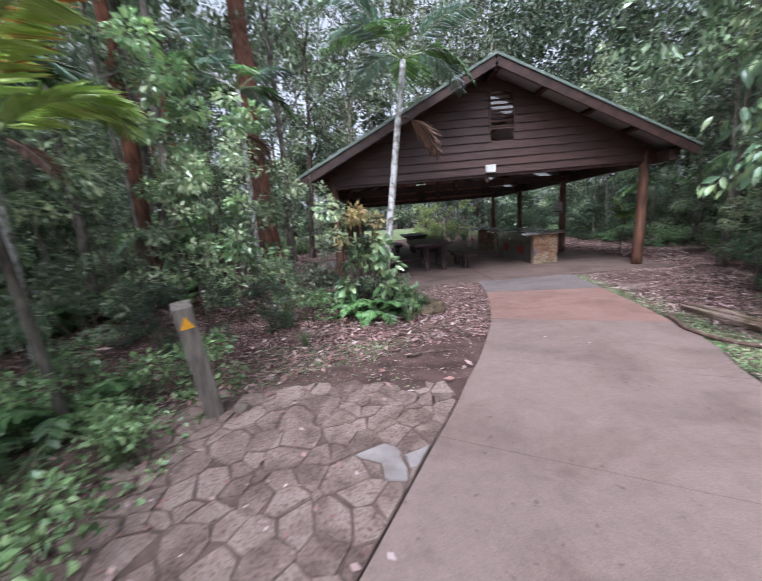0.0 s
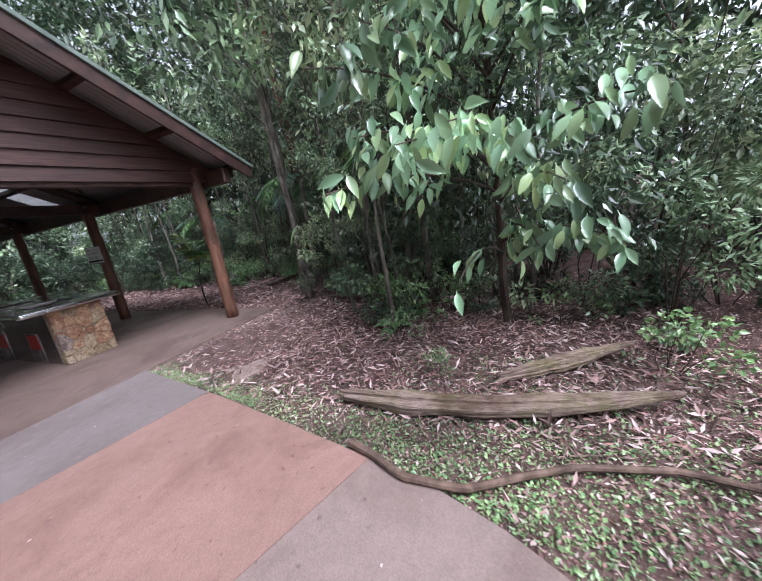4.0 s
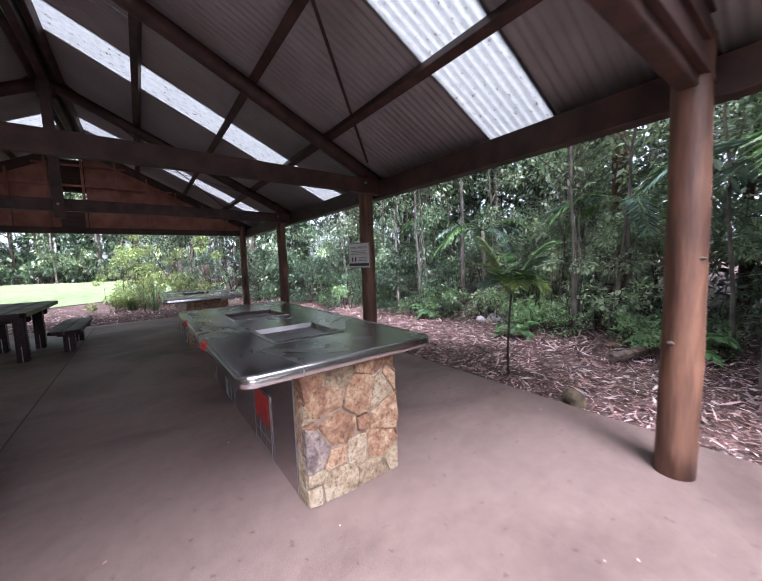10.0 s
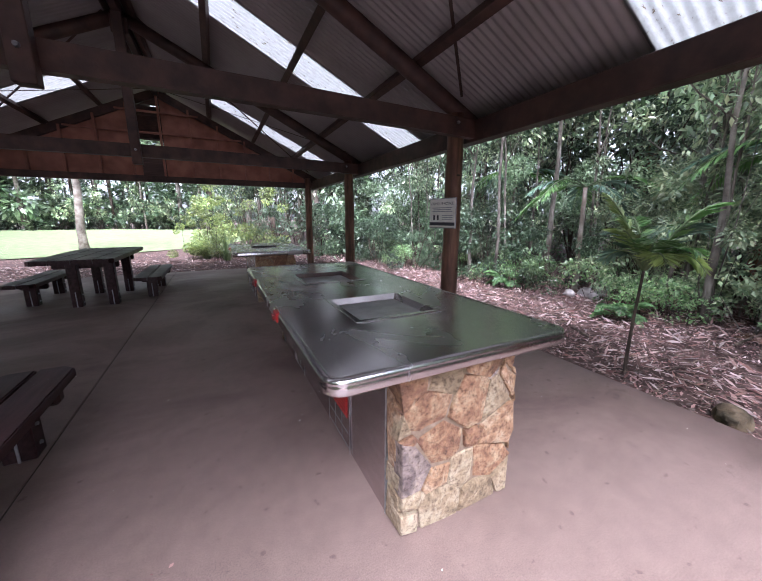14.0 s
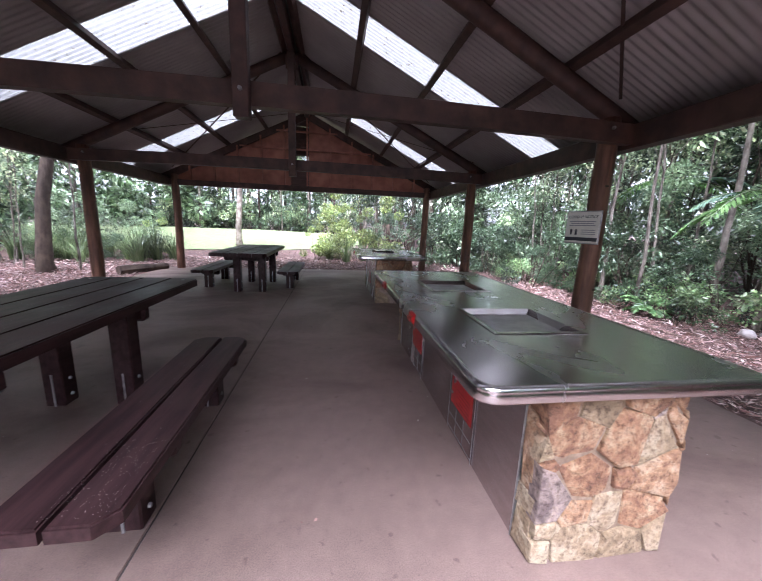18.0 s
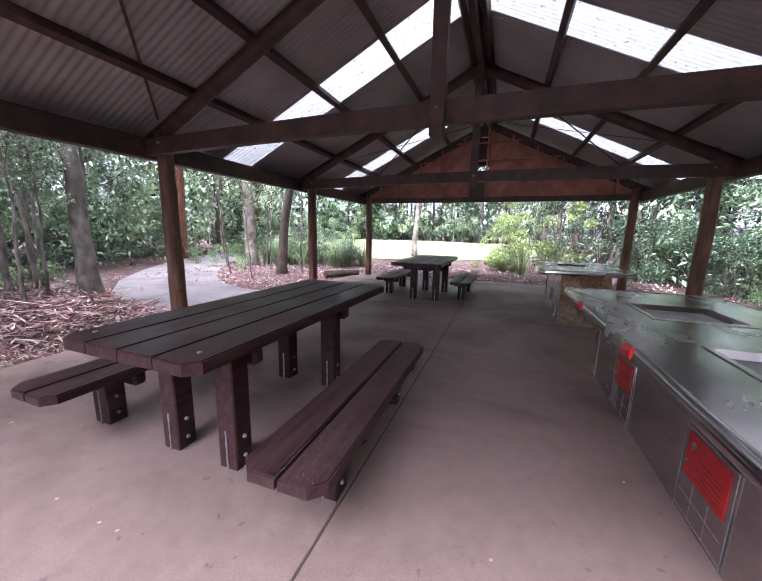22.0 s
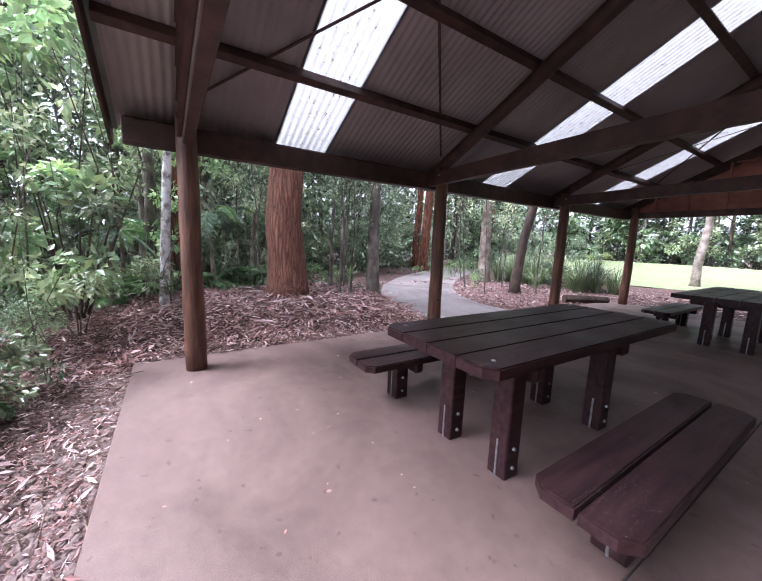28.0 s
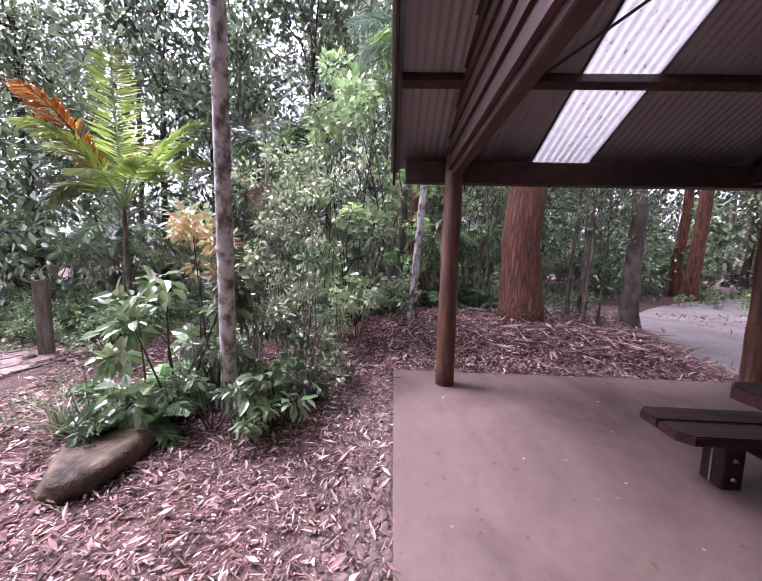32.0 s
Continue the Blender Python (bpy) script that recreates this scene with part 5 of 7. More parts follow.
again(dk, 6.4, -1.9, 200, 0.9)
fig = put(tree(26, 12, 0.054, 0.4, 2.6, 1500, 0.26, "leaf_a", "bark_grey", "pale blotched rainforest tree with a spreading base", flare=2.6), 4.75, -0.60)
again(fig, 4.5, -0.95, 70, 0.8)
again(fig, 5.3, -0.35, 170, 0.7)
for x, y, s, a in ((2.85, -3.25, 0.35, 0), (3.45, -2.4, 0.32, 80), (3.9, -3.5, 0.6, 160), (3.75, -4.0, 0.4, 220), (5.3, -1.2, 0.5, 300), (4.3, -3.3, 0.5, 20), (5.0, -2.4, 0.45, 70), (7.6, 2.6, 0.6, 10), (7.3, 4.8, 0.7, 190), (6.2, 6.1, 0.5, 30), (6.5, 1.9, 0.55, 120)):
    again(thin, x, y, a, s)

pl = put(palm(31, 4.0, 0.052, 11, 1.5, "slender palm with a lichen-blotched trunk beside the slab", ("frond", "frond_blue"), "bark_palm", rise=0.95, sag=1.05, dead=1, leaf_w=0.015, leaflets=60, wide=0.42, dead_drop=0.85, dead_length=0.5, dead_leaf="frond_dry"), -2.45, -1.92, 65)
again(pl, -5.2, -0.3, 120, 1.0)
again(pl, -7.2, -3.4, 60, 0.9)
pl.matrix_world = Matrix.Translation((-2.5, -1.93, float(ground_z(-2.5, -1.93)))) @ Matrix.Rotation(radians(6.4), 4, Vector((-0.42, 0.906, 0))) @ Matrix.Rotation(radians(65), 4, "Z")
yp = put(palm(32, 2.1, 0.036, 16, 1.45, "young yellow-green palm with orange dying fronds", ("frond_young",), "bark_grey", dead=2, rise=2.1, sag=1.25, dead_rise=1.7, leaflets=60, leaf_w=0.024, wide=0.42), -5.25, -5.01, 75)
sp = put(palm(33, 1.05, 0.014, 13, 0.52, "small palm sapling with a thin bent stem beside the slab", ("frond", "frond_blue", "frond_young"), "bark_dark", leaflets=28, wide=0.24, leaf_w=0.018, rise=2.3, sag=1.3, curve=0.11), 4.22, 1.62, 200, 0.9)
bp = put(palm(34, 2.3, 0.05, 8, 1.5, "understorey palm with pale fronds", ("frond_blue", "frond"), "bark_pale"), 5.7, -0.2, 200)
for x, y, s, a in ((7.3, 1.4, 0.9, 10), (6.9, 3.9, 0.8, 50), (4.6, -2.9, 1.1, 110), (-9.5, -2.4, 0.9, 30), (7.9, 6.6, 1.0, 200), (-11, -7, 1.3, 90), (-6.6, -6.3, 0.8, 20), (-8.0, 1.4, 0.8, 300), (-6.5, 0.5, 0.62, 150), (-7.0, -0.9, 0.6, 40), (-6.2, -1.0, 0.5, 260), (6.9, 2.5, 0.5, 70)):
    again(bp, x, y, a, s)

dead_leaf = thing("palm_frond", "dry brown palm frond fallen on the litter", "palm frond", pose(5.84, 1.38, float(ground_z(5.84, 1.38)) + 0.03, 0, 0, -5))
rib, lf = frond(np.random.default_rng(5), np.array([0.0, 0, 0]), 0.0, 1.1, 0.18, 0.2, 40, 0.3, 0.018)
np_part("leaflet", *lf, "frond_dry", dead_leaf)
np_part("rib", *rib, "wood_old", dead_leaf)

# -- the thicket between path and slab --
put(shrub(41, 1.5, 0.62, 430, 0.13, "leaf_c", "leafy young bush with large bright leaves beside the rock", rich=True, ratio=0.52, low=0.1), -2.55, -2.35)
put(shrub(47, 0.6, 0.32, 70, 0.13, "leaf_c", "low bright-leaved plant among the stems", rich=True, ratio=0.5, low=0.1), -2.42, -1.5, 140)
put(shrub(42, 1.75, 0.48, 420, 0.085, "leaf_tan", "bush with tan and yellowish young leaves", ratio=0.5, low=0.5), -2.8, -2.2)
brt = put(shrub(84, 1.25, 0.5, 230, 0.14, "leaf_c", "bright broad-leaved young bush beside the palm", rich=True, ratio=0.56, low=0.12, stem_r=0.008), -2.75, -2.5, 40)
put(shrub(85, 1.2, 0.5, 1500, 0.06, "leaf_a", "fine-leaved green bush at the foot of the palm", low=0.05, stem_r=0.008), -2.8, -2.05)
again(brt, -2.3, -1.6, 250, 0.5)
lb = put(shrub(43, 2.7, 0.8, 1000, 0.075, "leaf_light", "tall thin-stemmed leafy bush by the shelter corner", low=0.18, stems=4, stem_r=0.009, bark="bark_grey", ratio=0.52), -3.7, -1.9)
for x, y, a, s in ((-4.9, -2.2, 210, 1.1), (-5.7, -1.1, 300, 1.1), (-6.2, -2.6, 20, 1.2), (-6.9, -1.4, 160, 1.2), (-7.4, -4.2, 250, 1.2), (-6.0, -4.6, 330, 0.9))[::2]:
    again(lb, x, y, a, s)
sap = put(shrub(50, 2.3, 0.50, 480, 0.078, "leaf_light", "slim sapling with long pale drooping leaves", low=0.12, stems=4, ratio=0.5, stem_r=0.008, bark="bark_grey"), -3.3, -1.55)
for x, y, a, s in ((-4.6, -1.1, 120, 1.1), (-5.3, -2.4, 260, 1.2), (-5.9, -0.6, 20, 1.1), (-6.6, -2.0, 90, 1.2), (-3.6, -1.15, 170, 0.7), (-2.6, -1.75, 280, 0.75), (-3.4, -2.1, 10, 1.3), (-4.9, -1.6, 310, 1.7), (-6.1, -1.6, 190, 1.7), (-2.75, -1.35, 15, 0.7), (-7.2, -2.6, 55, 1.8), (-5.4, -0.2, 130, 1.2), (-7.9, 1.0, 200, 1.5)):
    again(sap, x, y, a, s)
bl = put(shrub(48, 4.3, 0.95, 2000, 0.125, "leaf_c", "tall sapling with large pale green leaves", low=0.15, stems=10, ratio=0.6), -5.43, -1.27, 0, 1.15)
again(bl, -6.9, 0.0, 120, 0.9)
again(bl, -8.6, -3.2, 30, 1.0)
again(bl, 4.6, -3.9, 100, 0.75)
put(shrub(44, 1.1, 0.5, 200, 0.11, "leaf_a", "low green plant at the foot of the palm", low=0.06, rich=True), -2.35, -2.0, 30, 0.65)
gp = put(shrub(49, 0.42, 0.40, 300, 0.045, "groundcover", "small leafy ground plant", low=0.1, ratio=0.6, stem_r=0.006), -3.3, -2.5)
grng = np.random.default_rng(91)
merged([(gp, spot(grng.uniform(-7.6, -4.05), grng.uniform(-9.3, -4.3), grng.uniform(0, 360), grng.uniform(0.5, 1.3))) for k in range(80)], "ground_cover", "low leafy ground plants beside the flagstones", "ground cover")
for x, y, s in ((-3.95, -6.7, 1.2), (-3.9, -7.1, 1.3), (-3.75, -6.95, 0.9), (-4.1, -6.3, 1.1), (-3.0, -1.3, 1.0), (-2.0, -2.6, 0.7), (-3.6, -2.6, 1.2), (-4.6, -4.2, 1.0), (2.6, -3.4, 0.8), (3.2, -3.2, 0.9), (6.4, 2.2, 1.3), (6.6, 3.4, 1.4), (6.3, 0.9, 1.1), (6.7, 5.2, 1.4), (2.2, -5.6, 1.0), (1.95, -4.0, 0.5), (6.2, 4.2, 1.2), (-9.0, 4.2, 1.3), (-7.7, 9.0, 1.3), (-7.2, 8.4, 1.1)):
    again(gp, x, y, x * 50 % 360, s)
blade = put(strap_clump(58, 34, 0.55, "dark broad strap-leaved plant in the litter"), -4.45, -1.5)
fa = put(fern(45, 11, 0.75, "bright green fern beside the rock"), -2.5, -2.62, 0, 0.8)
for x, y, s, a in ((-2.85, -2.5, 0.7, 40), (-2.2, -2.45, 0.65, 140), (-5.6, -5.8, 0.9, 10), (-6.6, -5.6, 1.3, 0), (-7.4, -4.8, 1.2, 90), (-5.9, -6.4, 1.0, 200), (-3.1, -1.6, 0.7, 20), (3.4, -3.3, 0.42, 0), (2.95, -3.2, 0.36, 50), (5.9, 2.6, 0.6, 10), (6.3, 0.6, 0.8, 100), (6.2, 4.9, 0.7, 190), (-8.4, -1.6, 1.1, 10), (-9.2, 2.0, 1.0, 50), (-5.2, -5.0, 0.8, 60), (-7.8, 0.9, 1.0, 10), (-4.7, -7.4, 0.9, 30)):
    again(fa, x, y, a, s)
sc = put(strap_clump(46, 80, 0.6, "clump of long strap-leaved grass"), -1.95, -2.6)
for x, y, s, a in ((-4.0, -2.65, 1.1, 30), (-2.12, -3.0, 0.75, 80), (-3.5, -3.6, 0.5, 30), (-4.3, -5.6, 0.9, 0), (-4.6, -6.2, 1.0, 50), (-4.2, -6.9, 1.1, 110), (1.2, 12.3, 1.9, 0), (1.9, 12.8, 2.0, 60), (0.6, 13.2, 1.8, 100), (-6.4, 10.6, 1.6, 10), (-7.2, 11.2, 1.7, 70), (-5.4, 11.3, 1.6, 130), (-6.6, 12.2, 1.7, 190), (-4.6, 12.0, 1.5, 240), (3.0, 12.6, 1.6, 300), (2.4, 11.9, 1.5, 20), (-7.9, 11.8, 1.6, 200), (-5.9, 11.9, 1.5, 20)):
    again(sc, x, y, a, s)


def big_leaf_mesh(k):
    """A large folded leaf with a drawn-out tip, pointing along +y, face up."""
    rng = np.random.default_rng(500 + k)
    vs, fs = [], []
    st = [0.0, 0.10, 0.28, 0.5, 0.72, 0.88, 1.0]
    wd = [0.012, 0.095, 0.175, 0.195, 0.135, 0.055, 0.0]
    for t, w in zip(st, wd):
        sag, cup = -0.16 * t * t * (1 + 0.3 * k), 0.07 + 0.02 * k
        wob = rng.uniform(-0.012, 0.012)
        vs += [(-w, t, sag + cup * w / 0.195 + wob), (0, t, sag), (w, t, sag + cup * w / 0.195 - wob)]
    for i in range(len(st) - 1):
        a = i * 3
        fs += [(a, a + 1, a + 4, a + 3), (a + 1, a + 2, a + 5, a + 4)]
    vs += [(-0.008, -0.16, 0.0), (0.008, -0.16, 0.0)]
    fs.append((len(vs) - 2, len(vs) - 1, 2, 0))
    me = bpy.data.meshes.new("leaf")
    me.from_pydata(vs, [], fs)
    me.polygons.foreach_set("use_smooth", [True] * len(me.polygons))
    me.materials.append(M["leaf_big"])
    return me


def overhang_bush(x, y):
    """Rainforest shrub whose boughs of big drooping leaves hang out over the log."""
    rng = np.random.default_rng(51)
    s = thing("shrub", "rainforest shrub with boughs of large drooping pale green leaves", "shrub", pose(x, y, 0))
    tips = [(1.10, -3.75, 1.50), (1.28, -3.92, 1.78), (1.32, -4.15, 1.70), (1.38, -4.42, 1.76), (1.42, -4.72, 1.62), (1.55, -4.95, 1.38), (1.84, -4.82, 1.0), (1.89, -5.30, 0.95),
            (1.67, -4.32, 0.82), (1.5, -5.3, 1.7), (1.3, -4.05, 2.3), (1.4, -4.6, 2.4), (1.5, -5.1, 2.35), (1.5, -3.85, 2.75), (1.6, -4.4, 3.0), (1.7, -4.9, 3.05), (1.8, -4.3, 3.6), (1.95, -4.8, 3.9), (1.6, -5.6, 2.7), (1.2, -4.0, 2.6), (1.15, -4.35, 2.95), (1.25, -4.75, 2.7), (1.2, -3.75, 2.15), (1.35, -4.2, 3.35)]
    meshes = [big_leaf_mesh(k) for k in range(3)]
    hub = np.array([0.1, 0.0, 1.0])
    np_part("stem", *join_np([tube_np([(0.12, 0, -0.1), (0.10, 0.02, 0.5), (0.1, 0, 1.0), (0.05, 0.03, 2.2), (0.1, 0, 3.6)], [0.05, 0.045, 0.04, 0.03, 0.012], 8, 0.05, 3)]), "bark_dark", s)
    for b, tp in enumerate(tips):
        tp = np.array(tp) - (x, y, 0)
        up = np.array([0.06, 0.0, max(0.7, tp[2] * 0.9)])
        crest = tp * 0.55 + up * 0.45 + np.array([0, 0, 0.28])
        cur = [(1 - q) ** 2 * up + 2 * q * (1 - q) * crest + q * q * tp for q in np.linspace(0, 1, 9)]
        bough = np_part("bough", *tube_np(cur, np.linspace(0.016, 0.004, 9), 6, 0.04, b), "bark_dark", s, "thin drooping bough")
        n = 6 if b == 8 else 50
        for k in range(n):
            q = 0.42 + 0.60 * (k + rng.uniform(0, 0.8)) / n
            p = np.array([np.interp(q, np.linspace(0, 1, 9), [c[a] for c in cur]) for a in range(3)]) + rng.normal(size=3) * 0.055
            d = unit((tp - crest) * 0.35 + rng.normal(size=3) * np.array([0.42, 0.52, 0.30]) + np.array([-0.15, 0, -0.80]))
            nrm = unit(np.array([-0.65, -0.05, 0.75]) + rng.normal(size=3) * 0.5)
            sd = unit(np.cross(d, nrm))
            upv = np.cross(sd, d)
            L = rng.uniform(0.10, 0.185)
            leaf = new("leaf", meshes[k % 3])
            leaf.parent = bough
            leaf.matrix_local = Matrix([(*(L * np.array([sd[r], d[r], upv[r]])), p[r]) for r in range(3)] + [(0, 0, 0, 1)])
    v, f = cloud(rng, [(0.3, 0, 1.5, 0.8), (0.0, 0.5, 2.6, 0.75), (0.1, -0.7, 2.2, 0.9), (0.3, 0, 3.6, 0.8), (-0.5, 0.3, 3.2, 0.6), (-0.5, -0.5, 3.4, 0.6), (0.4, 0.8, 1.5, 0.6), (-0.5, -0.6, 1.4, 0.6), (-0.6, -0.2, 2.2, 0.6), (0.1, -1.1, 1.0, 0.6), (-0.2, 1.0, 2.4, 0.6)], 4200, 0.11)
    np_part("foliage", v, f, "leaf_b", s)
    return s


overhang_bush(3.1, -4.5)

# leaning bare saplings and low leafy growth at the forest edge
pole = put(tree(27, 6.5, 0.03, 0.55, 1.0, 420, 0.16, "leaf_light", "bark_grey", "thin leaning bare-stemmed sapling", lean=(0.10, 0.03), boughs=7), 3.5, -2.75)
prng = np.random.default_rng(29)
for k in range(30):
    y = prng.uniform(-5, 9)
    again(pole, float(np.interp(y, [-5, -3, 0, 3, 6, 9], [3.1, 3.6, 6.0, 6.6, 6.1, 5.4])) + prng.uniform(0, 1.6), y, prng.uniform(0, 360), prng.uniform(0.6, 1.1))
for k in range(16):
    again(pole, prng.uniform(-9.5, -5.2), prng.uniform(-3.6, 3.8) if k % 2 else prng.uniform(6.8, 11), prng.uniform(0, 360), prng.uniform(0.5, 1.0))
low_growth = []
for k in range(44):
    y = prng.uniform(-5, 10)
    low_growth.append((gp, float(np.interp(y, [-5, -3, 0, 3, 6, 10], [2.7, 3.2, 5.9, 6.4, 5.8, 5.0])) + prng.uniform(-0.2, 0.9), y, prng.uniform(0, 360), prng.uniform(0.6, 1.4)))
merged([(a, spot(*b)) for a, *b in low_growth], "ground_cover", "low leafy growth along the edge of the forest", "ground cover")
back_growth = [(gp, prng.uniform(-9.6, -6.6), prng.uniform(-2.0, 3.6), prng.uniform(0, 360), prng.uniform(0.7, 1.5)) for k in range(34)]
back_growth += [(gp, prng.uniform(-13, -8.5), prng.uniform(8.5, 13.5), prng.uniform(0, 360), prng.uniform(0.7, 1.6)) for k in range(22)]
merged([(a, spot(*b)) for a, *b in back_growth], "ground_cover", "low leafy growth under the gum trees", "ground cover")
for k in range(9):
    again(fa, prng.uniform(-9.2, -6.4), prng.uniform(-2.5, 3.2), prng.uniform(0, 360), prng.uniform(0.8, 1.3))
for k in range(12):
    again(sap, prng.uniform(-10, -6.8), prng.uniform(-2.5, 3.6), prng.uniform(0, 360), prng.uniform(0.7, 1.3))
for k in range(22):
    y = prng.uniform(-5, 10)
    again(sap, float(np.interp(y, [-5, -3, 0, 3, 6, 10], [3.0, 3.5, 6.0, 6.6, 6.0, 5.2])) + prng.uniform(0, 1.2), y, prng.uniform(0, 360), prng.uniform(0.7, 1.4))
for k in range(14):
    again(sc, prng.uniform(-8.4, -4.4), prng.uniform(10.6, 13.2), prng.uniform(0, 360), prng.uniform(1.7, 2.5))

# -- the woods all round --
kinds = [
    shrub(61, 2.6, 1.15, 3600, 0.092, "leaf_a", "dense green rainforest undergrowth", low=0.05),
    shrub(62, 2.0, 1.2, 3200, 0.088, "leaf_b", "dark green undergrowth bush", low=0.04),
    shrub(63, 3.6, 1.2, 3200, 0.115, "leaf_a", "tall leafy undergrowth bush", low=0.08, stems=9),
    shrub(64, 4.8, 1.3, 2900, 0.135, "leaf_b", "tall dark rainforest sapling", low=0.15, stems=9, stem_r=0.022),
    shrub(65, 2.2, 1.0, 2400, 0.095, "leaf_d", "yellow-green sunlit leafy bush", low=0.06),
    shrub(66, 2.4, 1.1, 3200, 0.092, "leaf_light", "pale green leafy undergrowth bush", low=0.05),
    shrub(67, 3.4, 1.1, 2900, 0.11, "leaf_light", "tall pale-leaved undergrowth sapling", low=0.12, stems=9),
]
hedge_kinds = [shrub(81, 2.6, 1.2, 900, 0.19, "leaf_a", "green undergrowth beyond the lawn", low=0.05), shrub(82, 3.6, 1.2, 1000, 0.21, "leaf_b", "dark undergrowth beyond the lawn", low=0.06), shrub(83, 3.0, 1.1, 900, 0.19, "leaf_light", "pale undergrowth beyond the lawn", low=0.06)]
put(hedge_kinds[0], -24, 43)
put(hedge_kinds[1], -27, 43.5)
put(hedge_kinds[2], -30, 43)
talls = [
    tree(71, 13, 0.15, 0.42, 2.6, 1300, 0.36, "leaf_b", "bark_dark", "tall dark-leaved rainforest tree in the woods", boughs=12),
    tree(72, 16, 0.19, 0.5, 2.8, 1200, 0.40, "leaf_e", "bark_grey", "tall olive-leaved gum tree in the woods", boughs=12),
    tree(73, 10, 0.10, 0.36, 2.2, 1500, 0.28, "leaf_a", "bark_pale", "green leafy mid-storey forest tree", boughs=12),
]
used = set()


def plant(pool, i, x, y, rz, s):
    ob = pool[i]
    if id(ob) not in used:
        used.add(id(ob))
        return put(ob, x, y, rz, s)
    return again(ob, x, y, rz, s)


rng = np.random.default_rng(8)
EDGE_E = [(-14, 1.6), (-9, 2.3), (-6, 3.0), (-4.4, 3.1), (-3, 3.5), (-1.7, 4.5), (0, 6.2), (1.5, 6.6), (3.5, 6.7), (5, 6.2), (7, 5.5), (8.5, 5.3), (10, 5.3), (12, 5.2), (14, 4.5)]
EDGE_W = [(-14, -8.5), (-9, -9.0), (-6, -9.0), (-4, -9.0), (0, -12.8), (4, -13.5), (7, -13.8), (12, -15), (14, -16)]


def edge_x(edge, y):
    ys, xs = zip(*edge)
    return float(np.interp(y, ys, xs))


for row, gap, pool, picks, srange in ((0, 0.8, kinds, (0, 1, 5, 2, 5), (0.55, 0.85)), (1, 1.15, kinds, (0, 2, 6, 1, 5), (0.85, 1.15)), (2, 1.5, kinds, (2, 3, 6), (1.0, 1.4)), (3, 2.4, talls, (0, 2, 1, 1), (0.8, 1.1)), (4, 2.4, talls, (1, 0, 1), (0.9, 1.15))):
    depth = (0.4, 1.6, 3.2, 8.0, 12.5)[row]
    for side, edge in ((1, EDGE_E), (-1, EDGE_W)):
        y = -14.0
        while y < 15.0:
            x = edge_x(edge, y) + side * (depth + rng.uniform(-0.4, 0.6))
            pick = int(rng.choice(picks))
            if pool is kinds and (-9 if side < 0 else -1.5) < y < 4 and rng.random() < 0.9:
                pick = 5 if row < 2 else 6
            if side > 0 and pool is kinds and y > 4:
                pick = (1, 0, 3)[row]
            if pool is talls and ((side < 0 and (-9 < y < -1 or row == 4)) or (side > 0 and -2 < y < 4)):
                y += gap * 1.6
            if side < 0 and pool is kinds and pick in (1, 3):
                pick = (0, 5, 6)[row]
            plant(pool, pick, x, y + rng.uniform(-0.4, 0.4), rng.uniform(0, 360), rng.uniform(*srange))
            y += gap * rng.uniform(0.8, 1.25)
# north-east corner, beyond the slab, and the far side of the lawn
for x, y, k, s in ((0.1, 12.9, 4, 0.6), (0.9, 12.6, 4, 0.75), (0.5, 13.8, 4, 0.85), (-6.0, 12.9, 0, 0.5), (1.6, 13.6, 4, 1.0), (2.7, 13.2, 4, 1.1), (0.7, 14.6, 4, 1.0), (3.7, 13.9, 1, 1.1), (4.6, 12.6, 1, 1.1), (2.2, 15.6, 3, 0.9), (3.6, 16.2, 3, 1.0), (5.2, 15.2, 3, 1.0), (5.2, 11.6, 1, 1.0), (5.6, 10.4, 1, 0.9), (5.9, 12.8, 3, 0.9), (6.2, 13.5, 3, 1.0), (1.6, 17.4, 4, 1.4), (3.2, 18.6, 3, 1.0), (4.8, 18.0, 3, 1.1), (-6.9, 13.2, 0, 0.7), (-5.6, 13.0, 4, 0.6), (-8.2, 13.4, 0, 0.8), (-6.1, 11.6, 1, 0.45), (-7.3, 12.0, 1, 0.5), (-5.2, 12.2, 0, 0.4), (-8.6, 12.2, 5, 0.5), (-9.6, 13.2, 1, 0.6), (-4.2, -2.7, 1, 0.42), (-5.0, -3.3, 1, 0.5), (-4.1, -1.6, 0, 0.36), (-5.9, -3.0, 1, 0.5), (-6.3, -4.0, 0, 0.5), (-7.9, 11.0, 0, 0.35)):
    plant(kinds, k, x, y, x * 77 % 360, s)
hedge = []
for k in range(46):
    a = k / 45
    x, y = -36 + 46 * a, 41 + 2 * math.sin(3 * a) - 8 * max(0, a - 0.8) / 0.2
    if k % 3:
        hedge.append((hedge_kinds[k % 3], spot(x, y + rng.uniform(-1, 1.5), rng.uniform(0, 360), rng.uniform(1.2, 1.9))))
    else:
        plant(talls, k % 4 % 3, x, y + rng.uniform(-1, 1.5), rng.uniform(0, 360), rng.uniform(0.9, 1.2))
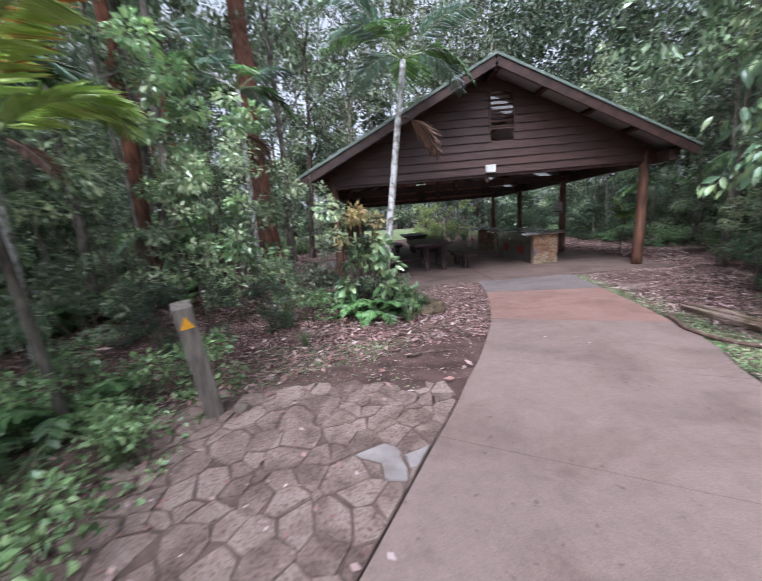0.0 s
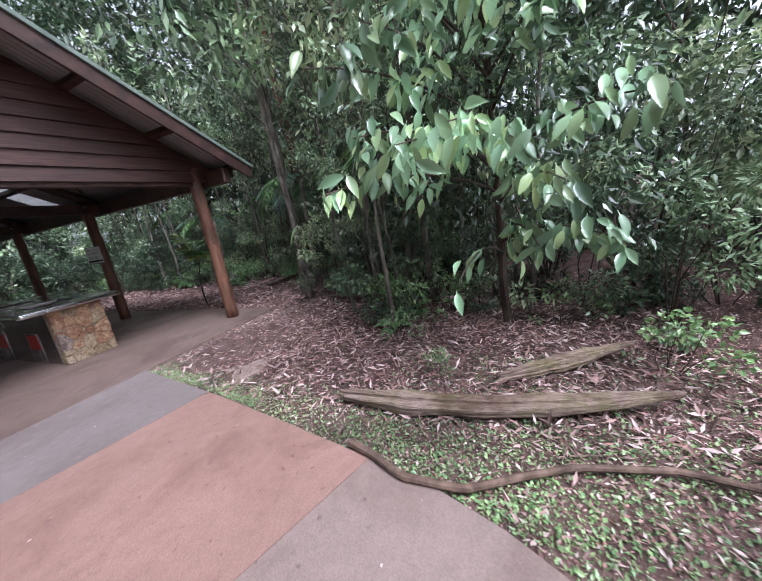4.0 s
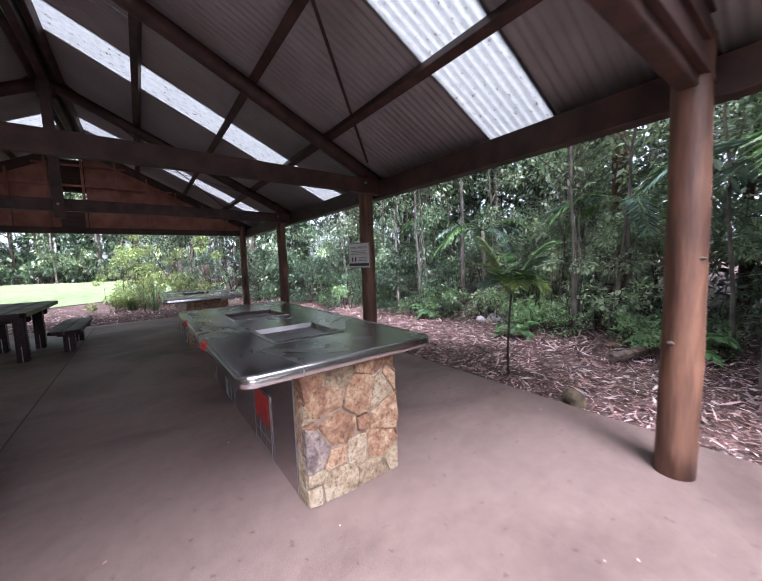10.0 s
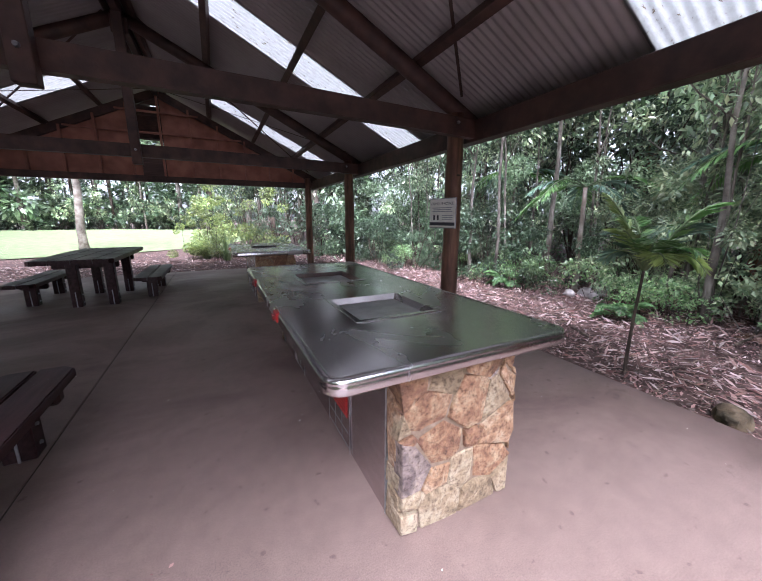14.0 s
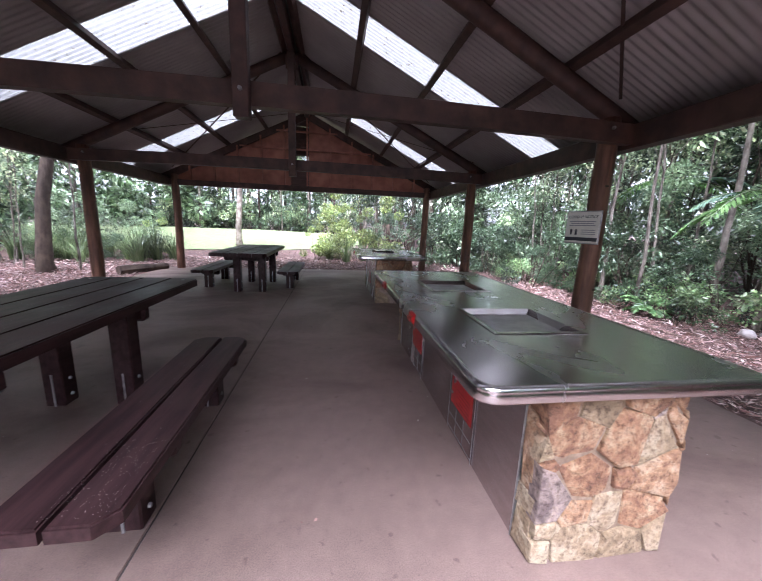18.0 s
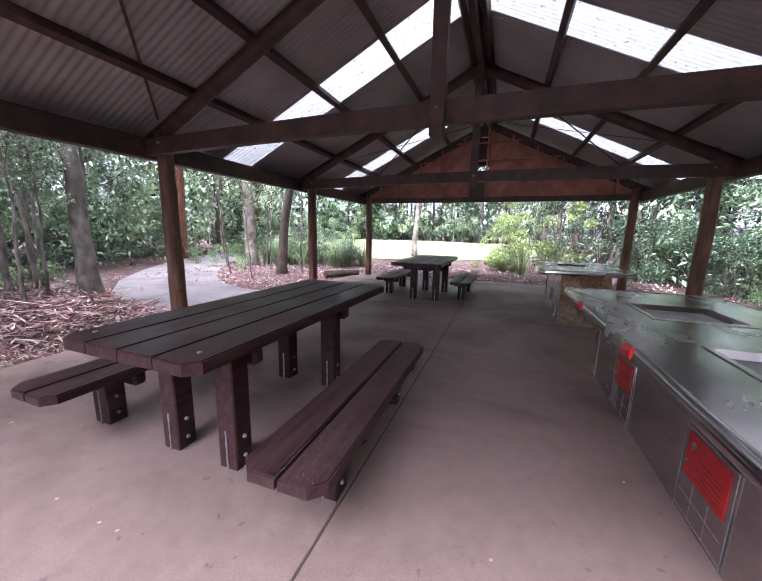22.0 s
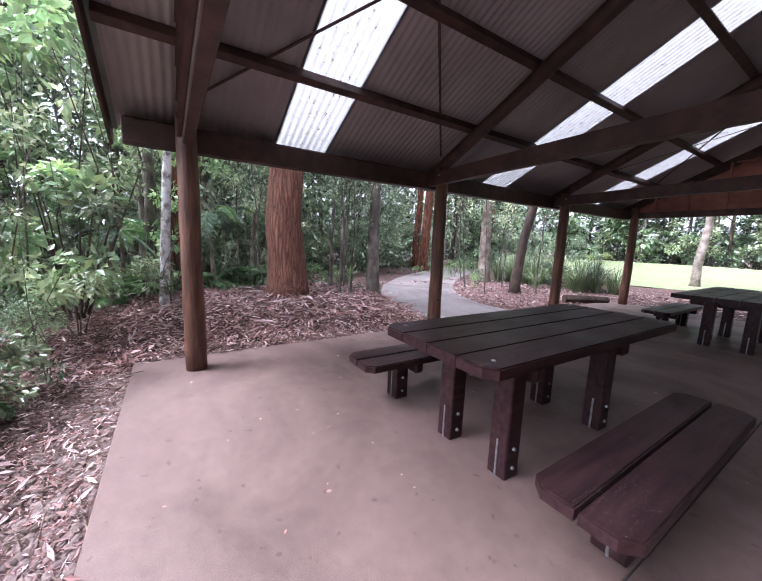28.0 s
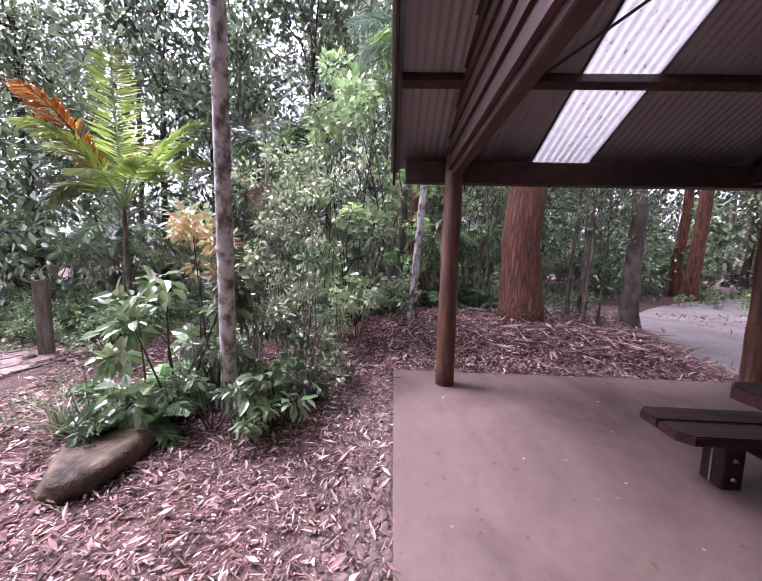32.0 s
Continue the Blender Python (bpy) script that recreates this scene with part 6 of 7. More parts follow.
# the woods west of the lawn
for k in range(34):
    a = k / 33
    x, y = -11.5 - 23 * a, 14.5 + 26 * a
    hedge.append((hedge_kinds[(0, 2, 1)[k % 3]], spot(x - rng.uniform(0, 2.5), y + rng.uniform(-1, 1), rng.uniform(0, 360), rng.uniform(0.9, 1.5))))
    if k % 3 == 0:
        plant(talls, k % 2, x - rng.uniform(2, 5), y, rng.uniform(0, 360), rng.uniform(0.9, 1.2))
# south side, behind the start
for k in range(14):
    x = -11 + 1.6 * k
    if -5.2 < x < -0.8:
        continue
    hedge.append((hedge_kinds[k % 3], spot(x, -14.5 - (k % 3), rng.uniform(0, 360), rng.uniform(0.9, 1.4))))
    if k % 2:
        plant(talls, k % 3, x, -17.5, rng.uniform(0, 360), 1.0)

merged(hedge, "undergrowth", "green forest undergrowth round the lawn and behind the start", "undergrowth")
for x, y, k, s in ((-11, -3.5, 0, 0.9), (-12.2, -6, 2, 1.1), (-10.6, -8.2, 0, 0.8), (-13, -1.5, 1, 0.9), (-9.6, -5.2, 2, 0.8)):
    plant(talls, k, x, y, x * 50 % 360, s)
# tall gums round the lawn and behind the shelter, against the sky
gum = put(tree(74, 20, 0.13, 0.45, 4.2, 3000, 0.34, "leaf_e", "bark_grey", "very tall slender gum tree with thin olive canopy", boughs=16), -7, 45)
for x, y, a, s in ((6, 29, 60, 0.95), (3.4, 21.5, 100, 1.0), (-22, 26, 170, 1.1), (-19, 20, 220, 1.0), (5.5, 20, 20, 1.0), (8.5, 18, 70, 0.9), (-13.5, 46, 10, 1.7), (-2.5, 46, 140, 1.7), (4.5, 39, 200, 1.5), (-9.5, 44, 250, 1.6), (-18, 47, 80, 1.7), (-24, 46, 190, 1.6), (0.5, 47, 30, 1.8), (-6, 50, 300, 1.8), (9, 27, 260, 1.1), (14, 20, 300, 1.0), (12, 12, 30, 0.9), (15, 6, 90, 0.9), (-22, 28, 40, 1.2), (-15, 6, 150, 0.9), (-17, -1, 200, 0.9), (-12, -10, 10, 0.8), (7.5, -6, 80, 0.8), (9.5, -1, 60, 0.85)):
    again(gum, x, y, a, s)
# canopy behind the shelter, against the sky
for k in range(26):
    a = k / 25
    plant(talls, (1, 0, 1, 2)[k % 4], -16 + 34 * a + rng.uniform(-1, 1), 19 + 7 * abs(math.sin(k * 1.7)) if a > 0.55 else 50 + 6 * math.sin(k * 2.1), rng.uniform(0, 360), rng.uniform(0.9, 1.25))

# round-crowned dense trees that stand out as masses
dense = put(tree(75, 8.5, 0.12, 0.12, 2.5, 9000, 0.15, "leaf_a", "bark_dark", "dense round-crowned green rainforest tree", boughs=26), -8.6, -10.3)
for x, y, a, s in ((-13.6, -8.2, 70, 0.95), (-14.4, -3.6, 150, 1.1), (-15.2, 0.6, 230, 0.9), (-15.0, 4.6, 20, 1.15), (-16.4, 8.8, 100, 1.0), (10.2, 0.4, 50, 0.9), (11.0, 5.2, 130, 1.0), (9.6, 9.6, 200, 0.9)):
    again(dense, x, y, a, s)
dense_pale = put(tree(76, 6.5, 0.09, 0.10, 2.0, 7000, 0.13, "leaf_light", "bark_grey", "pale green bushy rainforest tree", boughs=24), -12.4, -5.6)
for x, y, a, s in ((-12.9, -0.9, 80, 0.9), (-12.6, 3.2, 160, 0.85), (9.0, 3.0, 240, 0.8), (9.2, 6.8, 30, 0.9), (8.8, -2.4, 310, 0.8)):
    again(dense_pale, x, y, a, s)

# distant woods that close the view on every side
def far_woods(label, n, seed, r0, r1, a0, a1, z0, z1, size, leaf):
    rng = np.random.default_rng(seed)
    m = n // 130
    ang, rad = rng.uniform(radians(a0), radians(a1), m), rng.uniform(r0, r1, m)
    blobs = np.stack([rad * np.cos(ang), 4 + rad * np.sin(ang), z0 + (z1 - z0) * rng.uniform(0, 1, m) ** 1.2, rng.uniform(0.7, 1.7, m)], 1)
    return tagged(np_part("distant_woods", *cloud(rng, blobs, n, size), leaf), label, "woods", kind="stuff")


far_woods("dark foliage of the distant forest", 20000, 401, 15, 22, -75, 75, 0, 9, 0.36, "leaf_b")
far_woods("olive canopy of the distant gum trees", 22000, 402, 19, 30, -60, 88, 4, 17, 0.36, "leaf_e")
far_woods("green foliage of the western forest", 22000, 403, 16, 23, 130, 250, 0, 8, 0.32, "leaf_a")
far_woods("olive canopy of the western trees", 20000, 404, 19, 28, 150, 216, 3, 17, 0.36, "leaf_e")
far_woods("low olive trees of the western woods", 8000, 414, 19, 28, 228, 250, 3, 11, 0.36, "leaf_e")
far_woods("green trees beyond the lawn", 30000, 405, 40, 50, 84, 150, 0, 9, 0.75, "leaf_a")
far_woods("olive canopy of gum trees beyond the lawn", 36000, 406, 42, 56, 84, 165, 9, 36, 0.85, "leaf_e")

far_woods("dark thicket close behind the eastern undergrowth", 20000, 409, 8.8, 12, -58, 62, 0, 5, 0.20, "leaf_a")
# leaf mass added overhead to keep sky light off the southeastern growth
far_woods("added dark canopy shading the southeastern undergrowth", 9000, 410, 10, 17, -62, -28, 6, 16, 0.32, "leaf_b")
far_woods("green thicket of the western woods", 26000, 411, 12, 17, 162, 214, 0, 9, 0.21, "leaf_a")
far_woods("mid-storey leaves of the western woods", 18000, 407, 12.5, 17, 168, 250, 1, 7, 0.24, "leaf_a")
# a second added canopy, there to darken the northeastern growth below it
far_woods("added dark canopy shading the northeastern undergrowth", 14000, 415, 9, 16, 10, 66, 5, 15, 0.30, "leaf_b")
far_woods("dark mid-storey leaves of the eastern woods", 18000, 408, 11, 16, -62, 42, 1, 9, 0.24, "leaf_b")

# ---- litter, ground cover, loose things ----
def free_ground(x, y):
    """Whether a place is bare ground: not slab, not path."""
    if SX0 - 0.02 < x < SX1 + 0.02 and SY0 - 0.02 < y < SY1:
        return False
    if -12 <= y <= -0.567:
        l, r = cut_edge(L_EDGE, y), cut_edge(R_EDGE, y)
        if l[0] - 0.02 < x < r[0] + 0.02:
            return False
        if -3.5 < x < -0.8 and y < -4.42 + 0.33 * (x + 3.4) and y > -5.6 and (math.sin(x * 127.1 + y * 311.7) * 43758.5) % 1 > 0.10:
            return False
    if math.hypot((x - 2.35) / 0.75, (y + 1.25) / 0.5) < 1 and (math.sin(x * 127.1 + y * 311.7) * 43758.5) % 1 > 0.22:
        return False
    return True


def scatter(name, n, region, size, ratio, material, label, seed, flat=0.35, lift=0.012, cat="leaf litter"):
    rng = np.random.default_rng(seed)
    pts = []
    while len(pts) < n:
        x, y = region(rng)
        if free_ground(x, y):
            pts.append((x, y))
    pts = np.array(pts)
    z = ground_z(pts[:, 0], pts[:, 1]) + lift * rng.uniform(0.2, 2.2, n)
    a = rng.uniform(0, 2 * np.pi, n)
    d = np.stack([np.cos(a), np.sin(a), rng.normal(size=n) * flat], 1)
    v, f = blades(np.column_stack([pts, z]), d, size * rng.uniform(0.4, 1.5, n), ratio, 0.3, rng)
    v[:, 2] = np.maximum(v[:, 2], ground_z(v[:, 0], v[:, 1]) + 0.004)
    ob = np_part(name, v, f, material)
    return tagged(ob, label, cat, kind="stuff")


def rect(x0, x1, y0, y1):
    return lambda r: (r.uniform(x0, x1), r.uniform(y0, y1))


for n, box_, label, sd in (
        (14000, (3.8, 7.6, -1.5, 10), "dry pinkish brown fallen leaves and bark beside the slab", 81),
        (14000, (0.6, 5.2, -7.0, -0.5), "dry fallen leaves and bark strips round the log", 82),
        (19000, (-7.5, -3.6, -2.8, 5.0), "thick bed of dry leaves and bark on the bank", 83),
        (13000, (-9.5, -3.8, 5.6, 10), "dry leaves round the side path", 183),
        (15000, (-5.0, -0.4, -4.8, -0.5), "scattered dry leaves beside the path", 84),
        (3000, (-9, 6, 9.9, 16), "dry leaves behind the shelter", 85),
        (4000, (-9, -3.8, -9, -3), "dry leaves under the ground cover", 86)):
    for share, size, ratio, flat, lab in ((0.8, 0.046, 0.36, 0.5, label), (0.45, 0.085, 0.09, 0.22, "thin strips of bark and stalk in the litter"), (1.3, 0.026, 0.6, 0.5, "small leaf and bark chips")):
        scatter("leaf_litter", int(n * share), rect(*box_), size * (0.72 if sd in (82, 84) else 1), ratio, "litter", lab, sd + int(ratio * 1000), flat)
for lab, n, size, ratio, flat, box_, sd in (("long curled strips of shed bark on the bank", 2600, 0.15, 0.13, 0.28, (-7.2, -3.7, -1.5, 4.2), 191), ("large curled dry leaves on the bank", 2600, 0.10, 0.36, 0.5, (-7.2, -3.7, -1.8, 4.2), 192), ("strips of shed bark beside the slab", 2200, 0.14, 0.13, 0.28, (3.9, 7, -1, 8), 193), ("pinkish bark strips round the log", 3400, 0.07, 0.14, 0.28, (1.25, 4.2, -5.6, -0.6), 195), ("larger curled leaves and bark round the log", 1300, 0.085, 0.2, 0.35, (1.5, 4.6, -5.6, -2.2), 196), ("pale leaves and bark on the ground under the western trees", 6000, 0.13, 0.3, 0.4, (-12.5, -6.4, -4.5, 5.0), 205), ("thick chips of pale bark on the bank", 9000, 0.075, 0.24, 0.5, (-6.6, -3.75, -2.2, 4.0), 198), ("long shed bark strips heaped round the tree feet", 900, 0.30, 0.07, 0.12, (-6.6, -4.2, 0.4, 3.9), 199), ("pale chips of bark beside the side path", 4200, 0.10, 0.26, 0.4, (-9.2, -4.0, 6.2, 11.0), 200), ("pale bark chips among the eastern litter", 4600, 0.11, 0.2, 0.4, (3.95, 7.4, -0.8, 8.5), 201), ("pale chips of bark and leaf round the log", 6000, 0.075, 0.24, 0.4, (1.3, 4.6, -6.0, -0.7), 203), ("dry leaves and chips in the thin grass beside the path", 2600, 0.05, 0.3, 0.4, (-0.8, 3.2, -8.5, -4.6), 206), ("pale chips of bark behind the shelter", 3600, 0.10, 0.26, 0.4, (-5.0, 5.0, 9.95, 13.0), 204), ("chips of bark and leaves between slab and palm", 2200, 0.07, 0.24, 0.4, (-3.75, -0.7, -3.2, -0.6), 202), ("larger fallen leaves beside the path", 1500, 0.08, 0.38, 0.4, (-4.3, -0.7, -4.95, -2.4), 197), ("bark strips and curled leaves before the slab", 900, 0.07, 0.2, 0.3, (-3.6, -0.6, -2.6, -0.55), 194)):
    scatter("leaf_litter", n, rect(*box_), size, ratio, "chip" if sd >= 198 else "litter", lab, sd, flat, 0.02)
scatter("ground_cover", 9000, rect(-8, -3.9, -9.3, -4.3), 0.055, 0.6, "groundcover", "low green ground cover plants", 87, 0.6, 0.035, "ground cover")
scatter("ground_cover", 5000, rect(0.3, 2.3, -8, -3.6), 0.026, 0.55, "groundcover", "sparse grassy weeds beside the path", 88, 0.9, 0.010, "ground cover")


def fringe(edge, y0, y1, reach):
    """Places close beside an edge of the path."""
    def place(r):
        y = r.uniform(y0, y1)
        return cut_edge(edge, y)[0] + abs(r.normal()) * reach, y
    return place


scatter("ground_cover", 5200, fringe(R_EDGE, -2.6, -0.58, 0.16), 0.024, 0.28, "groundcover", "fine green grass fringe at the path edge", 89, 1.3, 0.008, "ground cover")
scatter("ground_cover", 9000, fringe(R_EDGE, -8.5, -2.6, 0.28), 0.022, 0.4, "groundcover", "clover and grass beside the path", 90, 1.0, 0.008, "ground cover")
scatter("ground_cover", 5000, rect(-0.8, 2.4, -8.5, -4.2), 0.026, 0.35, "groundcover", "thin grass and clover between path and log", 93, 1.0, 0.010, "ground cover")
scatter("ground_cover", 2600, rect(0.7, 1.45, -5.8, -3.5), 0.020, 0.7, "groundcover", "bright clover in front of the fallen log", 94, 0.8, 0.010, "ground cover")
scatter("ground_cover", 5000, rect(-4.1, -2.2, -5.0, -3.6), 0.022, 0.5, "groundcover", "sparse green weeds among the fallen leaves", 92, 0.8, 0.008, "ground cover")


def pebbles(n, region, size, seed, label):
    """Loose rounded stones, partly sunk in the soil."""
    rng = np.random.default_rng(seed)
    base = np.array([(1, 0, 0), (0.5, 0.87, 0), (-0.5, 0.87, 0), (-1, 0, 0), (-0.5, -0.87, 0), (0.5, -0.87, 0), (0.55, 0.25, 0.75), (-0.2, 0.6, 0.75), (-0.45, -0.4, 0.75), (0.3, -0.5, 0.75)], float)
    quads = [(0, 1, 6), (1, 7, 6), (1, 2, 7), (2, 3, 7), (3, 8, 7), (3, 4, 8), (4, 5, 8), (5, 9, 8), (5, 0, 9), (0, 6, 9), (6, 7, 8), (6, 8, 9)]
    pieces = []
    while len(pieces) < n:
        x, y = region(rng)
        if not free_ground(x, y):
            continue
        a, s = rng.uniform(0, 6.28), size * rng.uniform(0.4, 1.4)
        v = base * (1 + rng.uniform(-0.2, 0.2, (10, 3))) * (s, s * rng.uniform(0.55, 0.9), s * 0.55)
        ca, sa = math.cos(a), math.sin(a)
        v = np.stack([v[:, 0] * ca - v[:, 1] * sa + x, v[:, 0] * sa + v[:, 1] * ca + y, v[:, 2] + float(ground_z(x, y)) + 0.002], 1)
        pieces.append((v, quads))
    return tagged(np_part("pebble", *join_np(pieces), "pebble", smooth=True), label, "gravel", kind="stuff")


pebbles(1500, lambda r: (r.uniform(-3.6, -0.5), -0.56 - abs(r.normal()) * 0.24), 0.027, 701, "grey brown river pebbles along the slab edge")
pebbles(900, lambda r: (r.uniform(1.6, 3.9), -0.56 - abs(r.normal()) * 0.45), 0.022, 702, "grey gravel scattered at the slab corner")
pebbles(700, lambda r: (-3.79 - abs(r.normal()) * 0.12, r.uniform(-0.5, 4.0)), 0.022, 703, "pebbles along the western slab edge")
pebbles(350, lambda r: (3.87 + abs(r.normal()) * 0.2, r.uniform(-0.5, 8)), 0.024, 704, "pebbles along the eastern slab edge")


# twigs in the mulch
def twigs(n, region, seed, label):
    rng = np.random.default_rng(seed)
    pieces = []
    while len(pieces) < n:
        x, y = region(rng)
        if free_ground(x, y):
            a, L = rng.uniform(0, 6.28), rng.uniform(0.12, 0.42)
            d = np.array([math.cos(a), math.sin(a), rng.normal() * 0.06]) * L / 2
            c = np.array([x, y, float(ground_z(x, y)) + rng.uniform(0.008, 0.03)])
            pieces.append(tube_np([c - d, c + rng.normal(size=3) * 0.012, c + d], [0.0045, 0.004, 0.002], 4, 0, 0, False))
    return tagged(np_part("twig", *join_np(pieces), "wood_old"), label, "twigs", kind="stuff")


twigs(1300, rect(-7.2, -3.7, -2.2, 4.5), 301, "dry twigs in the mulch on the bank")
twigs(900, rect(3.9, 7.0, -1, 9), 302, "dry twigs in the litter beside the slab")
twigs(700, rect(1.0, 4.6, -6, -0.6), 303, "dry twigs round the log")
twigs(800, rect(-3.6, -0.5, -3.8, -0.6), 304, "dry twigs beside the path")

# flagstones
flag_out = [(-4.1, -4.62), (-4.35, -5.2), (-4.2, -6.0), (-4.3, -7.2), (-4.75, -9.2), (-4.18, -9.2), (-3.32, -7.48), (-2.66, -6.48), (-2.45, -6.1), (-2.25, -5.73), (-2.0, -5.3), (-2.45, -4.95), (-3.05, -4.75)]
apron = thing("pavement", "crazy-paved flagstone apron beside the path", "paving", kind="structure")
part("bed", slab_bm(flag_out, -0.1, -0.011), "joint_soil", apron, "earth joints")


def inside(p, poly):
    c = False
    for (xa, ya), (xb, yb) in zip(poly, poly[1:] + poly[:1]):
        if (ya > p[1]) != (yb > p[1]) and p[0] < (xb - xa) * (p[1] - ya) / (yb - ya) + xa:
            c = not c
    return c


hull = [(-4.8, -4.5), (-4.8, -9.3), (-2.6, -9.3), (-1.5, -5.6), (-1.6, -4.6)]


def clip_west(cell):
    """Cuts a stone off along the path's west edge."""
    c = np.mean(cell, 0)
    for (xa, ya), (xb, yb) in zip(L_EDGE, L_EDGE[1:]):
        if max(p[1] for p in cell) < ya - 0.05 or min(p[1] for p in cell) > yb + 0.05:
            continue
        nrm = np.array([yb - ya, xa - xb]) / math.hypot(yb - ya, xa - xb)
        lim = np.array([xa, ya]) @ nrm - 0.022
        out = []
        for k in range(len(cell)):
            p, q = np.asarray(cell[k]), np.asarray(cell[(k + 1) % len(cell)])
            dp, dq = p @ nrm - lim, q @ nrm - lim
            if dp <= 0:
                out.append(p)
            if dp * dq < 0:
                out.append(p + (q - p) * dp / (dp - dq))
        cell = out
        if len(cell) < 3:
            return []
    return cell


frng = np.random.default_rng(3)
flag_seeds = []
for k in range(6000):
    q = np.array([frng.uniform(-4.75, -1.5), frng.uniform(-9.2, -4.55)])
    gap_q = frng.choice([0.11, 0.15, 0.20, 0.26], p=[0.2, 0.3, 0.3, 0.2]) * frng.uniform(0.85, 1.15)
    if all(np.linalg.norm((q - o) @ np.array([[0.9, 0.35], [-0.3, 1.1]])) > gap_q for o in flag_seeds):
        flag_seeds.append(q)
for c in voronoi_cells(hull, flag_seeds, 0.008, 0.024, 5, 0.014, 0.06):
    mid = np.mean(c, 0)
    if mid[0] < -4.28 + 0.12 * math.sin(5 * mid[1]) or mid[1] > -4.70 - 0.2 * max(0, mid[0] + 2.8) - 0.08 * abs(math.sin(6 * mid[0])):
        continue
    c = clip_west(c)
    if len(c) > 3 and np.ptp([p[0] for p in c]) > 0.05:
        white = math.dist(mid, (-2.45, -5.78)) < 0.15 or math.dist(mid, (-2.95, -6.7)) < 0.13
        stone_piece(c, -0.08, frng.uniform(-0.006, 0.003), "flag_white" if white else "flag", apron, frng.uniform(-0.02, 0.02, 2))

# marker bollard
bol = thing("bollard", "weathered grey square timber post with a yellow warning triangle", "bollard", pose(-3.92, -5.08, -0.03, 2, -5, 32))
bm = bx(-0.068, 0.068, -0.068, 0.068, -0.05, 0.98, bevel=0.008)
for v in bm.verts:
    if v.co.z > 0.7:
        v.co.z += 0.25 * v.co.y
part("post", bm, "grey_post", bol)
np_part("triangle_marker", [(-0.05, -0.0712, 0.80), (0.05, -0.0712, 0.80), (0.0, -0.0712, 0.90), (-0.05, -0.0685, 0.80), (0.05, -0.0685, 0.80), (0.0, -0.0685, 0.90)], [(0, 1, 2), (3, 5, 4), (0, 3, 4, 1), (1, 4, 5, 2), (2, 5, 3, 0)], "yellow", bol, "yellow triangle marker")


def boulder(name, x, y, sx, sy, sz, seed, label, rz=0, dz=0.0, m="rock", top=2.0):
    bm = bmesh.new()
    bmesh.ops.create_icosphere(bm, subdivisions=4, radius=1.0)
    for v in bm.verts:
        n1 = noise.noise(v.co * 1.3 + Vector((seed, 0, 0))) * 0.22 + noise.noise(v.co * 4 + Vector((0, seed, 0))) * 0.06
        v.co *= 1 + n1
        v.co = Vector((v.co.x * sx, v.co.y * sy, min(max(v.co.z, -0.45), top) * sz))
    for f in bm.faces:
        f.smooth = True
    ob = part(name, bm, m)
    ob.matrix_world = pose(x, y, float(ground_z(x, y)) + dz, 0, 0, rz)
    return tagged(ob, label, "rock")


boulder("boulder", -1.86, -2.46, 0.36, 0.24, 0.19, 1, "flat brown boulder lying in the leaves beside the path", 8, 0.05, "rock_brown", 0.62)
boulder("stepping_stone", 1.74, -2.05, 0.25, 0.14, 0.045, 2, "flat pale stone set in the ground beside the path", 12, 0.012, "flag")
boulder("rock", -3.7, -5.06, 0.075, 0.06, 0.06, 6, "dark stone at the foot of the bollard", 20, 0.02)
boulder("rock", 4.02, 0.84, 0.13, 0.10, 0.085, 3, "small squared rock beside the slab", 30, 0.03, "rock_brown")
for bx_, by_, br_ in ((6.7, 3.55, 0.16), (6.48, 3.72, 0.12), (6.86, 3.38, 0.13), (6.6, 3.36, 0.10)):
    boulder("rock", bx_, by_, br_, br_ * 0.8, br_ * 0.7, 10 + by_, "pale rock in a heap on the litter", 90 * bx_, 0.03, "flag_white")
boulder("rock", -6.9, -0.7, 0.3, 0.2, 0.16, 4, "dark rock on the litter bank", 50, 0.05)
boulder("rock", -7.6, 4.0, 0.35, 0.25, 0.2, 5, "mossy rock among the trees", 80, 0.05)


def fallen(name, pts, radii, seed, label, m, sides=12, rough=0.16):
    v, f = tube_np(pts, radii, sides, rough * 0.35, seed, True, rough)
    ob = np_part(name, v, f, m)
    return tagged(ob, label, "log")


def along(pts, n):
    pts = np.array(pts, float)
    t = np.linspace(0, len(pts) - 1, n)
    return np.stack([np.interp(t, range(len(pts)), pts[:, k]) for k in range(3)], 1)


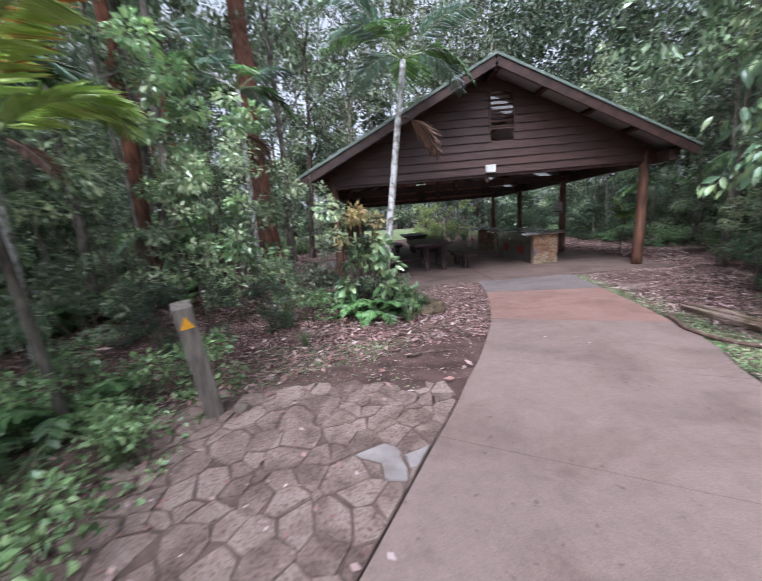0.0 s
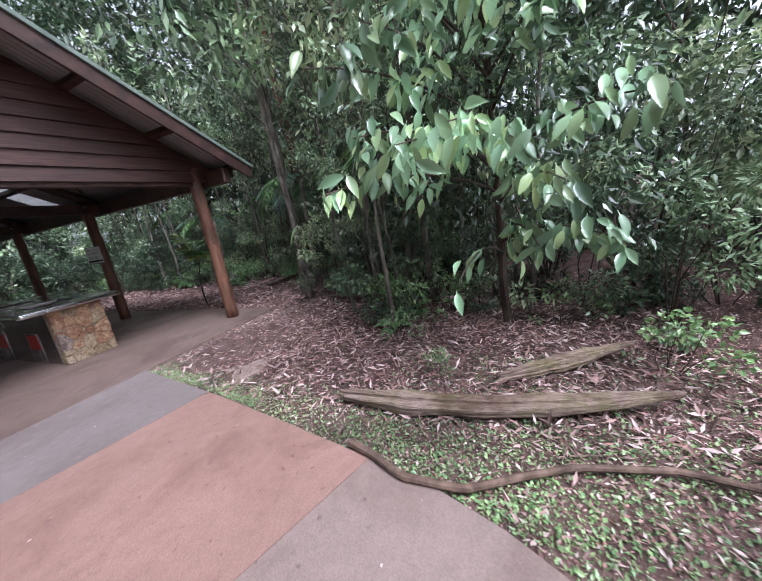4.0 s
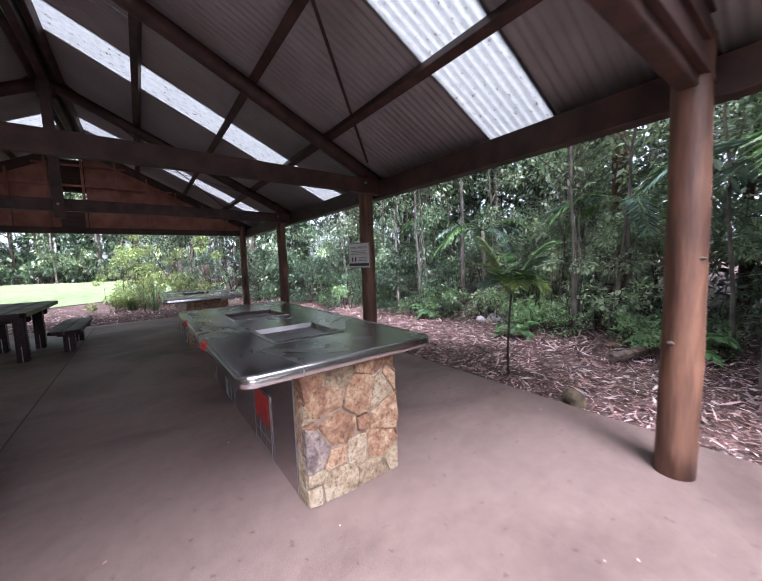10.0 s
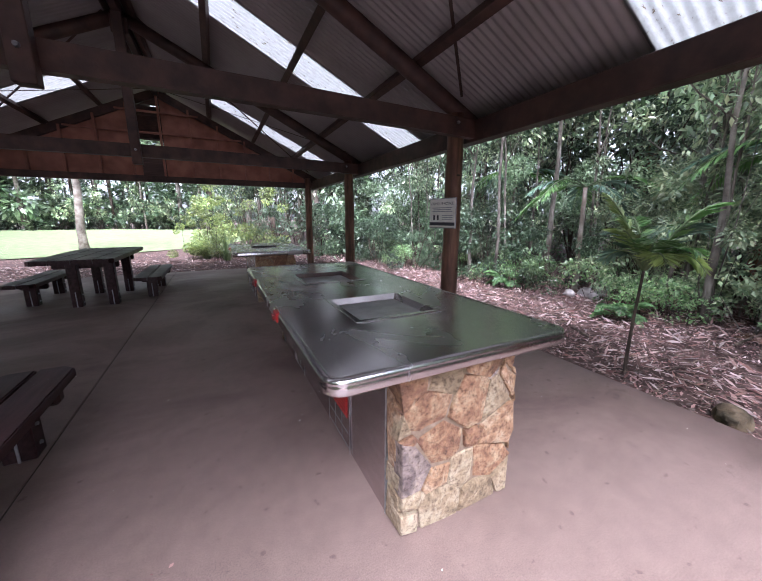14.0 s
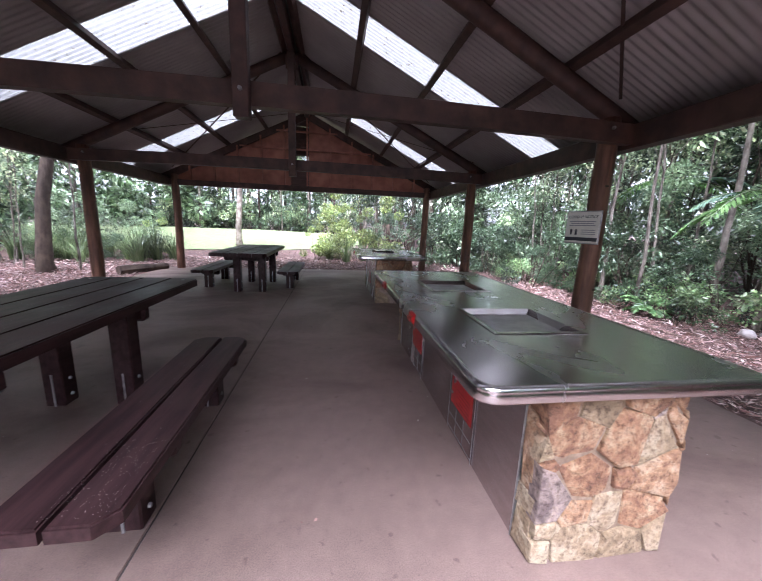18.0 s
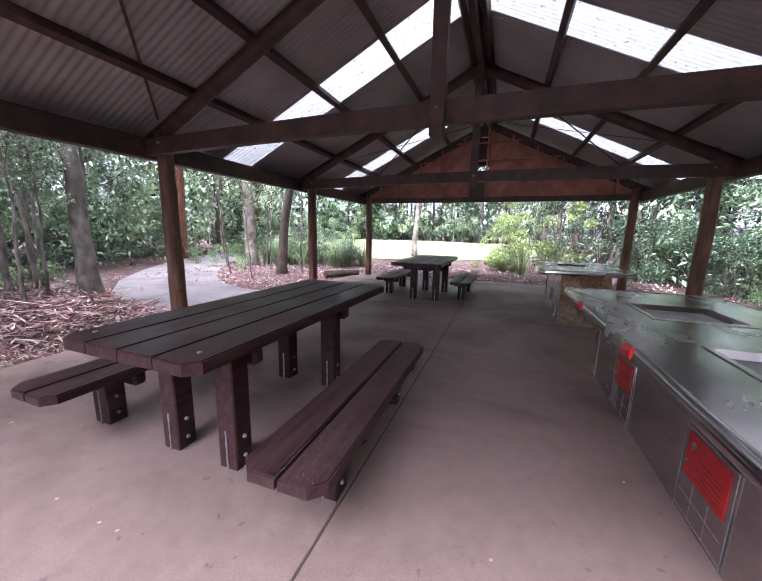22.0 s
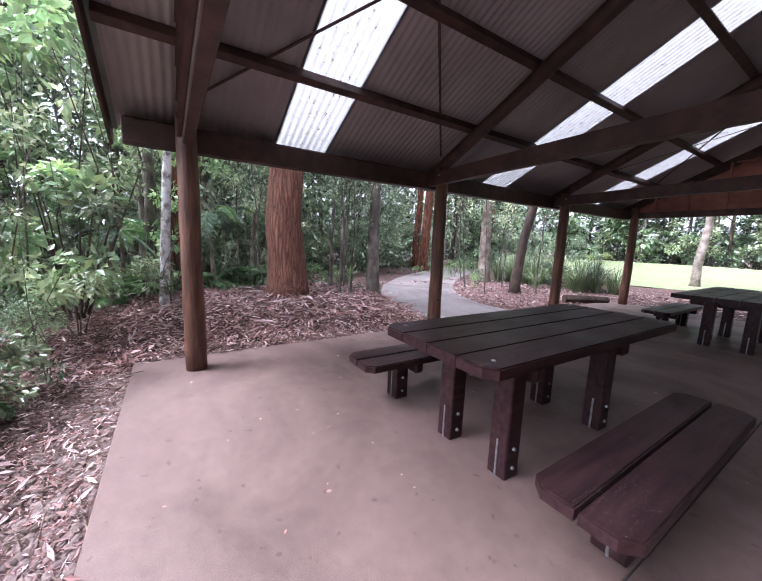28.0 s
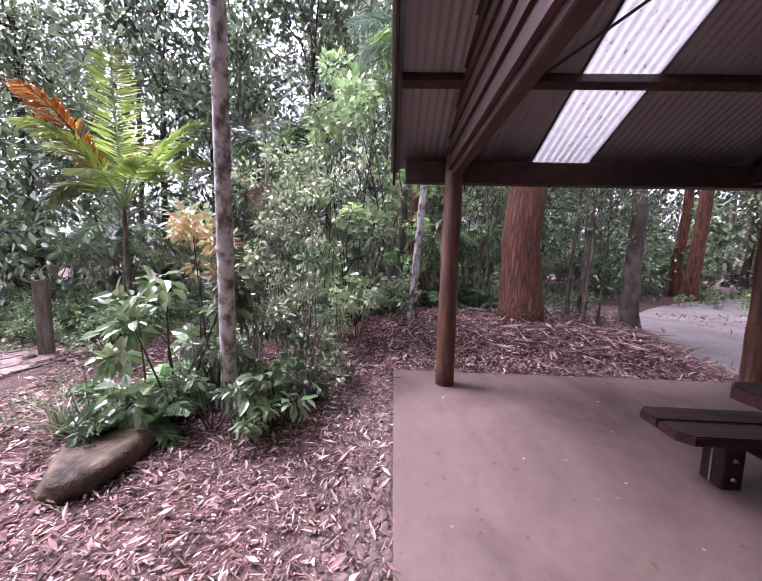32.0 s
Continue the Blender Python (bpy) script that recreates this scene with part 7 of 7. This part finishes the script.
def split_log(pts, width, thick, seed, label, m):
    """A rotten log: flattish, split along its grain, with ragged ends and a hollow."""
    rng = np.random.default_rng(seed)
    pts = along(pts, 48)
    sides = 30
    rib = rng.uniform(-1, 1, sides)
    vs, fs = [], []
    for i, p in enumerate(pts):
        d = unit(pts[min(i + 1, 47)] - pts[max(i - 1, 0)])
        u = unit(np.cross(d, (0, 0, 1)))
        q = i / 47
        full = min(1.0, 0.45 + 2.6 * q, 0.30 + 1.6 * (1 - q)) * (1 + 0.10 * math.sin(9 * q + seed) + 0.06 * math.sin(31 * q))
        rib = rib * 0.93 + rng.uniform(-1, 1, sides) * 0.10
        for k in range(sides):
            a = 2 * np.pi * k / sides
            r = 1 + 0.24 * rib[k] - 0.42 * math.exp(-((a - 1.9 - 0.5 * math.sin(5 * q)) / 0.16) ** 2) - 0.22 * math.exp(-((a - 0.8) / 0.10) ** 2)
            ragged = d * (rng.uniform(-0.09, 0.03) if i in (0, 47) else 0.0)
            vs.append(p + ragged + u * (math.cos(a) * width * full * r) + np.array([0, 0, math.sin(a) * thick * full * r]))
    for i in range(47):
        for k in range(sides):
            a, b = i * sides + k, i * sides + (k + 1) % sides
            fs.append((a, b, b + sides, a + sides))
    fs += [tuple(range(sides))[::-1], tuple(range(47 * sides, 48 * sides))]
    return tagged(np_part("fallen_log", np.array(vs), fs, m), label, "log")


split_log([(1.46, -3.42, 0.03), (1.43, -3.95, 0.04), (1.46, -4.5, 0.05), (1.56, -5.0, 0.06), (1.70, -5.52, 0.085)], 0.092, 0.075, 7, "split mossy tan-grey rotten log lying on the ground", "log_wood")
fallen("fallen_branch", along([(0.98, -3.70, 0.025), (0.92, -3.88, 0.02), (0.81, -4.1, 0.02), (0.81, -4.43, 0.02), (0.94, -4.66, 0.02), (1.07, -4.92, 0.02), (1.15, -5.36, 0.02), (1.08, -5.75, 0.02), (0.95, -6.2, 0.01)], 32), np.linspace(0.026, 0.013, 32), 8, "thin bent brown branch lying beside the path", "branch", 8, 0.08)
split_log([(1.88, -4.52, 0.02), (2.12, -4.95, 0.04), (2.42, -5.46, 0.08)], 0.065, 0.065, 9, "mossy rotten log behind the shrub", "log_wood")
fallen("fallen_log", along([(5.4, 1.0, 0.07), (5.9, 0.85, 0.09), (6.5, 0.6, 0.10)], 12), np.linspace(0.05, 0.085, 12), 11, "grey weathered log in the litter", "wood_old")
fallen("fallen_log", along([(-4.3, 8.6, 0.06), (-3.95, 9.1, 0.07), (-3.7, 9.6, 0.06)], 10), np.linspace(0.11, 0.10, 10), 10, "short dark log beside the slab", "bark_dark")
for k, (x, y, L, a) in enumerate(((-2.0, -4.2, 0.55, 8), (5.0, 2.7, 0.9, 60), (5.4, 4.2, 0.8, 110), (-4.9, 0.9, 0.7, 35), (-4.6, 1.9, 0.6, 140), (2.3, -2.9, 0.6, 30), (-1.9, -3.4, 0.8, 15), (6.0, 1.2, 0.9, 10), (4.6, 0.6, 0.5, 80))):
    d = np.array([math.cos(radians(a)), math.sin(radians(a)), 0]) * L / 2
    c = np.array([x, y, float(ground_z(x, y)) + 0.02])
    ob = fallen("stick", along([c - d, c + np.array([0.02, 0.03, 0.01]), c + d], 8), np.linspace(0.014, 0.007, 8), 20 + k, "pale dry stick on the ground", "wood_old", 6)
    tagged(ob, category="stick")


def specks(name, n, x0, x1, y0, y1, z, size, material, label, seed):
    """Small flat crumbs lying on a surface."""
    rng = np.random.default_rng(seed)
    pos = np.column_stack([rng.uniform(x0, x1, n), rng.uniform(y0, y1, n), np.full(n, z + 0.0015)])
    a = rng.uniform(0, 6.28, n)
    v, f = blades(pos, np.stack([np.cos(a), np.sin(a), 0 * a], 1), size * rng.uniform(0.3, 1.3, n), 0.7, 0.02, rng)
    v[:, 2] = z + 0.0015
    return tagged(np_part(name, v, f, material), label, "debris", kind="stuff")


specks("debris", 330, -0.20, 0.0, 1.1, 1.5, 0.395, 0.0028, "white", "white droppings specked on the bench planks", 601)
specks("debris", 40, -0.33, 0.0, 1.3, 2.75, 0.395, 0.005, "grey_print", "pale crumbs on the bench planks", 602)
specks("debris", 140, -1.58, -0.72, 1.25, 3.4, 0.76, 0.007, "grey_print", "pale crumbs on the table planks", 603)
specks("debris", 60, -3.4, 3.6, -0.4, 4.0, 0.0, 0.012, "white", "tiny pale crumbs on the slab", 604)
specks("debris", 45, -0.9, 1.1, -6.5, -1.0, -0.002, 0.035, "litter", "a few fallen leaves on the path", 605)
specks("debris", 30, -3.2, 0.8, -0.3, 1.6, 0.0, 0.03, "litter", "a few crumbled leaves on the slab", 606)
specks("debris", 190, -4.2, -2.5, -8.6, -4.9, 0.006, 0.05, "litter", "dry leaves blown over the flagstones", 607)
